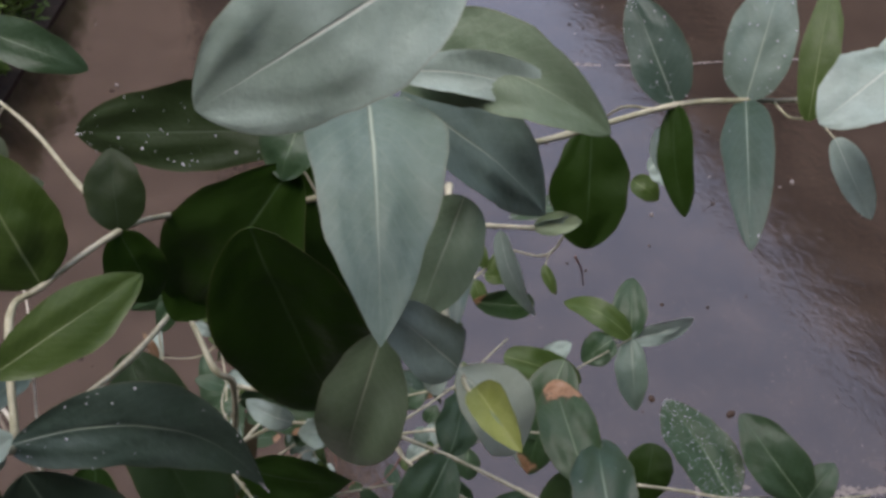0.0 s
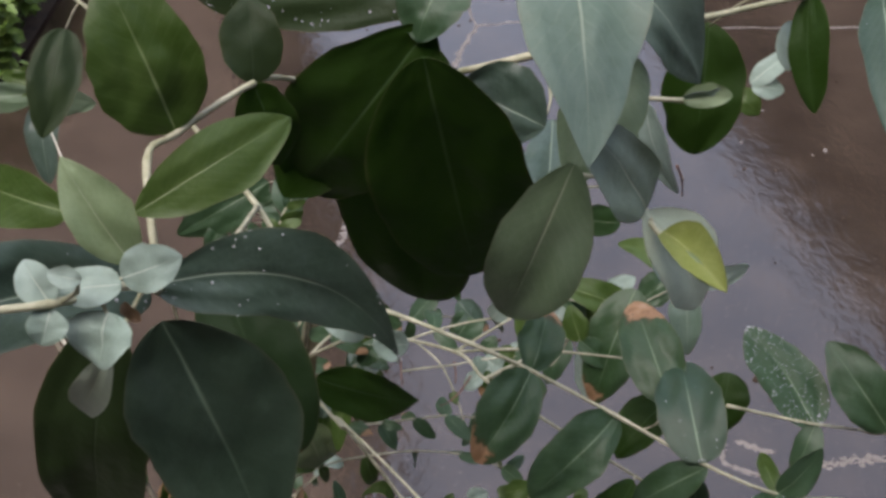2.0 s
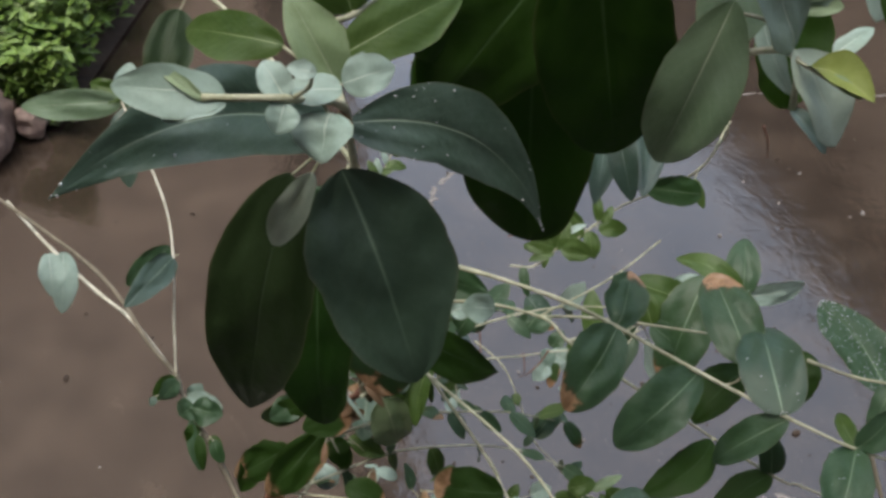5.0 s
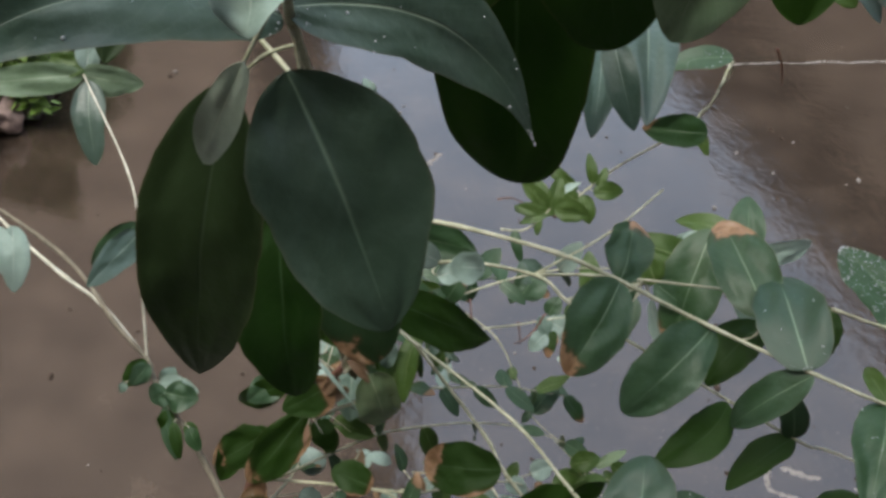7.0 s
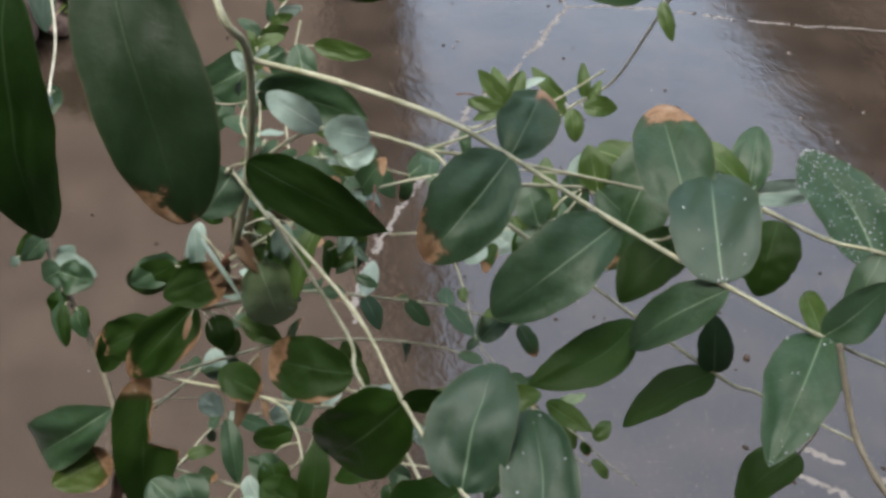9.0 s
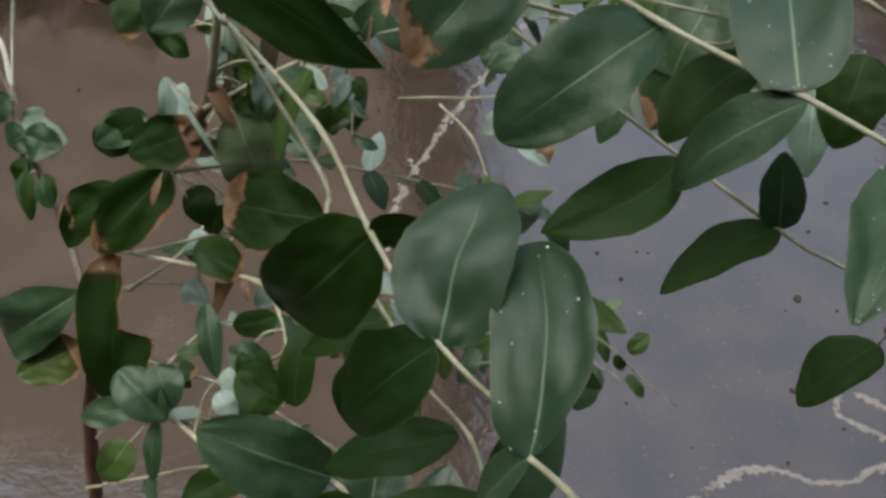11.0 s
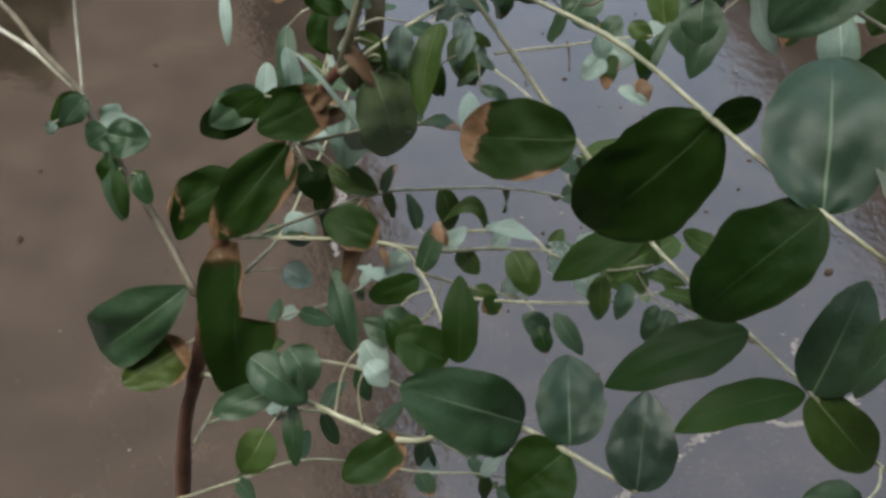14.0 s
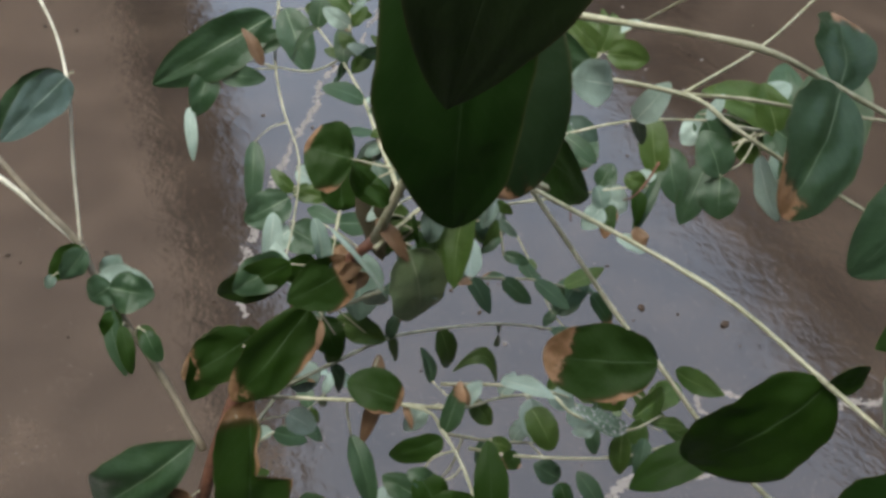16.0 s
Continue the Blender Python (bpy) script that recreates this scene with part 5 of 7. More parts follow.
leaf(hanging, (-0.1490, 0.6844, 0.9046), (-0.1238, 0.6732, 0.8958), 0.0291, (-0.08, -0.72, 0.69), "mature")
stem("leaf_stalk", [(-0.1465, 0.6734, 0.9214), (-0.1499, 0.6798, 0.9138), (-0.1481, 0.6840, 0.9043)], 0.0006, 0.0004)
leaf(hanging, (-0.1490, 0.6844, 0.9046), (-0.1672, 0.6760, 0.8920), 0.0208, (-0.04, -0.80, 0.59), "young")
stem("leaf_stalk", [(-0.1465, 0.6734, 0.9214), (-0.1459, 0.6797, 0.9143), (-0.1498, 0.6840, 0.9041)], 0.0006, 0.0004)
leaf(hanging, (-0.1476, 0.7034, 0.9268), (-0.1226, 0.6964, 0.9227), 0.0150, (-0.11, -0.76, 0.65), "fresh")
stem("leaf_stalk", [(-0.1439, 0.6930, 0.9369), (-0.1475, 0.6987, 0.9321), (-0.1466, 0.7031, 0.9266)], 0.0006, 0.0004)
leaf(hanging, (-0.1475, 0.7021, 0.9252), (-0.1645, 0.7141, 0.9363), 0.0108, (-0.06, -0.72, 0.69), "fresh")
stem("leaf_stalk", [(-0.1439, 0.6930, 0.9369), (-0.1444, 0.6966, 0.9302), (-0.1482, 0.7026, 0.9257)], 0.0006, 0.0004)
leaf(hanging, (-0.2019, 0.7821, 1.0084), (-0.1928, 0.7924, 1.0217), 0.0117, (0.13, -0.83, 0.55), "fresh")
stem("leaf_stalk", [(-0.1642, 0.7854, 1.0005), (-0.1852, 0.7812, 1.0012), (-0.2014, 0.7826, 1.0091)], 0.0006, 0.0004)
leaf(hanging, (-0.1585, 0.7793, 1.0122), (-0.1789, 0.7724, 1.0010), 0.0166, (0.03, -0.87, 0.49), "mature")
stem("leaf_stalk", [(-0.1642, 0.7854, 1.0005), (-0.1599, 0.7828, 1.0071), (-0.1593, 0.7790, 1.0117)], 0.0006, 0.0004)
leaf(side, (0.0629, 0.5516, 1.0622), (0.0582, 0.5779, 1.0917), 0.0166, (-0.30, -0.73, 0.61), "fresh", scorch=0.1)
leaf(side, (0.0689, 0.5617, 1.0748), (0.0748, 0.5403, 1.0511), 0.0186, (-0.32, -0.74, 0.59), "mature", scorch=0.1)
leaf(side, (0.0639, 0.5515, 1.0623), (0.0503, 0.5314, 1.0369), 0.0090, (-0.25, -0.69, 0.68), "mature", scorch=0.1)
leaf(side, (0.0908, 0.5544, 1.0699), (0.0766, 0.5328, 1.0428), 0.0186, (-0.28, -0.67, 0.68), "mature", scorch=0.1)
stem("leaf_stalk", [(0.1185, 0.5490, 1.0970), (0.1064, 0.5544, 1.0868), (0.0904, 0.5538, 1.0692)], 0.0006, 0.0004)
leaf(side, (0.0112, 0.5592, 1.0625), (0.0251, 0.5723, 1.0799), 0.0240, (-0.15, -0.73, 0.67), "mature", scorch=0.1)
leaf(side, (0.0307, 0.5478, 1.0526), (0.0468, 0.5404, 1.0467), 0.0192, (-0.16, -0.81, 0.56), "young", scorch=0.1)
leaf(side, (0.0306, 0.5499, 1.0550), (0.0383, 0.5578, 1.0653), 0.0128, (-0.19, -0.71, 0.68), "mature", scorch=0.1)
leaf(side, (0.0465, 0.5489, 1.0564), (0.0638, 0.5540, 1.0652), 0.0096, (-0.12, -0.73, 0.67), "young", scorch=0.1)
leaf(side, (0.0053, 0.5915, 1.0987), (0.0107, 0.5754, 1.0810), 0.0083, (-0.24, -0.75, 0.61), "mature", scorch=0.1)
leaf(side, (0.0873, 0.5630, 1.0793), (0.0775, 0.5710, 1.0869), 0.0160, (-0.28, -0.82, 0.50), "young", scorch=0.1)
stem("leaf_stalk", [(0.1185, 0.5490, 1.0970), (0.1060, 0.5535, 1.0858), (0.0866, 0.5635, 1.0798)], 0.0006, 0.0004)
leaf(side, (0.0403, 0.5451, 1.0510), (0.0247, 0.5377, 1.0400), 0.0128, (-0.15, -0.71, 0.69), "young", scorch=0.1)
leaf(side, (0.0336, 0.5991, 1.1121), (0.0576, 0.5954, 1.1117), 0.0176, (-0.13, -0.86, 0.49), "fresh", scorch=0.1)
leaf(side, (0.0304, 0.6003, 1.1130), (0.0093, 0.6147, 1.1261), 0.0115, (-0.26, -0.83, 0.49), "fresh", scorch=0.1)
leaf(side, (0.0289, 0.5983, 1.1104), (0.0050, 0.6009, 1.1095), 0.0090, (-0.11, -0.86, 0.50), "fresh", scorch=0.1)
leaf(side, (0.0351, 0.6021, 1.1158), (0.0379, 0.6135, 1.1293), 0.0090, (-0.22, -0.72, 0.65), "fresh", scorch=0.1)
leaf(side, (0.0853, 0.5737, 1.0912), (0.1033, 0.5599, 1.0783), 0.0192, (-0.29, -0.83, 0.48), "mature", scorch=0.1)
stem("leaf_stalk", [(0.1185, 0.5490, 1.0970), (0.0984, 0.5640, 1.0966), (0.0860, 0.5732, 1.0907)], 0.0006, 0.0004)
leaf(side, (0.1059, 0.5744, 1.0954), (0.1162, 0.5527, 1.0722), 0.0224, (-0.37, -0.76, 0.54), "fresh", scorch=0.1)
stem("leaf_stalk", [(0.1185, 0.5490, 1.0970), (0.1111, 0.5639, 1.0986), (0.1062, 0.5738, 1.0947)], 0.0006, 0.0004)
leaf(side, (0.1155, 0.5738, 1.0963), (0.1375, 0.5808, 1.1079), 0.0160, (-0.12, -0.73, 0.67), "young", scorch=0.1)
stem("leaf_stalk", [(0.1185, 0.5490, 1.0970), (0.1144, 0.5606, 1.0953), (0.1164, 0.5741, 1.0967)], 0.0006, 0.0004)
leaf(side, (0.1208, 0.5029, 1.1689), (0.0960, 0.4564, 1.1114), 0.0373, (-0.37, -0.64, 0.68), "scorched", scorch=0.1)
leaf(side, (0.0888, 0.4924, 1.1210), (0.0986, 0.4705, 1.0973), 0.0145, (-0.86, -0.50, 0.11), "young")
stem("leaf_stalk", [(0.0803, 0.4850, 1.1406), (0.0838, 0.4905, 1.1327), (0.0891, 0.4918, 1.1203)], 0.0006, 0.0004)
leaf(trunk, (-0.1534, 0.5191, 1.0389), (-0.1183, 0.4988, 1.0118), 0.0099, (0.21, -0.64, 0.74), "young", bow=0.1, sway=0.15)
leaf(trunk, (-0.1509, 0.5276, 1.0476), (-0.1540, 0.5041, 1.0230), 0.0119, (0.35, -0.70, 0.62), "young")
leaf(trunk, (-0.1036, 0.5022, 1.0426), (-0.1046, 0.4777, 1.0166), 0.0238, (-0.05, -0.73, 0.69), "pale")
stem("leaf_stalk", [(-0.1268, 0.4620, 1.0549), (-0.1150, 0.4861, 1.0530), (-0.1036, 0.5015, 1.0419)], 0.0006, 0.0004)
leaf(trunk, (-0.1289, 0.5202, 1.0363), (-0.1093, 0.5157, 1.0285), 0.0086, (0.13, -0.69, 0.71), "scorched", scorch=0.5)
leaf(leantwig, (-0.0535, 0.4334, 1.0005), (-0.0414, 0.4424, 1.0098), 0.0094, (0.06, -0.75, 0.65), "young")
stem("leaf_stalk", [(-0.0476, 0.4301, 1.0045), (-0.0512, 0.4313, 1.0020), (-0.0528, 0.4339, 1.0010)], 0.0006, 0.0004)
leaf(leantwig, (-0.0444, 0.4422, 0.9949), (-0.0341, 0.4342, 0.9854), 0.0113, (0.05, -0.73, 0.68), "fresh")
stem("leaf_stalk", [(-0.0397, 0.4381, 0.9982), (-0.0426, 0.4406, 0.9970), (-0.0438, 0.4417, 0.9943)], 0.0006, 0.0004)
leaf(leantwig, (-0.0266, 0.4580, 0.9815), (-0.0182, 0.4663, 0.9902), 0.0100, (0.03, -0.74, 0.67), "young")
stem("leaf_stalk", [(-0.0230, 0.4529, 0.9864), (-0.0253, 0.4549, 0.9834), (-0.0260, 0.4586, 0.9821)], 0.0006, 0.0004)
leaf(leantwig, (0.0048, 0.4734, 0.9671), (0.0188, 0.4679, 0.9603), 0.0134, (0.02, -0.76, 0.65), "young")
stem("leaf_stalk", [(0.0060, 0.4660, 0.9740), (0.0044, 0.4701, 0.9711), (0.0056, 0.4731, 0.9667)], 0.0006, 0.0004)
leaf(leantwig, (0.0048, 0.4734, 0.9671), (0.0120, 0.4819, 0.9761), 0.0091, (-0.01, -0.72, 0.69), "fresh")
stem("leaf_stalk", [(0.0060, 0.4660, 0.9740), (0.0048, 0.4690, 0.9698), (0.0053, 0.4740, 0.9677)], 0.0006, 0.0004)
leaf(leantwig, (-0.0367, 0.4293, 0.9802), (-0.0404, 0.4187, 0.9686), 0.0102, (0.04, -0.74, 0.67), "mature")
stem("leaf_stalk", [(-0.0305, 0.4254, 0.9823), (-0.0334, 0.4279, 0.9819), (-0.0369, 0.4286, 0.9795)], 0.0006, 0.0004)
leaf(leantwig, (-0.0199, 0.4416, 0.9630), (-0.0115, 0.4498, 0.9717), 0.0100, (0.00, -0.73, 0.69), "young")
stem("leaf_stalk", [(-0.0136, 0.4371, 0.9671), (-0.0174, 0.4388, 0.9644), (-0.0193, 0.4422, 0.9636)], 0.0006, 0.0004)
leaf(leantwig, (-0.0701, 0.4326, 1.0005), (-0.0808, 0.4246, 0.9922), 0.0111, (0.07, -0.76, 0.64), "young")
stem("leaf_stalk", [(-0.0613, 0.4224, 1.0120), (-0.0643, 0.4286, 1.0074), (-0.0708, 0.4321, 1.0000)], 0.0006, 0.0004)
leaf(leantwig, (0.0233, 0.4966, 0.9470), (0.0390, 0.5016, 0.9518), 0.0160, (0.02, -0.72, 0.69), "young")
stem("leaf_stalk", [(0.0060, 0.4660, 0.9740), (0.0098, 0.4798, 0.9590), (0.0242, 0.4969, 0.9473)], 0.0006, 0.0004)
leaf(leantwig, (0.0237, 0.4880, 0.9375), (0.0369, 0.4800, 0.9280), 0.0147, (-0.00, -0.77, 0.64), "young")
stem("leaf_stalk", [(0.0060, 0.4660, 0.9740), (0.0108, 0.4794, 0.9587), (0.0244, 0.4876, 0.9370)], 0.0006, 0.0004)
leaf(leantwig, (0.0425, 0.4975, 0.9470), (0.0558, 0.4874, 0.9352), 0.0192, (-0.04, -0.78, 0.62), "fresh")
leaf(leantwig, (0.0518, 0.5022, 0.9518), (0.0741, 0.5065, 0.9554), 0.0160, (0.03, -0.73, 0.68), "fresh")
leaf(leantwig, (0.0304, 0.4696, 0.9466), (0.0342, 0.4563, 0.9317), 0.0093, (-0.06, -0.75, 0.66), "mature")
stem("leaf_stalk", [(0.0060, 0.4660, 0.9740), (0.0174, 0.4707, 0.9635), (0.0306, 0.4689, 0.9459)], 0.0006, 0.0004)
leaf(leantwig, (-0.0908, 0.4018, 0.9675), (-0.0792, 0.3912, 0.9552), 0.0139, (0.15, -0.67, 0.72), "young")
stem("leaf_stalk", [(-0.1044, 0.3793, 0.9368), (-0.1004, 0.3931, 0.9551), (-0.0902, 0.4013, 0.9669)], 0.0006, 0.0004)
leaf(leantwig, (-0.0742, 0.4026, 0.9675), (-0.0912, 0.4092, 0.9757), 0.0139, (0.10, -0.67, 0.74), "mature")
stem("leaf_stalk", [(-0.0522, 0.4145, 0.9998), (-0.0591, 0.4069, 0.9816), (-0.0751, 0.4029, 0.9679)], 0.0006, 0.0004)
leaf(leantwig, (-0.1295, 0.4764, 0.9625), (-0.1394, 0.4884, 0.9762), 0.0186, (0.16, -0.68, 0.71), "young")
leaf(leantwig, (-0.1414, 0.4675, 0.9533), (-0.1257, 0.4620, 0.9464), 0.0155, (0.09, -0.67, 0.74), "young")
stem("leaf_stalk", [(-0.1762, 0.4360, 0.9636), (-0.1638, 0.4535, 0.9607), (-0.1405, 0.4672, 0.9529)], 0.0006, 0.0004)
leaf(trunk, (-0.0996, 0.4492, 1.1098), (-0.0843, 0.4368, 1.0953), 0.0064, (0.03, -0.74, 0.67), "dry", bow=0.12, fold=0.3, wob=0.12, scorch=0.2)
stem("leaf_stalk", [(-0.0983, 0.4458, 1.1056), (-0.0994, 0.4479, 1.1081), (-0.0990, 0.4487, 1.1092)], 0.0006, 0.0004)
leaf(trunk, (-0.1008, 0.4619, 1.0643), (-0.1178, 0.4557, 1.0583), 0.0080, (0.11, -0.83, 0.54), "dry", bow=0.12, fold=0.3, wob=0.12, scorch=0.2)
stem("leaf_stalk", [(-0.1176, 0.4587, 1.0697), (-0.1073, 0.4610, 1.0677), (-0.1017, 0.4616, 1.0640)], 0.0006, 0.0004)
leaf(trunk, (-0.1235, 0.4321, 1.0624), (-0.1251, 0.4226, 1.0519), 0.0036, (0.24, -0.74, 0.64), "dry", bow=0.12, fold=0.3, wob=0.12, scorch=0.2)
stem("leaf_stalk", [(-0.1176, 0.4587, 1.0697), (-0.1202, 0.4476, 1.0685), (-0.1236, 0.4314, 1.0617)], 0.0006, 0.0004)
leaf(trunk, (-0.1771, 0.4614, 1.0230), (-0.1872, 0.4382, 0.9978), 0.0198, (0.30, -0.76, 0.58), "deep", bow=0.12, fold=0.3, wob=0.12, scorch=0.2)
stem("leaf_stalk", [(-0.1550, 0.4466, 1.0187), (-0.1651, 0.4561, 1.0231), (-0.1774, 0.4608, 1.0223)], 0.0006, 0.0004)
leaf(trunk, (-0.1745, 0.4774, 1.0107), (-0.1849, 0.4621, 0.9944), 0.0176, (0.27, -0.78, 0.56), "charred", bow=0.12, fold=0.3, wob=0.12, scorch=0.2)
stem("leaf_stalk", [(-0.1585, 0.4440, 1.0132), (-0.1646, 0.4635, 1.0149), (-0.1749, 0.4768, 1.0100)], 0.0006, 0.0004)
stem("leaf_stalk", [(-0.1300, 0.4620, 1.0500), (-0.1254, 0.4536, 1.0485), (-0.1166, 0.4418, 1.0429)], 0.0006, 0.0004)
leaf(trunk, (-0.1499, 0.4570, 1.0167), (-0.1686, 0.4618, 1.0230), 0.0141, (0.05, -0.72, 0.70), "deep", bow=0.12, fold=0.3, wob=0.12, scorch=0.2)
stem("leaf_stalk", [(-0.1514, 0.4494, 1.0236), (-0.1495, 0.4529, 1.0198), (-0.1508, 0.4572, 1.0170)], 0.0006, 0.0004)
leaf(trunk, (-0.1263, 0.4652, 1.0692), (-0.1421, 0.4590, 1.0633), 0.0160, (0.14, -0.85, 0.51), "deep", bow=0.12, fold=0.3, wob=0.12, scorch=0.2)
stem("leaf_stalk", [(-0.1206, 0.4602, 1.0648), (-0.1225, 0.4631, 1.0673), (-0.1272, 0.4649, 1.0689)], 0.0006, 0.0004)
leaf(trunk, (-0.0741, 0.4562, 1.1154), (-0.0744, 0.4474, 1.0974), 0.0119, (0.10, -0.89, 0.44), "pale", bow=0.12, fold=0.3, wob=0.12, scorch=0.2)
stem("leaf_stalk", [(-0.0947, 0.4437, 1.1186), (-0.0841, 0.4524, 1.1202), (-0.0715, 0.4565, 1.1165)], 0.0006, 0.0004)
leaf(trunk, (-0.0800, 0.4539, 1.0991), (-0.0769, 0.4423, 1.0861), 0.0055, (0.11, -0.73, 0.68), "deep", bow=0.12, fold=0.3, wob=0.12, scorch=0.2)
stem("leaf_stalk", [(-0.0917, 0.4654, 1.0906), (-0.0863, 0.4611, 1.0965), (-0.0798, 0.4532, 1.0984)], 0.0006, 0.0004)
leaf(trunk, (-0.0576, 0.4792, 1.0812), (-0.0549, 0.4686, 1.0693), 0.0053, (0.06, -0.74, 0.67), "deep", bow=0.12, fold=0.3, wob=0.12, scorch=0.2)
stem("leaf_stalk", [(-0.0390, 0.4693, 1.0912), (-0.0488, 0.4761, 1.0883), (-0.0574, 0.4785, 1.0805)], 0.0006, 0.0004)
leaf(trunk, (-0.0446, 0.4870, 1.0891), (-0.0387, 0.4748, 1.0753), 0.0176, (0.00, -0.75, 0.66), "mature", bow=0.12, fold=0.3, wob=0.12, scorch=0.2)
stem("leaf_stalk", [(-0.0412, 0.4764, 1.0999), (-0.0435, 0.4829, 1.0958), (-0.0443, 0.4864, 1.0884)], 0.0006, 0.0004)
leaf(trunk, (-0.0827, 0.4207, 1.0178), (-0.0783, 0.4120, 1.0079), 0.0037, (0.13, -0.71, 0.69), "dry", bow=0.12, fold=0.3, wob=0.12, scorch=0.2)
leaf(trunk, (-0.0550, 0.4274, 1.0238), (-0.0506, 0.4205, 1.0159), 0.0048, (0.07, -0.73, 0.68), "dry", bow=0.12, fold=0.3, wob=0.12, scorch=0.2)
stem("leaf_stalk", [(-0.0585, 0.4233, 1.0108), (-0.0574, 0.4264, 1.0185), (-0.0546, 0.4268, 1.0231)], 0.0006, 0.0004)
leaf(trunk, (-0.0749, 0.3978, 0.9921), (-0.0608, 0.3824, 0.9743), 0.0187, (0.13, -0.70, 0.71), "deep", bow=0.12, fold=0.3, wob=0.12, scorch=0.2)
stem("leaf_stalk", [(-0.0578, 0.4018, 1.0050), (-0.0677, 0.4013, 1.0002), (-0.0744, 0.3972, 0.9915)], 0.0006, 0.0004)
leaf(trunk, (-0.0667, 0.3946, 0.9881), (-0.0803, 0.3984, 0.9931), 0.0107, (0.07, -0.68, 0.73), "mature", bow=0.12, fold=0.3, wob=0.12, scorch=0.2)
stem("leaf_stalk", [(-0.0546, 0.3942, 1.0030), (-0.0585, 0.3938, 0.9948), (-0.0676, 0.3949, 0.9884)], 0.0006, 0.0004)
leaf(trunk, (-0.0874, 0.3811, 0.9743), (-0.0764, 0.3744, 0.9664), 0.0123, (0.14, -0.65, 0.74), "young", bow=0.12, fold=0.3, wob=0.12, scorch=0.2)
stem("leaf_stalk", [(-0.0892, 0.3690, 0.9405), (-0.0914, 0.3770, 0.9596), (-0.0867, 0.3807, 0.9738)], 0.0006, 0.0004)
leaf(trunk, (-0.1208, 0.4545, 1.1000), (-0.0928, 0.4348, 1.0739), 0.0026, (0.23, -0.65, 0.73), "young", bow=0.12, fold=0.25, wob=0.12)
stem("leaf_stalk", [(-0.1059, 0.4506, 1.0892), (-0.1148, 0.4536, 1.0960), (-0.1201, 0.4540, 1.0994)], 0.0006, 0.0004)
leaf(trunk, (-0.1278, 0.4642, 1.0969), (-0.1223, 0.4450, 1.0746), 0.0090, (0.33, -0.67, 0.66), "pale", bow=0.12, fold=0.25, wob=0.12)
stem("leaf_stalk", [(-0.1088, 0.4527, 1.0843), (-0.1189, 0.4604, 1.0929), (-0.1276, 0.4636, 1.0962)], 0.0006, 0.0004)
leaf(trunk, (-0.0991, 0.4511, 1.1081), (-0.0832, 0.4382, 1.0914), 0.0069, (0.22, -0.66, 0.72), "dry", bow=0.12, fold=0.25, wob=0.12)
stem("leaf_stalk", [(-0.0983, 0.4458, 1.1056), (-0.0991, 0.4488, 1.1073), (-0.0985, 0.4506, 1.1075)], 0.0006, 0.0004)
leaf(trunk, (-0.1058, 0.4538, 1.0820), (-0.1164, 0.4460, 1.0748), 0.0078, (0.20, -0.79, 0.57), "dry", bow=0.12, fold=0.25, wob=0.12)
stem("leaf_stalk", [(-0.0965, 0.4447, 1.1121), (-0.0919, 0.4500, 1.1115), (-0.0860, 0.4526, 1.1079)], 0.0006, 0.0004)
leaf(trunk, (-0.1414, 0.4654, 1.0701), (-0.1657, 0.4531, 1.0598), 0.0192, (0.17, -0.81, 0.57), "mature", bow=0.12, fold=0.25, wob=0.12)
stem("leaf_stalk", [(-0.1237, 0.4614, 1.0599), (-0.1305, 0.4644, 1.0659), (-0.1422, 0.4650, 1.0697)], 0.0006, 0.0004)
leaf(trunk, (-0.1555, 0.5433, 1.1290), (-0.1660, 0.5545, 1.1431), 0.0064, (0.23, -0.67, 0.71), "dry", bow=0.12, fold=0.25, wob=0.12)
stem("leaf_stalk", [(-0.1150, 0.5660, 1.1220), (-0.1324, 0.5516, 1.1217), (-0.1560, 0.5438, 1.1297)], 0.0006, 0.0004)
leaf(trunk, (-0.0900, 0.4693, 1.1874), (-0.0663, 0.4733, 1.1884), 0.0117, (0.12, -0.85, 0.51), "young", bow=0.12, fold=0.25, wob=0.12)
stem("leaf_stalk", [(-0.0800, 0.4314, 1.1799), (-0.0897, 0.4495, 1.1835), (-0.0890, 0.4695, 1.1874)], 0.0006, 0.0004)
leaf(trunk, (-0.0449, 0.4704, 1.1518), (-0.0293, 0.4767, 1.1566), 0.0139, (0.16, -0.82, 0.55), "young", bow=0.12, fold=0.25, wob=0.12)
stem("leaf_stalk", [(-0.0440, 0.5060, 1.1370), (-0.0486, 0.4865, 1.1431), (-0.0440, 0.4708, 1.1521)], 0.0006, 0.0004)
leaf(trunk, (-0.0583, 0.4818, 1.1063), (-0.0360, 0.4915, 1.1139), 0.0137, (0.15, -0.80, 0.58), "young", bow=0.12, fold=0.25, wob=0.12)
stem("leaf_stalk", [(-0.0479, 0.4854, 1.1119), (-0.0544, 0.4830, 1.1087), (-0.0574, 0.4822, 1.1066)], 0.0006, 0.0004)
stem("leaf_stalk", [(-0.0420, 0.4780, 1.1020), (-0.0469, 0.4782, 1.1017), (-0.0509, 0.4763, 1.0991)], 0.0006, 0.0004)
leaf(trunk, (-0.0448, 0.4795, 1.1319), (-0.0518, 0.4706, 1.1230), 0.0144, (0.22, -0.77, 0.60), "mature", bow=0.12, fold=0.25, wob=0.12)
stem("leaf_stalk", [(-0.0522, 0.4894, 1.1175), (-0.0474, 0.4859, 1.1261), (-0.0453, 0.4789, 1.1313)], 0.0006, 0.0004)
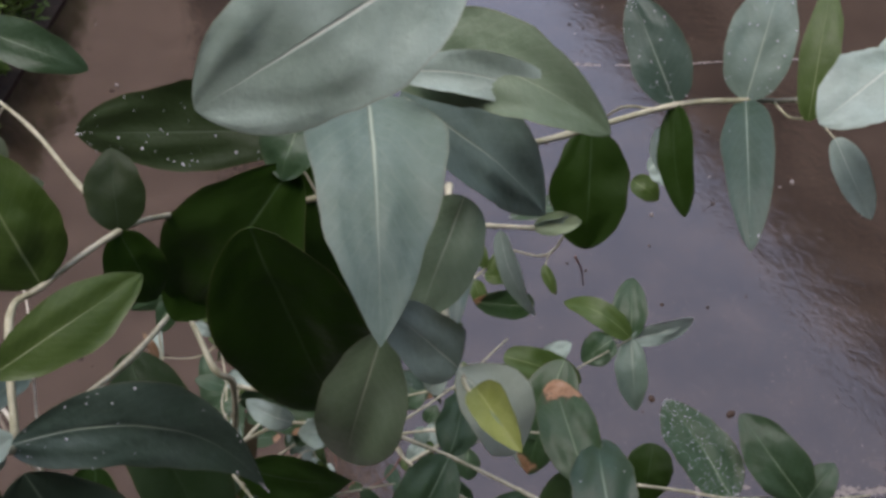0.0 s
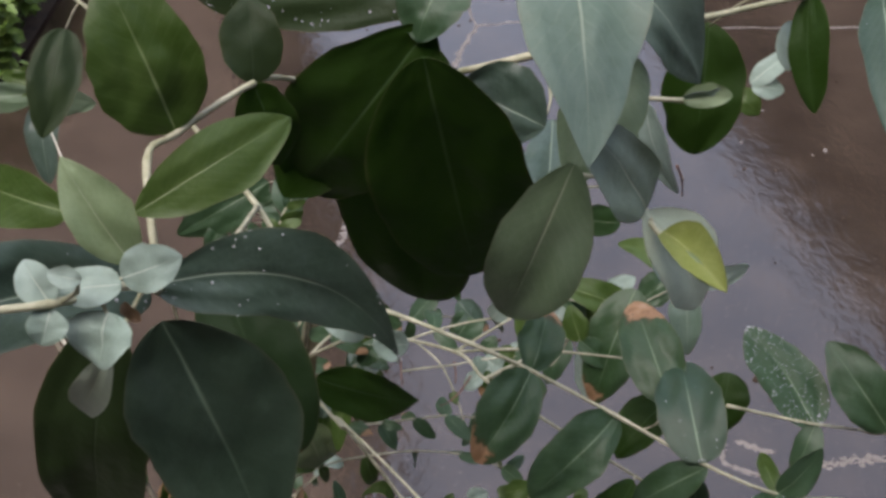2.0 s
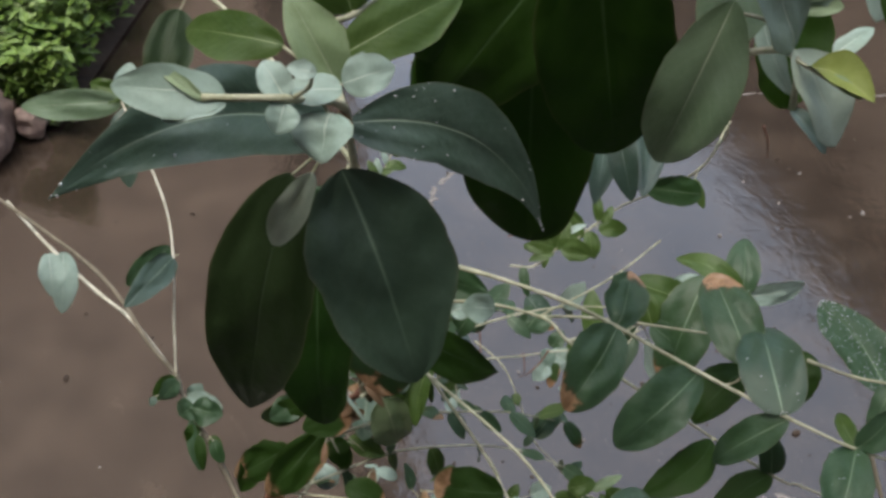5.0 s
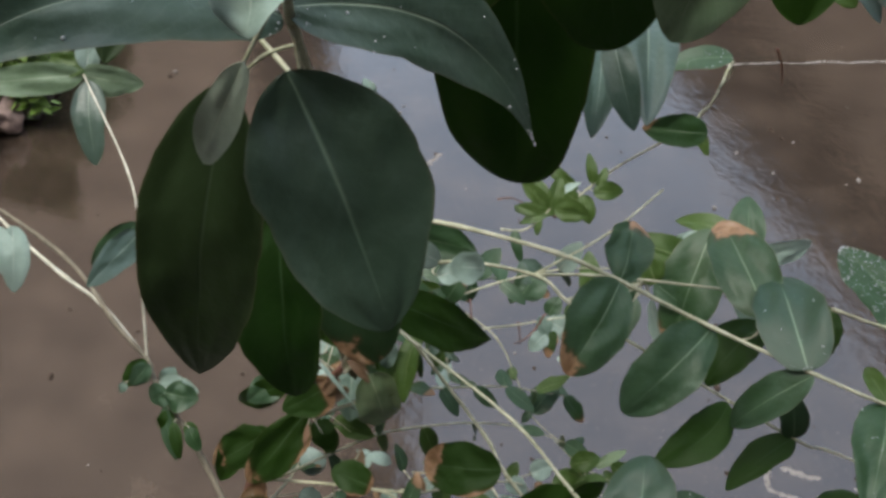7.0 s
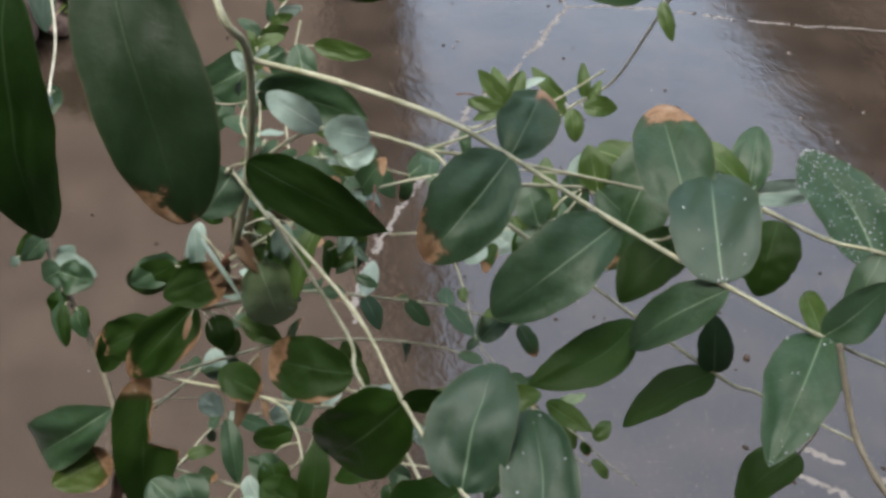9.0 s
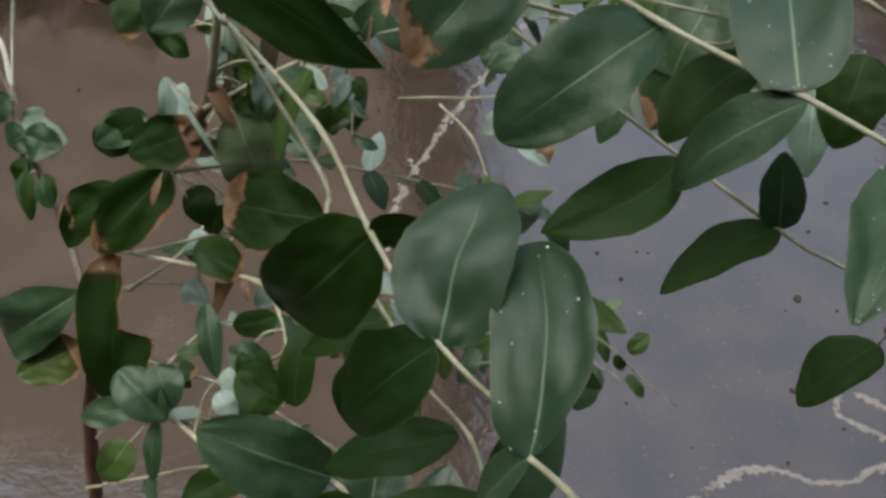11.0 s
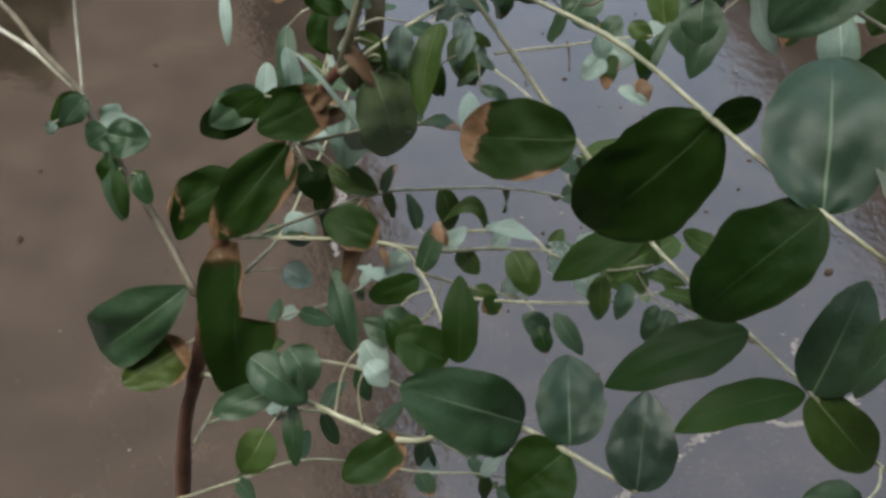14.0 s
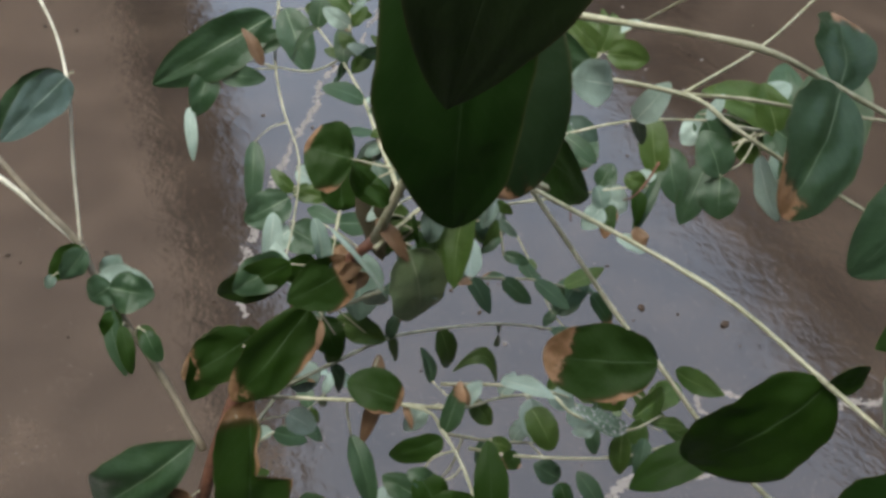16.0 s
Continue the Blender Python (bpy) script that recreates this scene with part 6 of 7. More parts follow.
leaf(trunk, (-0.0710, 0.4598, 1.0986), (-0.0732, 0.4416, 1.0786), 0.0117, (0.25, -0.73, 0.64), "fresh", bow=0.12, fold=0.25, wob=0.12)
stem("leaf_stalk", [(-0.0872, 0.4643, 1.0840), (-0.0789, 0.4638, 1.0933), (-0.0711, 0.4591, 1.0979)], 0.0006, 0.0004)
leaf(trunk, (-0.0812, 0.4599, 1.0852), (-0.0687, 0.4439, 1.0654), 0.0149, (0.23, -0.68, 0.70), "young", bow=0.12, fold=0.25, wob=0.12)
stem("leaf_stalk", [(-0.0855, 0.4641, 1.0820), (-0.0837, 0.4624, 1.0842), (-0.0808, 0.4593, 1.0845)], 0.0006, 0.0004)
leaf(trunk, (-0.1011, 0.4316, 1.1469), (-0.1092, 0.4248, 1.1405), 0.0240, (0.26, -0.81, 0.53), "deep", bow=0.12, fold=0.25, wob=0.12)
stem("leaf_stalk", [(-0.0877, 0.4392, 1.1447), (-0.0932, 0.4364, 1.1468), (-0.1018, 0.4310, 1.1464)], 0.0006, 0.0004)
leaf(trunk, (-0.0939, 0.4522, 1.0182), (-0.1020, 0.4207, 0.9842), 0.0096, (0.25, -0.74, 0.63), "dry", bow=0.12, fold=0.25, wob=0.12)
stem("leaf_stalk", [(-0.1013, 0.4236, 1.0155), (-0.0970, 0.4403, 1.0194), (-0.0941, 0.4515, 1.0175)], 0.0006, 0.0004)
leaf(trunk, (-0.1076, 0.4241, 0.9888), (-0.0960, 0.4001, 0.9603), 0.0128, (0.31, -0.66, 0.68), "mature", bow=0.12, fold=0.25, wob=0.12)
stem("leaf_stalk", [(-0.1098, 0.4258, 1.0136), (-0.1096, 0.4268, 1.0034), (-0.1073, 0.4235, 0.9881)], 0.0006, 0.0004)
leaf(trunk, (-0.1284, 0.3991, 0.9639), (-0.1159, 0.3861, 0.9475), 0.0192, (0.34, -0.59, 0.73), "mature", bow=0.12, fold=0.25, wob=0.12)
stem("leaf_stalk", [(-0.1275, 0.3951, 0.9313), (-0.1300, 0.3992, 0.9502), (-0.1279, 0.3986, 0.9632)], 0.0006, 0.0004)
leaf(trunk, (-0.1469, 0.3938, 0.9608), (-0.1182, 0.3814, 0.9426), 0.0224, (0.28, -0.52, 0.81), "mature", bow=0.12, fold=0.25, wob=0.12)
stem("leaf_stalk", [(-0.1346, 0.3998, 0.9292), (-0.1440, 0.3982, 0.9471), (-0.1461, 0.3935, 0.9603)], 0.0006, 0.0004)
stem("leaf_stalk", [(-0.1300, 0.4620, 1.0500), (-0.1184, 0.4630, 1.0416), (-0.1013, 0.4590, 1.0268)], 0.0006, 0.0004)
leaf(offshoot, (-0.2509, 0.5137, 1.0335), (-0.2652, 0.5024, 1.0185), 0.0151, (0.14, -0.85, 0.51), "deep", wob=0.08)
stem("leaf_stalk", [(-0.2505, 0.5172, 1.0280), (-0.2502, 0.5158, 1.0313), (-0.2515, 0.5132, 1.0329)], 0.0006, 0.0004)
leaf(offshoot, (-0.2339, 0.4946, 1.0209), (-0.2108, 0.4909, 1.0194), 0.0221, (-0.07, -0.74, 0.67), "mature", wob=0.08)
stem("leaf_stalk", [(-0.2364, 0.4972, 1.0132), (-0.2362, 0.4960, 1.0171), (-0.2329, 0.4944, 1.0208)], 0.0006, 0.0004)
leaf(offshoot, (-0.2325, 0.4955, 1.0221), (-0.2441, 0.4911, 1.0155), 0.0179, (0.02, -0.84, 0.54), "mature", wob=0.08)
stem("leaf_stalk", [(-0.2364, 0.4972, 1.0132), (-0.2335, 0.4967, 1.0182), (-0.2333, 0.4952, 1.0216)], 0.0006, 0.0004)
leaf(offshoot, (-0.2320, 0.4868, 1.0120), (-0.2328, 0.4767, 1.0001), 0.0120, (0.20, -0.75, 0.63), "deep", wob=0.08)
stem("leaf_stalk", [(-0.2330, 0.4938, 1.0097), (-0.2324, 0.4909, 1.0115), (-0.2321, 0.4862, 1.0112)], 0.0006, 0.0004)
leaf(offshoot, (-0.2262, 0.4780, 1.0101), (-0.2207, 0.4610, 0.9909), 0.0089, (0.19, -0.71, 0.68), "deep", wob=0.08)
stem("leaf_stalk", [(-0.2254, 0.4865, 1.0017), (-0.2261, 0.4832, 1.0070), (-0.2260, 0.4774, 1.0094)], 0.0006, 0.0004)
leaf(offshoot, (-0.2158, 0.4776, 1.0109), (-0.2087, 0.4668, 0.9991), 0.0101, (0.14, -0.68, 0.72), "deep", wob=0.08)
stem("leaf_stalk", [(-0.2214, 0.4827, 0.9976), (-0.2193, 0.4813, 1.0055), (-0.2154, 0.4770, 1.0102)], 0.0006, 0.0004)
leaf(offshoot, (-0.2798, 0.6222, 1.0719), (-0.3131, 0.6018, 1.0440), 0.0232, (0.19, -0.89, 0.42), "mature", wob=0.08)
leaf(offshoot, (-0.2394, 0.5065, 1.0187), (-0.2307, 0.5131, 1.0275), 0.0122, (0.11, -0.84, 0.53), "pale", wob=0.08)
stem("leaf_stalk", [(-0.2420, 0.5030, 1.0190), (-0.2410, 0.5045, 1.0185), (-0.2388, 0.5070, 1.0193)], 0.0006, 0.0004)
leaf(offshoot, (-0.2640, 0.5005, 1.0241), (-0.2658, 0.4957, 1.0183), 0.0060, (0.24, -0.78, 0.57), "pale", wob=0.08)
stem("leaf_stalk", [(-0.2463, 0.5090, 1.0238), (-0.2546, 0.5062, 1.0257), (-0.2642, 0.4999, 1.0234)], 0.0006, 0.0004)
leaf(rightstem, (0.0453, 0.4065, 1.3593), (0.0380, 0.3260, 1.3460), 0.0223, (0.03, -0.17, 0.99), "waxy")
leaf(rightstem, (0.0253, 0.3496, 1.3697), (0.0336, 0.3253, 1.3446), 0.0132, (-0.19, -0.74, 0.65), "blue")
leaf(rightstem, (0.0288, 0.4149, 1.3391), (0.0208, 0.3393, 1.3374), 0.0198, (0.18, -0.04, 0.98), "blue")
sprout = stem("twig", [(-0.113, 0.539, 1.153), (-0.113, 0.562, 1.164), (-0.104, 0.585, 1.175), (-0.093, 0.610, 1.190)], 0.0008, 0.0005)
leaf(sprout, (-0.1127, 0.5418, 1.1541), (-0.1047, 0.5486, 1.1616), 0.0053, (0.22, -0.83, 0.51), "fresh", bow=0.1, wob=0.06)
leaf(sprout, (-0.1127, 0.5418, 1.1541), (-0.1264, 0.5460, 1.1607), 0.0088, (-0.15, -0.94, 0.30), "young", bow=0.1, wob=0.06)
leaf(sprout, (-0.1127, 0.5484, 1.1574), (-0.1051, 0.5537, 1.1631), 0.0043, (0.21, -0.84, 0.50), "young", bow=0.1, wob=0.06)
leaf(sprout, (-0.1127, 0.5484, 1.1574), (-0.1259, 0.5534, 1.1648), 0.0071, (0.25, -0.53, 0.81), "fresh", bow=0.1, wob=0.06)
leaf(sprout, (-0.1130, 0.5550, 1.1608), (-0.0983, 0.5606, 1.1661), 0.0096, (-0.05, -0.62, 0.78), "fresh", bow=0.1, wob=0.06)
leaf(sprout, (-0.1130, 0.5550, 1.1608), (-0.1203, 0.5606, 1.1683), 0.0050, (0.12, -0.74, 0.66), "fresh", bow=0.1, wob=0.06)
leaf(sprout, (-0.1130, 0.5617, 1.1642), (-0.0975, 0.5668, 1.1688), 0.0097, (0.26, -0.95, 0.16), "fresh", bow=0.1, wob=0.06)
leaf(sprout, (-0.1130, 0.5617, 1.1642), (-0.1273, 0.5664, 1.1713), 0.0082, (0.22, -0.55, 0.81), "mature", bow=0.1, wob=0.06)
leaf(sprout, (-0.1121, 0.5642, 1.1655), (-0.1016, 0.5668, 1.1676), 0.0047, (0.12, -0.87, 0.48), "fresh", bow=0.1, wob=0.06)
leaf(sprout, (-0.1097, 0.5709, 1.1688), (-0.0967, 0.5751, 1.1726), 0.0064, (0.14, -0.87, 0.47), "fresh", bow=0.1, wob=0.06)
leaf(sprout, (-0.1097, 0.5709, 1.1688), (-0.1119, 0.5791, 1.1789), 0.0058, (0.53, -0.60, 0.60), "mature", bow=0.1, wob=0.06)
leaf(sprout, (-0.1069, 0.5778, 1.1721), (-0.0930, 0.5812, 1.1749), 0.0076, (0.21, -0.97, 0.15), "young", bow=0.1, wob=0.06)
leaf(sprout, (-0.1048, 0.5844, 1.1752), (-0.1128, 0.5920, 1.1853), 0.0061, (0.11, -0.75, 0.65), "fresh", bow=0.1, wob=0.06)
leaf(sprout, (-0.1035, 0.5871, 1.1769), (-0.0925, 0.5920, 1.1817), 0.0057, (-0.04, -0.65, 0.76), "fresh", bow=0.1, wob=0.06)
leaf(sprout, (-0.1035, 0.5871, 1.1769), (-0.1064, 0.5947, 1.1863), 0.0060, (-0.24, -0.79, 0.56), "young", bow=0.1, wob=0.06)
leaf(sprout, (-0.1001, 0.5948, 1.1811), (-0.0852, 0.5949, 1.1797), 0.0087, (0.08, -0.58, 0.81), "fresh", bow=0.1, wob=0.06)
leaf(sprout, (-0.1001, 0.5948, 1.1811), (-0.1038, 0.6014, 1.1895), 0.0051, (0.46, -0.59, 0.67), "young", bow=0.1, wob=0.06)
leaf(sprout, (-0.0966, 0.6025, 1.1854), (-0.0839, 0.6061, 1.1885), 0.0066, (0.24, -0.96, 0.12), "fresh", bow=0.1, wob=0.06)
leaf(sprout, (-0.0966, 0.6025, 1.1854), (-0.1004, 0.6094, 1.1942), 0.0062, (0.14, -0.75, 0.65), "fresh", bow=0.1, wob=0.06)
leaf(sprout, (-0.0937, 0.6100, 1.1895), (-0.1011, 0.6198, 1.2022), 0.0092, (0.41, -0.59, 0.69), "pale", bow=0.1, wob=0.06)
tuft = stem("twig", [(-0.069, 0.504, 1.136), (-0.055, 0.492, 1.121), (-0.042, 0.478, 1.102), (-0.037, 0.460, 1.080)], 0.0008, 0.0005)
leaf(tuft, (-0.0678, 0.5024, 1.1349), (-0.0685, 0.4958, 1.1269), 0.0058, (-0.16, -0.75, 0.64), "fresh", bow=0.1, wob=0.06)
leaf(tuft, (-0.0678, 0.5024, 1.1349), (-0.0569, 0.5007, 1.1317), 0.0051, (0.06, -0.77, 0.63), "mature", bow=0.1, wob=0.06)
leaf(tuft, (-0.0634, 0.4988, 1.1301), (-0.0659, 0.4894, 1.1188), 0.0072, (-0.16, -0.74, 0.66), "young", bow=0.1, wob=0.06)
leaf(tuft, (-0.0634, 0.4988, 1.1301), (-0.0524, 0.4965, 1.1262), 0.0058, (-0.07, -0.93, 0.36), "young", bow=0.1, wob=0.06)
leaf(tuft, (-0.0590, 0.4952, 1.1252), (-0.0587, 0.4887, 1.1173), 0.0054, (0.17, -0.76, 0.63), "pale", bow=0.1, wob=0.06)
leaf(tuft, (-0.0590, 0.4952, 1.1252), (-0.0425, 0.4945, 1.1227), 0.0089, (0.01, -0.95, 0.33), "fresh", bow=0.1, wob=0.06)
leaf(tuft, (-0.0550, 0.4920, 1.1209), (-0.0577, 0.4813, 1.1081), 0.0085, (-0.18, -0.73, 0.65), "young", bow=0.1, wob=0.06)
leaf(tuft, (-0.0550, 0.4920, 1.1209), (-0.0382, 0.4917, 1.1189), 0.0081, (0.10, -0.44, 0.89), "mature", bow=0.1, wob=0.06)
leaf(tuft, (-0.0535, 0.4905, 1.1189), (-0.0619, 0.4815, 1.1087), 0.0075, (-0.16, -0.67, 0.73), "mature", bow=0.1, wob=0.06)
leaf(tuft, (-0.0497, 0.4862, 1.1133), (-0.0592, 0.4783, 1.1046), 0.0058, (0.12, -0.80, 0.59), "pale", bow=0.1, wob=0.06)
leaf(tuft, (-0.0497, 0.4862, 1.1133), (-0.0343, 0.4830, 1.1078), 0.0095, (0.23, -0.41, 0.88), "mature", bow=0.1, wob=0.06)
leaf(tuft, (-0.0461, 0.4819, 1.1077), (-0.0498, 0.4740, 1.0984), 0.0067, (0.14, -0.78, 0.61), "young", bow=0.1, wob=0.06)
leaf(tuft, (-0.0427, 0.4782, 1.1029), (-0.0441, 0.4678, 1.0904), 0.0092, (0.54, -0.68, 0.50), "young", bow=0.1, wob=0.06)
leaf(tuft, (-0.0417, 0.4760, 1.1002), (-0.0479, 0.4674, 1.0903), 0.0082, (-0.20, -0.67, 0.71), "pale", bow=0.1, wob=0.06)
leaf(tuft, (-0.0417, 0.4760, 1.1002), (-0.0332, 0.4729, 1.0954), 0.0055, (-0.09, -0.90, 0.43), "fresh", bow=0.1, wob=0.06)
leaf(tuft, (-0.0403, 0.4707, 1.0935), (-0.0477, 0.4615, 1.0831), 0.0067, (0.46, -0.80, 0.37), "fresh", bow=0.1, wob=0.06)
leaf(tuft, (-0.0403, 0.4707, 1.0935), (-0.0306, 0.4662, 1.0871), 0.0051, (-0.11, -0.88, 0.46), "pale", bow=0.1, wob=0.06)
leaf(tuft, (-0.0386, 0.4654, 1.0868), (-0.0482, 0.4599, 1.0811), 0.0055, (-0.16, -0.57, 0.81), "mature", bow=0.1, wob=0.06)
leaf(tuft, (-0.0372, 0.4604, 1.0807), (-0.0241, 0.4585, 1.0771), 0.0064, (0.09, -0.71, 0.69), "mature", bow=0.1, wob=0.06)
spur = stem("twig", [(-0.090, 0.485, 1.147), (-0.101, 0.476, 1.122), (-0.093, 0.466, 1.093), (-0.077, 0.463, 1.072)], 0.0008, 0.0005)
leaf(spur, (-0.0914, 0.4841, 1.1449), (-0.1043, 0.4827, 1.1445), 0.0076, (0.03, -0.56, 0.83), "mature", bow=0.1, wob=0.06)
leaf(spur, (-0.0945, 0.4814, 1.1372), (-0.1031, 0.4781, 1.1341), 0.0053, (-0.05, -0.62, 0.79), "fresh", bow=0.1, wob=0.06)
leaf(spur, (-0.0945, 0.4814, 1.1372), (-0.0891, 0.4725, 1.1258), 0.0059, (0.20, -0.72, 0.66), "young", bow=0.1, wob=0.06)
leaf(spur, (-0.0976, 0.4787, 1.1295), (-0.1052, 0.4745, 1.1251), 0.0053, (-0.08, -0.64, 0.76), "pale", bow=0.1, wob=0.06)
leaf(spur, (-0.0976, 0.4787, 1.1295), (-0.0917, 0.4728, 1.1217), 0.0050, (0.18, -0.71, 0.68), "young", bow=0.1, wob=0.06)
leaf(spur, (-0.1009, 0.4764, 1.1222), (-0.1137, 0.4730, 1.1194), 0.0073, (0.21, -0.96, 0.20), "fresh", bow=0.1, wob=0.06)
leaf(spur, (-0.1009, 0.4764, 1.1222), (-0.0937, 0.4683, 1.1117), 0.0070, (-0.11, -0.82, 0.56), "pale", bow=0.1, wob=0.06)
leaf(spur, (-0.1002, 0.4750, 1.1189), (-0.1044, 0.4691, 1.1122), 0.0056, (0.56, -0.77, 0.32), "fresh", bow=0.1, wob=0.06)
leaf(spur, (-0.1002, 0.4750, 1.1189), (-0.0883, 0.4723, 1.1144), 0.0063, (0.09, -0.72, 0.68), "pale", bow=0.1, wob=0.06)
leaf(spur, (-0.0979, 0.4722, 1.1105), (-0.1052, 0.4673, 1.1053), 0.0054, (0.14, -0.81, 0.57), "pale", bow=0.1, wob=0.06)
leaf(spur, (-0.0956, 0.4692, 1.1020), (-0.1032, 0.4638, 1.0961), 0.0054, (-0.12, -0.65, 0.75), "young", bow=0.1, wob=0.06)
leaf(spur, (-0.0956, 0.4692, 1.1020), (-0.0835, 0.4675, 1.0986), 0.0068, (-0.02, -0.91, 0.42), "fresh", bow=0.1, wob=0.06)
leaf(spur, (-0.0931, 0.4667, 1.0939), (-0.1004, 0.4619, 1.0887), 0.0053, (0.40, -0.88, 0.26), "mature", bow=0.1, wob=0.06)
leaf(spur, (-0.0931, 0.4667, 1.0939), (-0.0789, 0.4668, 1.0926), 0.0077, (0.07, -0.73, 0.68), "fresh", bow=0.1, wob=0.06)
leaf(spur, (-0.0915, 0.4660, 1.0913), (-0.0941, 0.4570, 1.0805), 0.0078, (0.59, -0.68, 0.43), "fresh", bow=0.1, wob=0.06)
leaf(spur, (-0.0915, 0.4660, 1.0913), (-0.0762, 0.4680, 1.0923), 0.0082, (0.10, -0.93, 0.36), "fresh", bow=0.1, wob=0.06)
leaf(spur, (-0.0868, 0.4651, 1.0850), (-0.0859, 0.4565, 1.0745), 0.0082, (0.61, -0.59, 0.53), "mature", bow=0.1, wob=0.06)
leaf(spur, (-0.0868, 0.4651, 1.0850), (-0.0761, 0.4677, 1.0870), 0.0051, (0.15, -0.92, 0.35), "fresh", bow=0.1, wob=0.06)
leaf(spur, (-0.0821, 0.4641, 1.0786), (-0.0834, 0.4551, 1.0677), 0.0072, (-0.15, -0.75, 0.64), "fresh", bow=0.1, wob=0.06)
leaf(spur, (-0.0821, 0.4641, 1.0786), (-0.0722, 0.4656, 1.0794), 0.0043, (-0.02, -0.40, 0.92), "fresh", bow=0.1, wob=0.06)
leaf(spur, (-0.0777, 0.4633, 1.0724), (-0.0827, 0.4545, 1.0621), 0.0075, (0.53, -0.75, 0.39), "mature", bow=0.1, wob=0.06)
leaf(spur, (-0.0777, 0.4633, 1.0724), (-0.0671, 0.4625, 1.0704), 0.0046, (0.08, -0.71, 0.70), "fresh", bow=0.1, wob=0.06)
wisp = stem("twig", [(-0.044, 0.506, 1.137), (-0.066, 0.527, 1.132), (-0.093, 0.553, 1.136), (-0.115, 0.566, 1.122)], 0.0008, 0.0005)
leaf(wisp, (-0.0461, 0.5082, 1.1366), (-0.0491, 0.5159, 1.1462), 0.0068, (0.45, -0.62, 0.64), "pale", bow=0.1, wob=0.06)
leaf(wisp, (-0.0524, 0.5143, 1.1352), (-0.0536, 0.5206, 1.1430), 0.0055, (0.15, -0.76, 0.64), "fresh", bow=0.1, wob=0.06)
leaf(wisp, (-0.0524, 0.5143, 1.1352), (-0.0624, 0.5085, 1.1291), 0.0068, (0.38, -0.90, 0.23), "young", bow=0.1, wob=0.06)
leaf(wisp, (-0.0588, 0.5204, 1.1338), (-0.0724, 0.5182, 1.1324), 0.0058, (0.15, -0.97, 0.17), "fresh", bow=0.1, wob=0.06)
leaf(wisp, (-0.0653, 0.5264, 1.1322), (-0.0767, 0.5245, 1.1311), 0.0053, (0.01, -0.58, 0.81), "fresh", bow=0.1, wob=0.06)
leaf(wisp, (-0.0685, 0.5292, 1.1328), (-0.0697, 0.5354, 1.1404), 0.0057, (0.49, -0.64, 0.59), "pale", bow=0.1, wob=0.06)
leaf(wisp, (-0.0685, 0.5292, 1.1328), (-0.0798, 0.5282, 1.1327), 0.0049, (0.04, -0.57, 0.82), "fresh", bow=0.1, wob=0.06)
leaf(wisp, (-0.0765, 0.5371, 1.1338), (-0.0793, 0.5454, 1.1441), 0.0060, (0.17, -0.75, 0.64), "young", bow=0.1, wob=0.06)
leaf(wisp, (-0.0765, 0.5371, 1.1338), (-0.0897, 0.5325, 1.1295), 0.0060, (0.11, -0.83, 0.54), "pale", bow=0.1, wob=0.06)
leaf(wisp, (-0.0845, 0.5451, 1.1349), (-0.0838, 0.5517, 1.1428), 0.0058, (0.53, -0.68, 0.51), "mature", bow=0.1, wob=0.06)
leaf(wisp, (-0.0845, 0.5451, 1.1349), (-0.0966, 0.5411, 1.1311), 0.0054, (-0.03, -0.63, 0.77), "pale", bow=0.1, wob=0.06)
leaf(wisp, (-0.0927, 0.5530, 1.1358), (-0.0921, 0.5629, 1.1478), 0.0083, (-0.22, -0.75, 0.63), "fresh", bow=0.1, wob=0.06)
leaf(wisp, (-0.0927, 0.5530, 1.1358), (-0.1071, 0.5500, 1.1335), 0.0079, (0.19, -0.97, 0.13), "mature", bow=0.1, wob=0.06)
leaf(wisp, (-0.0952, 0.5545, 1.1346), (-0.1020, 0.5585, 1.1403), 0.0041, (0.09, -0.75, 0.66), "fresh", bow=0.1, wob=0.06)
leaf(wisp, (-0.0952, 0.5545, 1.1346), (-0.0992, 0.5462, 1.1249), 0.0062, (0.22, -0.78, 0.58), "fresh", bow=0.1, wob=0.06)
leaf(wisp, (-0.1015, 0.5582, 1.1303), (-0.1139, 0.5595, 1.1332), 0.0066, (0.05, -0.80, 0.60), "young", bow=0.1, wob=0.06)
leaf(wisp, (-0.1015, 0.5582, 1.1303), (-0.1113, 0.5508, 1.1223), 0.0080, (0.19, -0.83, 0.53), "fresh", bow=0.1, wob=0.06)
leaf(wisp, (-0.1080, 0.5619, 1.1260), (-0.1181, 0.5686, 1.1352), 0.0080, (0.11, -0.74, 0.66), "fresh", bow=0.1, wob=0.06)
leaf(wisp, (-0.1080, 0.5619, 1.1260), (-0.1110, 0.5562, 1.1195), 0.0049, (0.24, -0.79, 0.57), "fresh", bow=0.1, wob=0.06)
leaf(wisp, (-0.1142, 0.5656, 1.1217), (-0.1255, 0.5676, 1.1252), 0.0067, (0.16, -0.53, 0.83), "fresh", bow=0.1, wob=0.06)
leaf(wisp, (-0.1142, 0.5656, 1.1217), (-0.1184, 0.5580, 1.1129), 0.0049, (0.24, -0.79, 0.56), "mature", bow=0.1, wob=0.06)

# a thin whip, a low shoot, a far sprig and dried tendrils
whip = stem("twig", [(-0.0273, 0.6343, 0.9800), (-0.0025, 0.6178, 0.9693), (0.0130, 0.5953, 0.9520), (0.0267, 0.5654, 0.9352), (0.0532, 0.5470, 0.9216)], 0.0008, 0.0005)
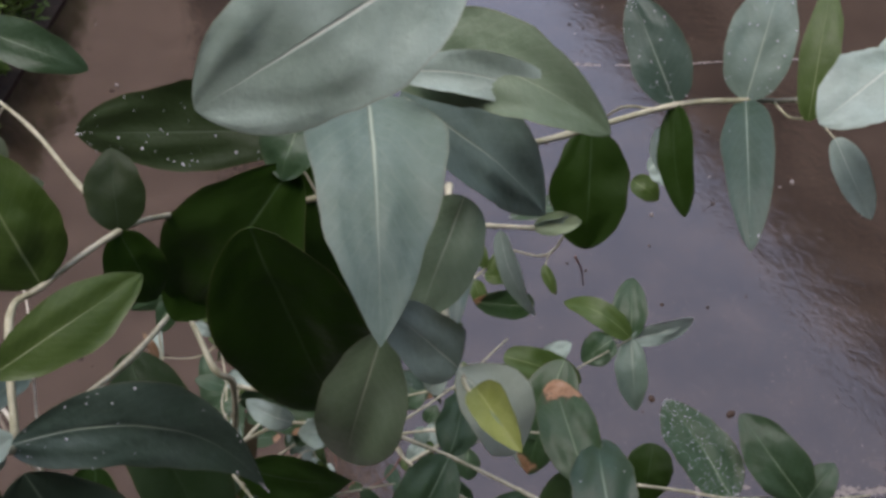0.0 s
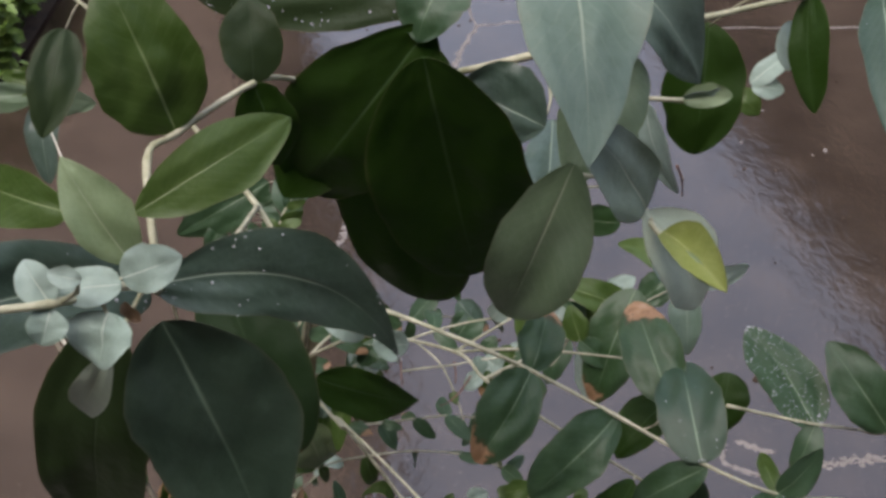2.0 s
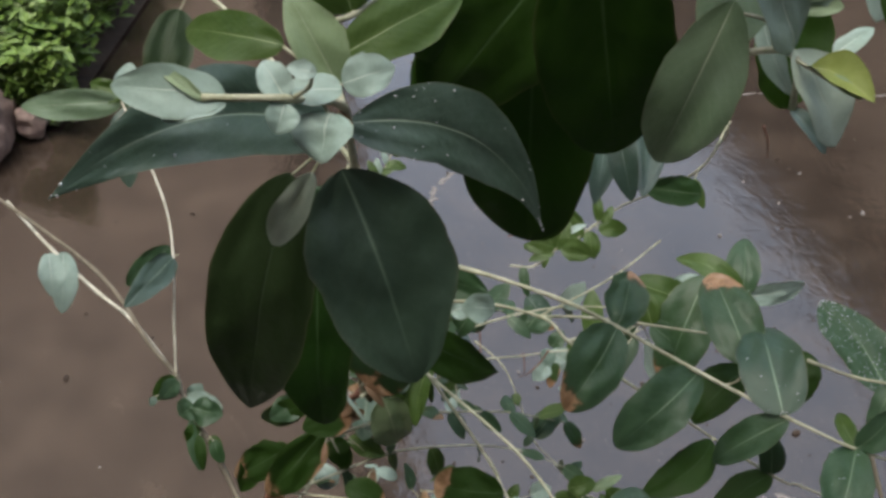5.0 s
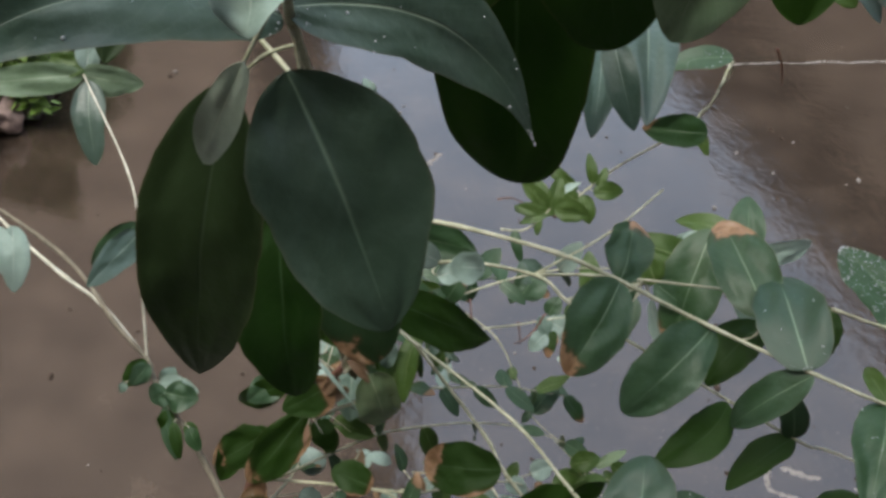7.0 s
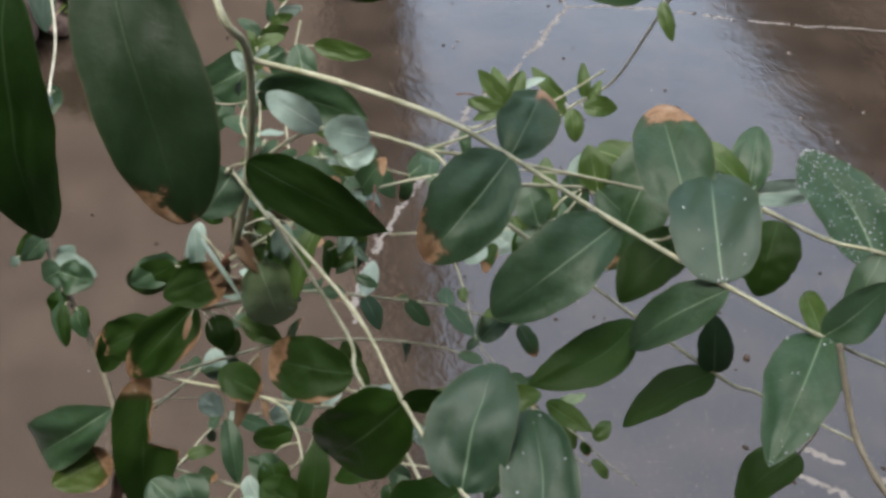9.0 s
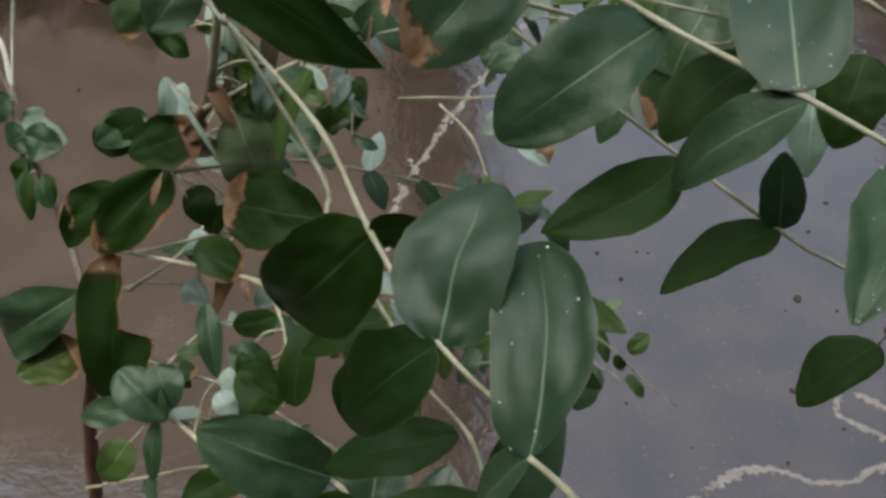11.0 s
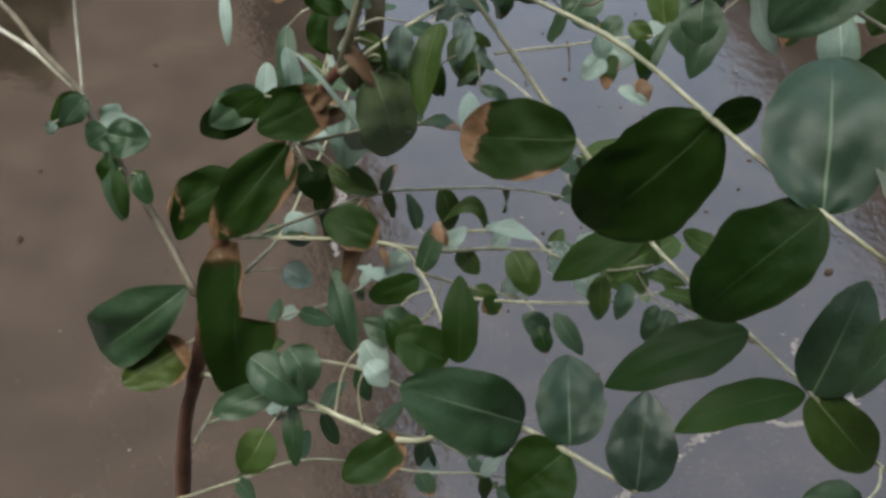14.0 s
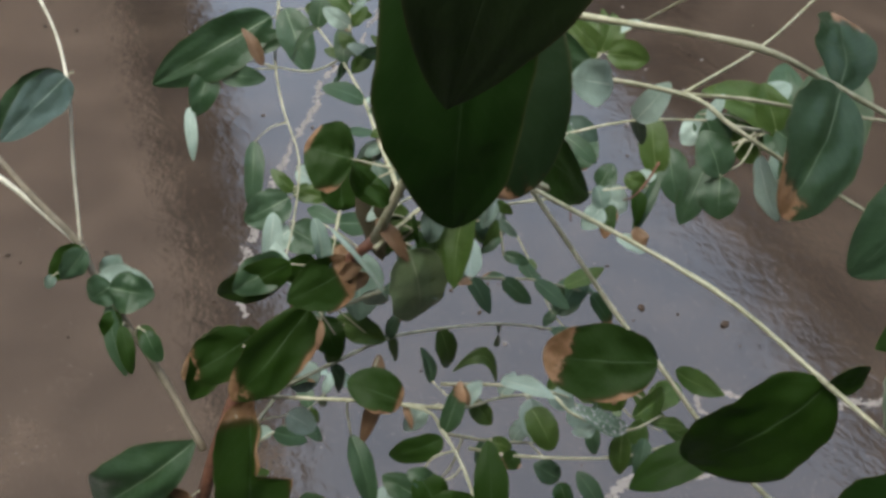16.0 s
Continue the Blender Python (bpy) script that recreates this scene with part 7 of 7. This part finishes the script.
leaf(whip, (0.0102, 0.5979, 0.9562), (0.0134, 0.5878, 0.9512), 0.0072, (-0.35, -0.50, 0.79), "fresh")
leaf(whip, (0.0080, 0.5973, 0.9555), (0.0121, 0.5954, 0.9448), 0.0055, (0.09, -0.97, 0.20), "scorched", scorch=0.3)
leaf(whip, (0.0269, 0.5682, 0.9375), (0.0195, 0.5624, 0.9296), 0.0074, (-0.37, -0.55, 0.75), "mature")
lowshoot = stem("twig", [(-0.0600, 0.4538, 0.9944), (-0.0309, 0.4387, 1.0110), (-0.0108, 0.4251, 1.0208), (-0.0011, 0.4078, 1.0248), (0.0222, 0.3987, 1.0247), (0.0501, 0.4247, 1.0045)], 0.0009, 0.0006)
lowspray = stem("twig", [(-0.0474, 0.4186, 0.9855), (-0.0254, 0.4087, 0.9921), (0.0200, 0.3996, 1.0024), (0.0519, 0.4086, 1.0013)], 0.0009, 0.0006)
leaf(lowshoot, (-0.0316, 0.4400, 1.0125), (-0.0083, 0.4197, 1.0224), 0.0096, (-0.42, -0.04, 0.90), "young", wob=0.12, bow=0.1)
leaf(lowshoot, (-0.0188, 0.4224, 1.0124), (-0.0076, 0.4073, 0.9986), 0.0159, (0.13, -0.61, 0.78), "fresh", tip_shape=0.55)
leaf(lowshoot, (0.0209, 0.3953, 1.0283), (-0.0044, 0.4002, 1.0387), 0.0101, (0.10, -0.78, 0.62), "pale", drops=150, bow=0.12)
leaf(lowshoot, (0.0062, 0.3968, 1.0283), (-0.0044, 0.3963, 1.0264), 0.0069, (-0.07, -0.78, 0.62), "young", wob=0.1)
leaf(lowshoot, (0.0228, 0.4024, 1.0183), (0.0226, 0.3915, 0.9994), 0.0110, (-0.38, -0.80, 0.47), "fresh", tip_shape=0.8)
leaf(lowshoot, (0.0356, 0.4051, 1.0107), (0.0302, 0.3912, 1.0000), 0.0094, (0.14, -0.64, 0.76), "mature", bow=0.15)
leaf(lowshoot, (0.0358, 0.4248, 1.0029), (0.0581, 0.4464, 1.0000), 0.0135, (0.57, -0.49, 0.66), "fresh")
leaf(lowshoot, (0.0501, 0.4415, 0.9932), (0.0683, 0.4548, 0.9955), 0.0151, (0.14, -0.35, 0.93), "fresh", tip_shape=0.5)
leaf(lowshoot, (0.0475, 0.4289, 0.9936), (0.0747, 0.4391, 0.9780), 0.0078, (0.56, -0.38, 0.73), "fresh", tip_shape=0.9)
leaf(lowshoot, (0.0681, 0.4506, 0.9626), (0.0993, 0.4516, 0.9416), 0.0105, (0.38, -0.75, 0.54), "fresh", bow=0.15, tip_shape=0.8)
leaf(lowshoot, (0.0765, 0.4789, 0.9794), (0.1076, 0.4728, 0.9654), 0.0143, (0.23, -0.59, 0.77), "fresh", bow=-0.12, tip_shape=0.85)
leaf(lowshoot, (0.0408, 0.4204, 1.0034), (0.0286, 0.4086, 1.0051), 0.0115, (0.52, -0.44, 0.73), "fresh")
leaf(lowshoot, (0.0542, 0.4169, 0.9847), (0.0485, 0.4052, 0.9714), 0.0096, (-0.00, -0.75, 0.66), "mature")
leaf(lowshoot, (0.0206, 0.4280, 1.0202), (0.0237, 0.4231, 1.0149), 0.0068, (0.34, -0.59, 0.74), "dry", fold=0.3)
leaf(lowspray, (0.0008, 0.3900, 1.0043), (0.0146, 0.3765, 0.9901), 0.0098, (-0.03, -0.74, 0.67), "mature", tip_shape=0.85)
leaf(lowspray, (-0.0058, 0.3929, 0.9914), (-0.0012, 0.3844, 0.9821), 0.0111, (0.28, -0.64, 0.72), "scorched", scorch=0.1)
leaf(lowspray, (0.0519, 0.4086, 1.0013), (0.0808, 0.4151, 0.9892), 0.0069, (0.43, -0.44, 0.79), "fresh", tip_shape=0.9)
leaf(lowspray, (-0.0240, 0.4092, 0.9929), (-0.0322, 0.4055, 0.9874), 0.0102, (-0.13, -0.71, 0.69), "charred", scorch=0.2)
farsprig = stem("twig", [(0.0493, 0.5773, 0.8932), (0.0704, 0.5681, 0.8728), (0.0877, 0.5581, 0.8521), (0.1034, 0.5539, 0.8423), (0.1186, 0.5531, 0.8346)], 0.0008, 0.0005)
fartwig = stem("twig", [(0.0704, 0.5681, 0.8728), (0.0918, 0.5671, 0.8611), (0.1095, 0.5634, 0.8514), (0.1305, 0.5598, 0.8326), (0.1584, 0.5580, 0.8116)], 0.0008, 0.0004)
leaf(farsprig, (0.1200, 0.5642, 0.8507), (0.1305, 0.5770, 0.8583), 0.0125, (0.19, -0.61, 0.77), "fresh", tip_shape=0.5)
leaf(farsprig, (0.1001, 0.5539, 0.8428), (0.0895, 0.5338, 0.8186), 0.0193, (-0.19, -0.71, 0.67), "mature")
leaf(farsprig, (0.0917, 0.5729, 0.8643), (0.1070, 0.5588, 0.8425), 0.0105, (0.33, -0.67, 0.66), "fresh", fold=0.4)
leaf(farsprig, (0.0844, 0.5741, 0.8667), (0.1107, 0.5879, 0.8730), 0.0096, (0.02, -0.45, 0.89), "tender")
leaf(farsprig, (0.0703, 0.5640, 0.8581), (0.0520, 0.5702, 0.8632), 0.0161, (-0.02, -0.66, 0.75), "fresh")
leaf(farsprig, (0.0843, 0.5621, 0.8540), (0.0651, 0.5706, 0.8616), 0.0145, (0.01, -0.66, 0.75), "fresh")
leaf(farsprig, (0.1199, 0.5536, 0.8394), (0.1341, 0.5481, 0.8269), 0.0096, (0.41, -0.57, 0.71), "fresh")
leaf(farsprig, (0.1107, 0.5614, 0.8491), (0.1180, 0.5574, 0.8394), 0.0080, (0.18, -0.86, 0.48), "charred", scorch=0.2)
leaf(farsprig, (0.0584, 0.5801, 0.8772), (0.0747, 0.5919, 0.8828), 0.0105, (0.24, -0.67, 0.71), "mature")
leaf(farsprig, (0.0755, 0.5683, 0.8619), (0.0706, 0.5772, 0.8678), 0.0072, (-0.04, -0.56, 0.82), "charred", scorch=0.3)
leaf(farsprig, (0.0688, 0.5615, 0.8557), (0.0670, 0.5570, 0.8468), 0.0056, (-0.17, -0.87, 0.47), "mature")
leaf(farsprig, (0.0864, 0.5564, 0.8475), (0.0794, 0.5621, 0.8503), 0.0064, (0.04, -0.40, 0.92), "tender")
stem("tendril", [(0.0176, 0.4362, 1.1554), (0.0121, 0.4307, 1.1485), (0.0053, 0.4230, 1.1470), (0.0000, 0.4180, 1.1489)], 0.0006, 0.0003)
stem("tendril", [(-0.0063, 0.6390, 1.0913), (0.0043, 0.6400, 1.0920), (0.0154, 0.6413, 1.0852), (0.0246, 0.6391, 1.0738)], 0.0006, 0.0003)
stem("tendril", [(-0.0252, 0.4550, 1.1486), (-0.0242, 0.4452, 1.1441), (-0.0231, 0.4374, 1.1422)], 0.0006, 0.0003)
stem("tendril", [(0.1021, 0.3972, 1.3436), (0.1057, 0.3972, 1.3357), (0.1072, 0.3964, 1.3269)], 0.0006, 0.0003)
stem("branch", [(0.1625, 0.3040, 1.2218), (0.1665, 0.2950, 1.2110), (0.1715, 0.2851, 1.1993), (0.1767, 0.2699, 1.1965), (0.1877, 0.2537, 1.1919)], 0.0010, 0.0012)
leaf(crown, (-0.0655, 0.1683, 1.4710), (-0.0616, 0.1661, 1.4681), 0.0031, (-0.15, -0.88, 0.46), "dry", wob=0.15, fold=0.4)
leaf(rightstem, (0.1426, 0.4508, 1.3547), (0.1642, 0.4621, 1.3675), 0.0114, (-0.17, -0.58, 0.80), "young")
leaf(rightstem, (0.1432, 0.4504, 1.3543), (0.1590, 0.4487, 1.3523), 0.0108, (0.02, -0.70, 0.72), "young")
leaf(rightstem, (0.1346, 0.4483, 1.3510), (0.1481, 0.4419, 1.3433), 0.0123, (0.04, -0.73, 0.68), "fresh")
midspray = stem("twig", [(-0.0296, 0.5242, 1.0596), (-0.0133, 0.5273, 1.0607), (0.0098, 0.5312, 1.0617), (0.0302, 0.5356, 1.0637), (0.0547, 0.5393, 1.0644)], 0.0008, 0.0005)
leaf(midspray, (0.0280, 0.5288, 1.0568), (0.0171, 0.5195, 1.0484), 0.0127, (0.04, -0.69, 0.72), "young")
leaf(midspray, (0.0366, 0.5179, 1.0442), (0.0535, 0.5138, 1.0376), 0.0088, (0.15, -0.61, 0.78), "young")
leaf(midspray, (0.0339, 0.5303, 1.0576), (0.0300, 0.5170, 1.0441), 0.0099, (-0.29, -0.64, 0.71), "charred", scorch=0.3)
leaf(midspray, (0.0477, 0.5375, 1.0633), (0.0477, 0.5234, 1.0485), 0.0110, (0.39, -0.67, 0.63), "deep")
leaf(midspray, (0.0472, 0.5226, 1.0477), (0.0523, 0.5144, 1.0384), 0.0094, (0.19, -0.68, 0.70), "dry", wob=0.1)
leaf(midspray, (0.0408, 0.5411, 1.0681), (0.0547, 0.5393, 1.0644), 0.0110, (0.08, -0.75, 0.65), "fresh")
leaf(midspray, (0.0246, 0.5366, 1.0654), (0.0281, 0.5274, 1.0554), 0.0121, (0.26, -0.67, 0.70), "pale")
stem("tendril", [(0.0086, 0.5326, 1.0634), (0.0101, 0.5275, 1.0577), (0.0103, 0.5218, 1.0517)], 0.0006, 0.0004)
starspray = stem("twig", [(-0.0042, 0.5921, 1.0979), (0.0133, 0.5909, 1.0994), (0.0289, 0.5983, 1.1104), (0.0335, 0.6043, 1.1181)], 0.0008, 0.0005)
leaf(starspray, (0.0295, 0.5993, 1.1117), (0.0366, 0.6142, 1.1300), 0.0102, (0.07, -0.79, 0.61), "fresh", tip_shape=0.85)
leaf(starspray, (0.0257, 0.5990, 1.1106), (0.0046, 0.6024, 1.1112), 0.0096, (-0.12, -0.81, 0.58), "fresh", tip_shape=0.85)
leaf(starspray, (0.0283, 0.5967, 1.1085), (0.0094, 0.5941, 1.1024), 0.0090, (-0.20, -0.50, 0.84), "fresh", tip_shape=0.85)
leaf(starspray, (0.0301, 0.5999, 1.1125), (0.0181, 0.6163, 1.1293), 0.0109, (0.06, -0.69, 0.72), "fresh", tip_shape=0.85)
leaf(starspray, (0.0356, 0.6059, 1.1202), (0.0520, 0.6103, 1.1279), 0.0058, (-0.23, -0.56, 0.80), "young", tip_shape=0.85)
leaf(starspray, (0.0100, 0.5760, 1.0817), (0.0289, 0.5622, 1.0689), 0.0186, (-0.25, -0.82, 0.52), "blue", drops=12)
leaf(starspray, (0.0866, 0.5638, 1.1108), (0.1461, 0.5617, 1.0874), 0.0246, (0.28, -0.60, 0.75), "fresh", tip_shape=0.6)


# ---- low sprays behind and below, of small leaves in pairs ----
def small_spray(start, heading, length, size, seed, kind_mix):
    rng = random.Random(seed)
    p, d = Vector(start), Vector(heading).normalized()
    points = [p.copy()]
    count = max(3, int(length / 0.035))
    for _ in range(count):
        d = (d + Vector((rng.uniform(-0.25, 0.25), rng.uniform(-0.25, 0.25), rng.uniform(-0.30, 0.16)))).normalized()
        p = p + d * length / count
        points.append(p.copy())
    twig = stem("twig", [tuple(q) for q in points], 0.0011, 0.0005)
    for i, q in enumerate(points[1:]):
        d = (points[i + 1] - points[i]).normalized()
        across = d.orthogonal().normalized()
        across = Matrix.Rotation(rng.uniform(0, 3.14), 3, d) @ across
        for s in (1, -1):
            if rng.random() < 0.12:
                continue
            way = (across * s + d * rng.uniform(0.2, 0.7) + Vector((0, 0, rng.uniform(-0.6, 0.1)))).normalized()
            ln = size * rng.uniform(0.6, 1.15)
            nrm = Vector((rng.uniform(-0.5, 0.5), rng.uniform(-0.8, 0.2), 1))
            leaf(twig, tuple(q), tuple(q + way * ln), ln * rng.uniform(0.42, 0.6), tuple(nrm), rng.choice(kind_mix), bow=rng.uniform(-0.05, 0.15), wob=0.05, scorch=0.2, nu=8, nv=2)


MIX = ("mature", "mature", "young", "fresh", "mature", "scorched")
for k, (sx, sy, sz, hx, hy, hz, ln) in enumerate([
        (-0.15, 0.44, 1.00, 0.8, 0.5, -0.1, 0.24), (-0.17, 0.43, 0.93, 0.9, 0.1, -0.3, 0.22), (-0.12, 0.44, 1.06, 0.9, 0.6, 0.0, 0.26),
        (-0.19, 0.43, 0.86, 0.7, 0.5, -0.2, 0.26), (-0.22, 0.43, 0.78, 0.8, 0.2, 0.1, 0.24), (-0.10, 0.44, 1.10, 0.5, 0.8, 0.1, 0.20),
        (-0.08, 0.44, 1.16, 0.2, 0.9, -0.2, 0.22), (-0.09, 0.44, 1.13, -0.1, 0.9, -0.1, 0.16), (-0.20, 0.43, 0.84, 0.6, 0.9, 0.1, 0.30), (-0.16, 0.44, 0.97, 0.5, 0.9, 0.0, 0.24)]):
    small_spray((sx, sy, sz), (hx, hy, hz), ln, 0.026, 100 + k, MIX)


# ---- the bed at the edge of the yard ----
def bed():
    rng = random.Random(5)
    bm = bmesh.new()
    bmesh.ops.create_grid(bm, x_segments=24, y_segments=24, size=1.0)
    for v in bm.verts:
        v.co = Vector((-2.44 + v.co.x * 1.2, 3.85 + v.co.y * 1.35, 0.01 + 0.05 * max(0.0, 1 - max(abs(v.co.x), abs(v.co.y)) ** 4) * (1 + noise.noise(v.co * 4))))
    tagged(new("soil_bed", mesh_of("soil_bed", bm, SOIL)), "dark soil bed at the edge of the concrete", "soil", kind="structure")
    me_bm = bmesh.new()
    verts, faces = [], []
    for _ in range(30000):
        y = 2.45 + 2.6 * rng.random() ** 1.6
        x = -1.20 - 0.10 * (y - 2.4) - 2.3 * rng.random() ** 1.4 + 0.10 * noise.noise(Vector((y * 4, 3, 0)))
        h = 0.26 + 0.16 * noise.noise(Vector((x * 3, y * 3, 0)))
        z = 0.03 + h * rng.random() ** 0.5
        c, a, b = Vector((x + rng.uniform(-0.04, 0.04), y, z)), rng.uniform(0, 6.28), rng.uniform(-0.7, 0.7)
        s = rng.uniform(0.014, 0.030)
        d = Vector((math.cos(a), math.sin(a), b)).normalized()
        e = d.cross(Vector((rng.uniform(-0.4, 0.4), rng.uniform(-0.4, 0.4), 1))).normalized()
        k = len(verts)
        verts += [c - d * s, c + e * s * 0.55 + Vector((0, 0, s * 0.2)), c + d * s, c - e * s * 0.55 + Vector((0, 0, s * 0.2)), c]
        faces += [(k, k + 1, k + 4), (k + 1, k + 2, k + 4), (k + 2, k + 3, k + 4), (k + 3, k, k + 4)]
    me_bm.free()
    me = bpy.data.meshes.new("ground_cover")
    me.from_pydata(verts, [], faces)
    me.materials.append(HEDGE)
    tagged(new("ground_cover", me), "low leafy green plants in the soil bed", "plants", kind="stuff")
    for k, (x, y, sx, sy, sz) in enumerate([(-1.38, 2.34, 0.07, 0.12, 0.09), (-1.30, 2.46, 0.04, 0.05, 0.05), (-1.55, 2.20, 0.09, 0.09, 0.08), (-1.55, 2.62, 0.07, 0.10, 0.07), (-1.85, 2.2, 0.13, 0.1, 0.1)]):
        sb = bmesh.new()
        bmesh.ops.create_icosphere(sb, subdivisions=4, radius=1)
        for v in sb.verts:
            q = v.co * (1 + 0.45 * noise.noise(v.co * 1.3 + Vector((k * 7, 0, 0))) + 0.16 * noise.noise(v.co * 3.5) + 0.07 * noise.noise(v.co * 9))
            v.co = Vector((q.x * sx, q.y * sy, q.z * sz))
        low = min(v.co.z for v in sb.verts)
        ob = new("stone", mesh_of("stone", sb, STONE))
        ob.location = (x, y, -low - 0.01)
        tagged(ob, "rough pinkish stone edging the soil bed", "stone", group="stones edging the bed")


bed()
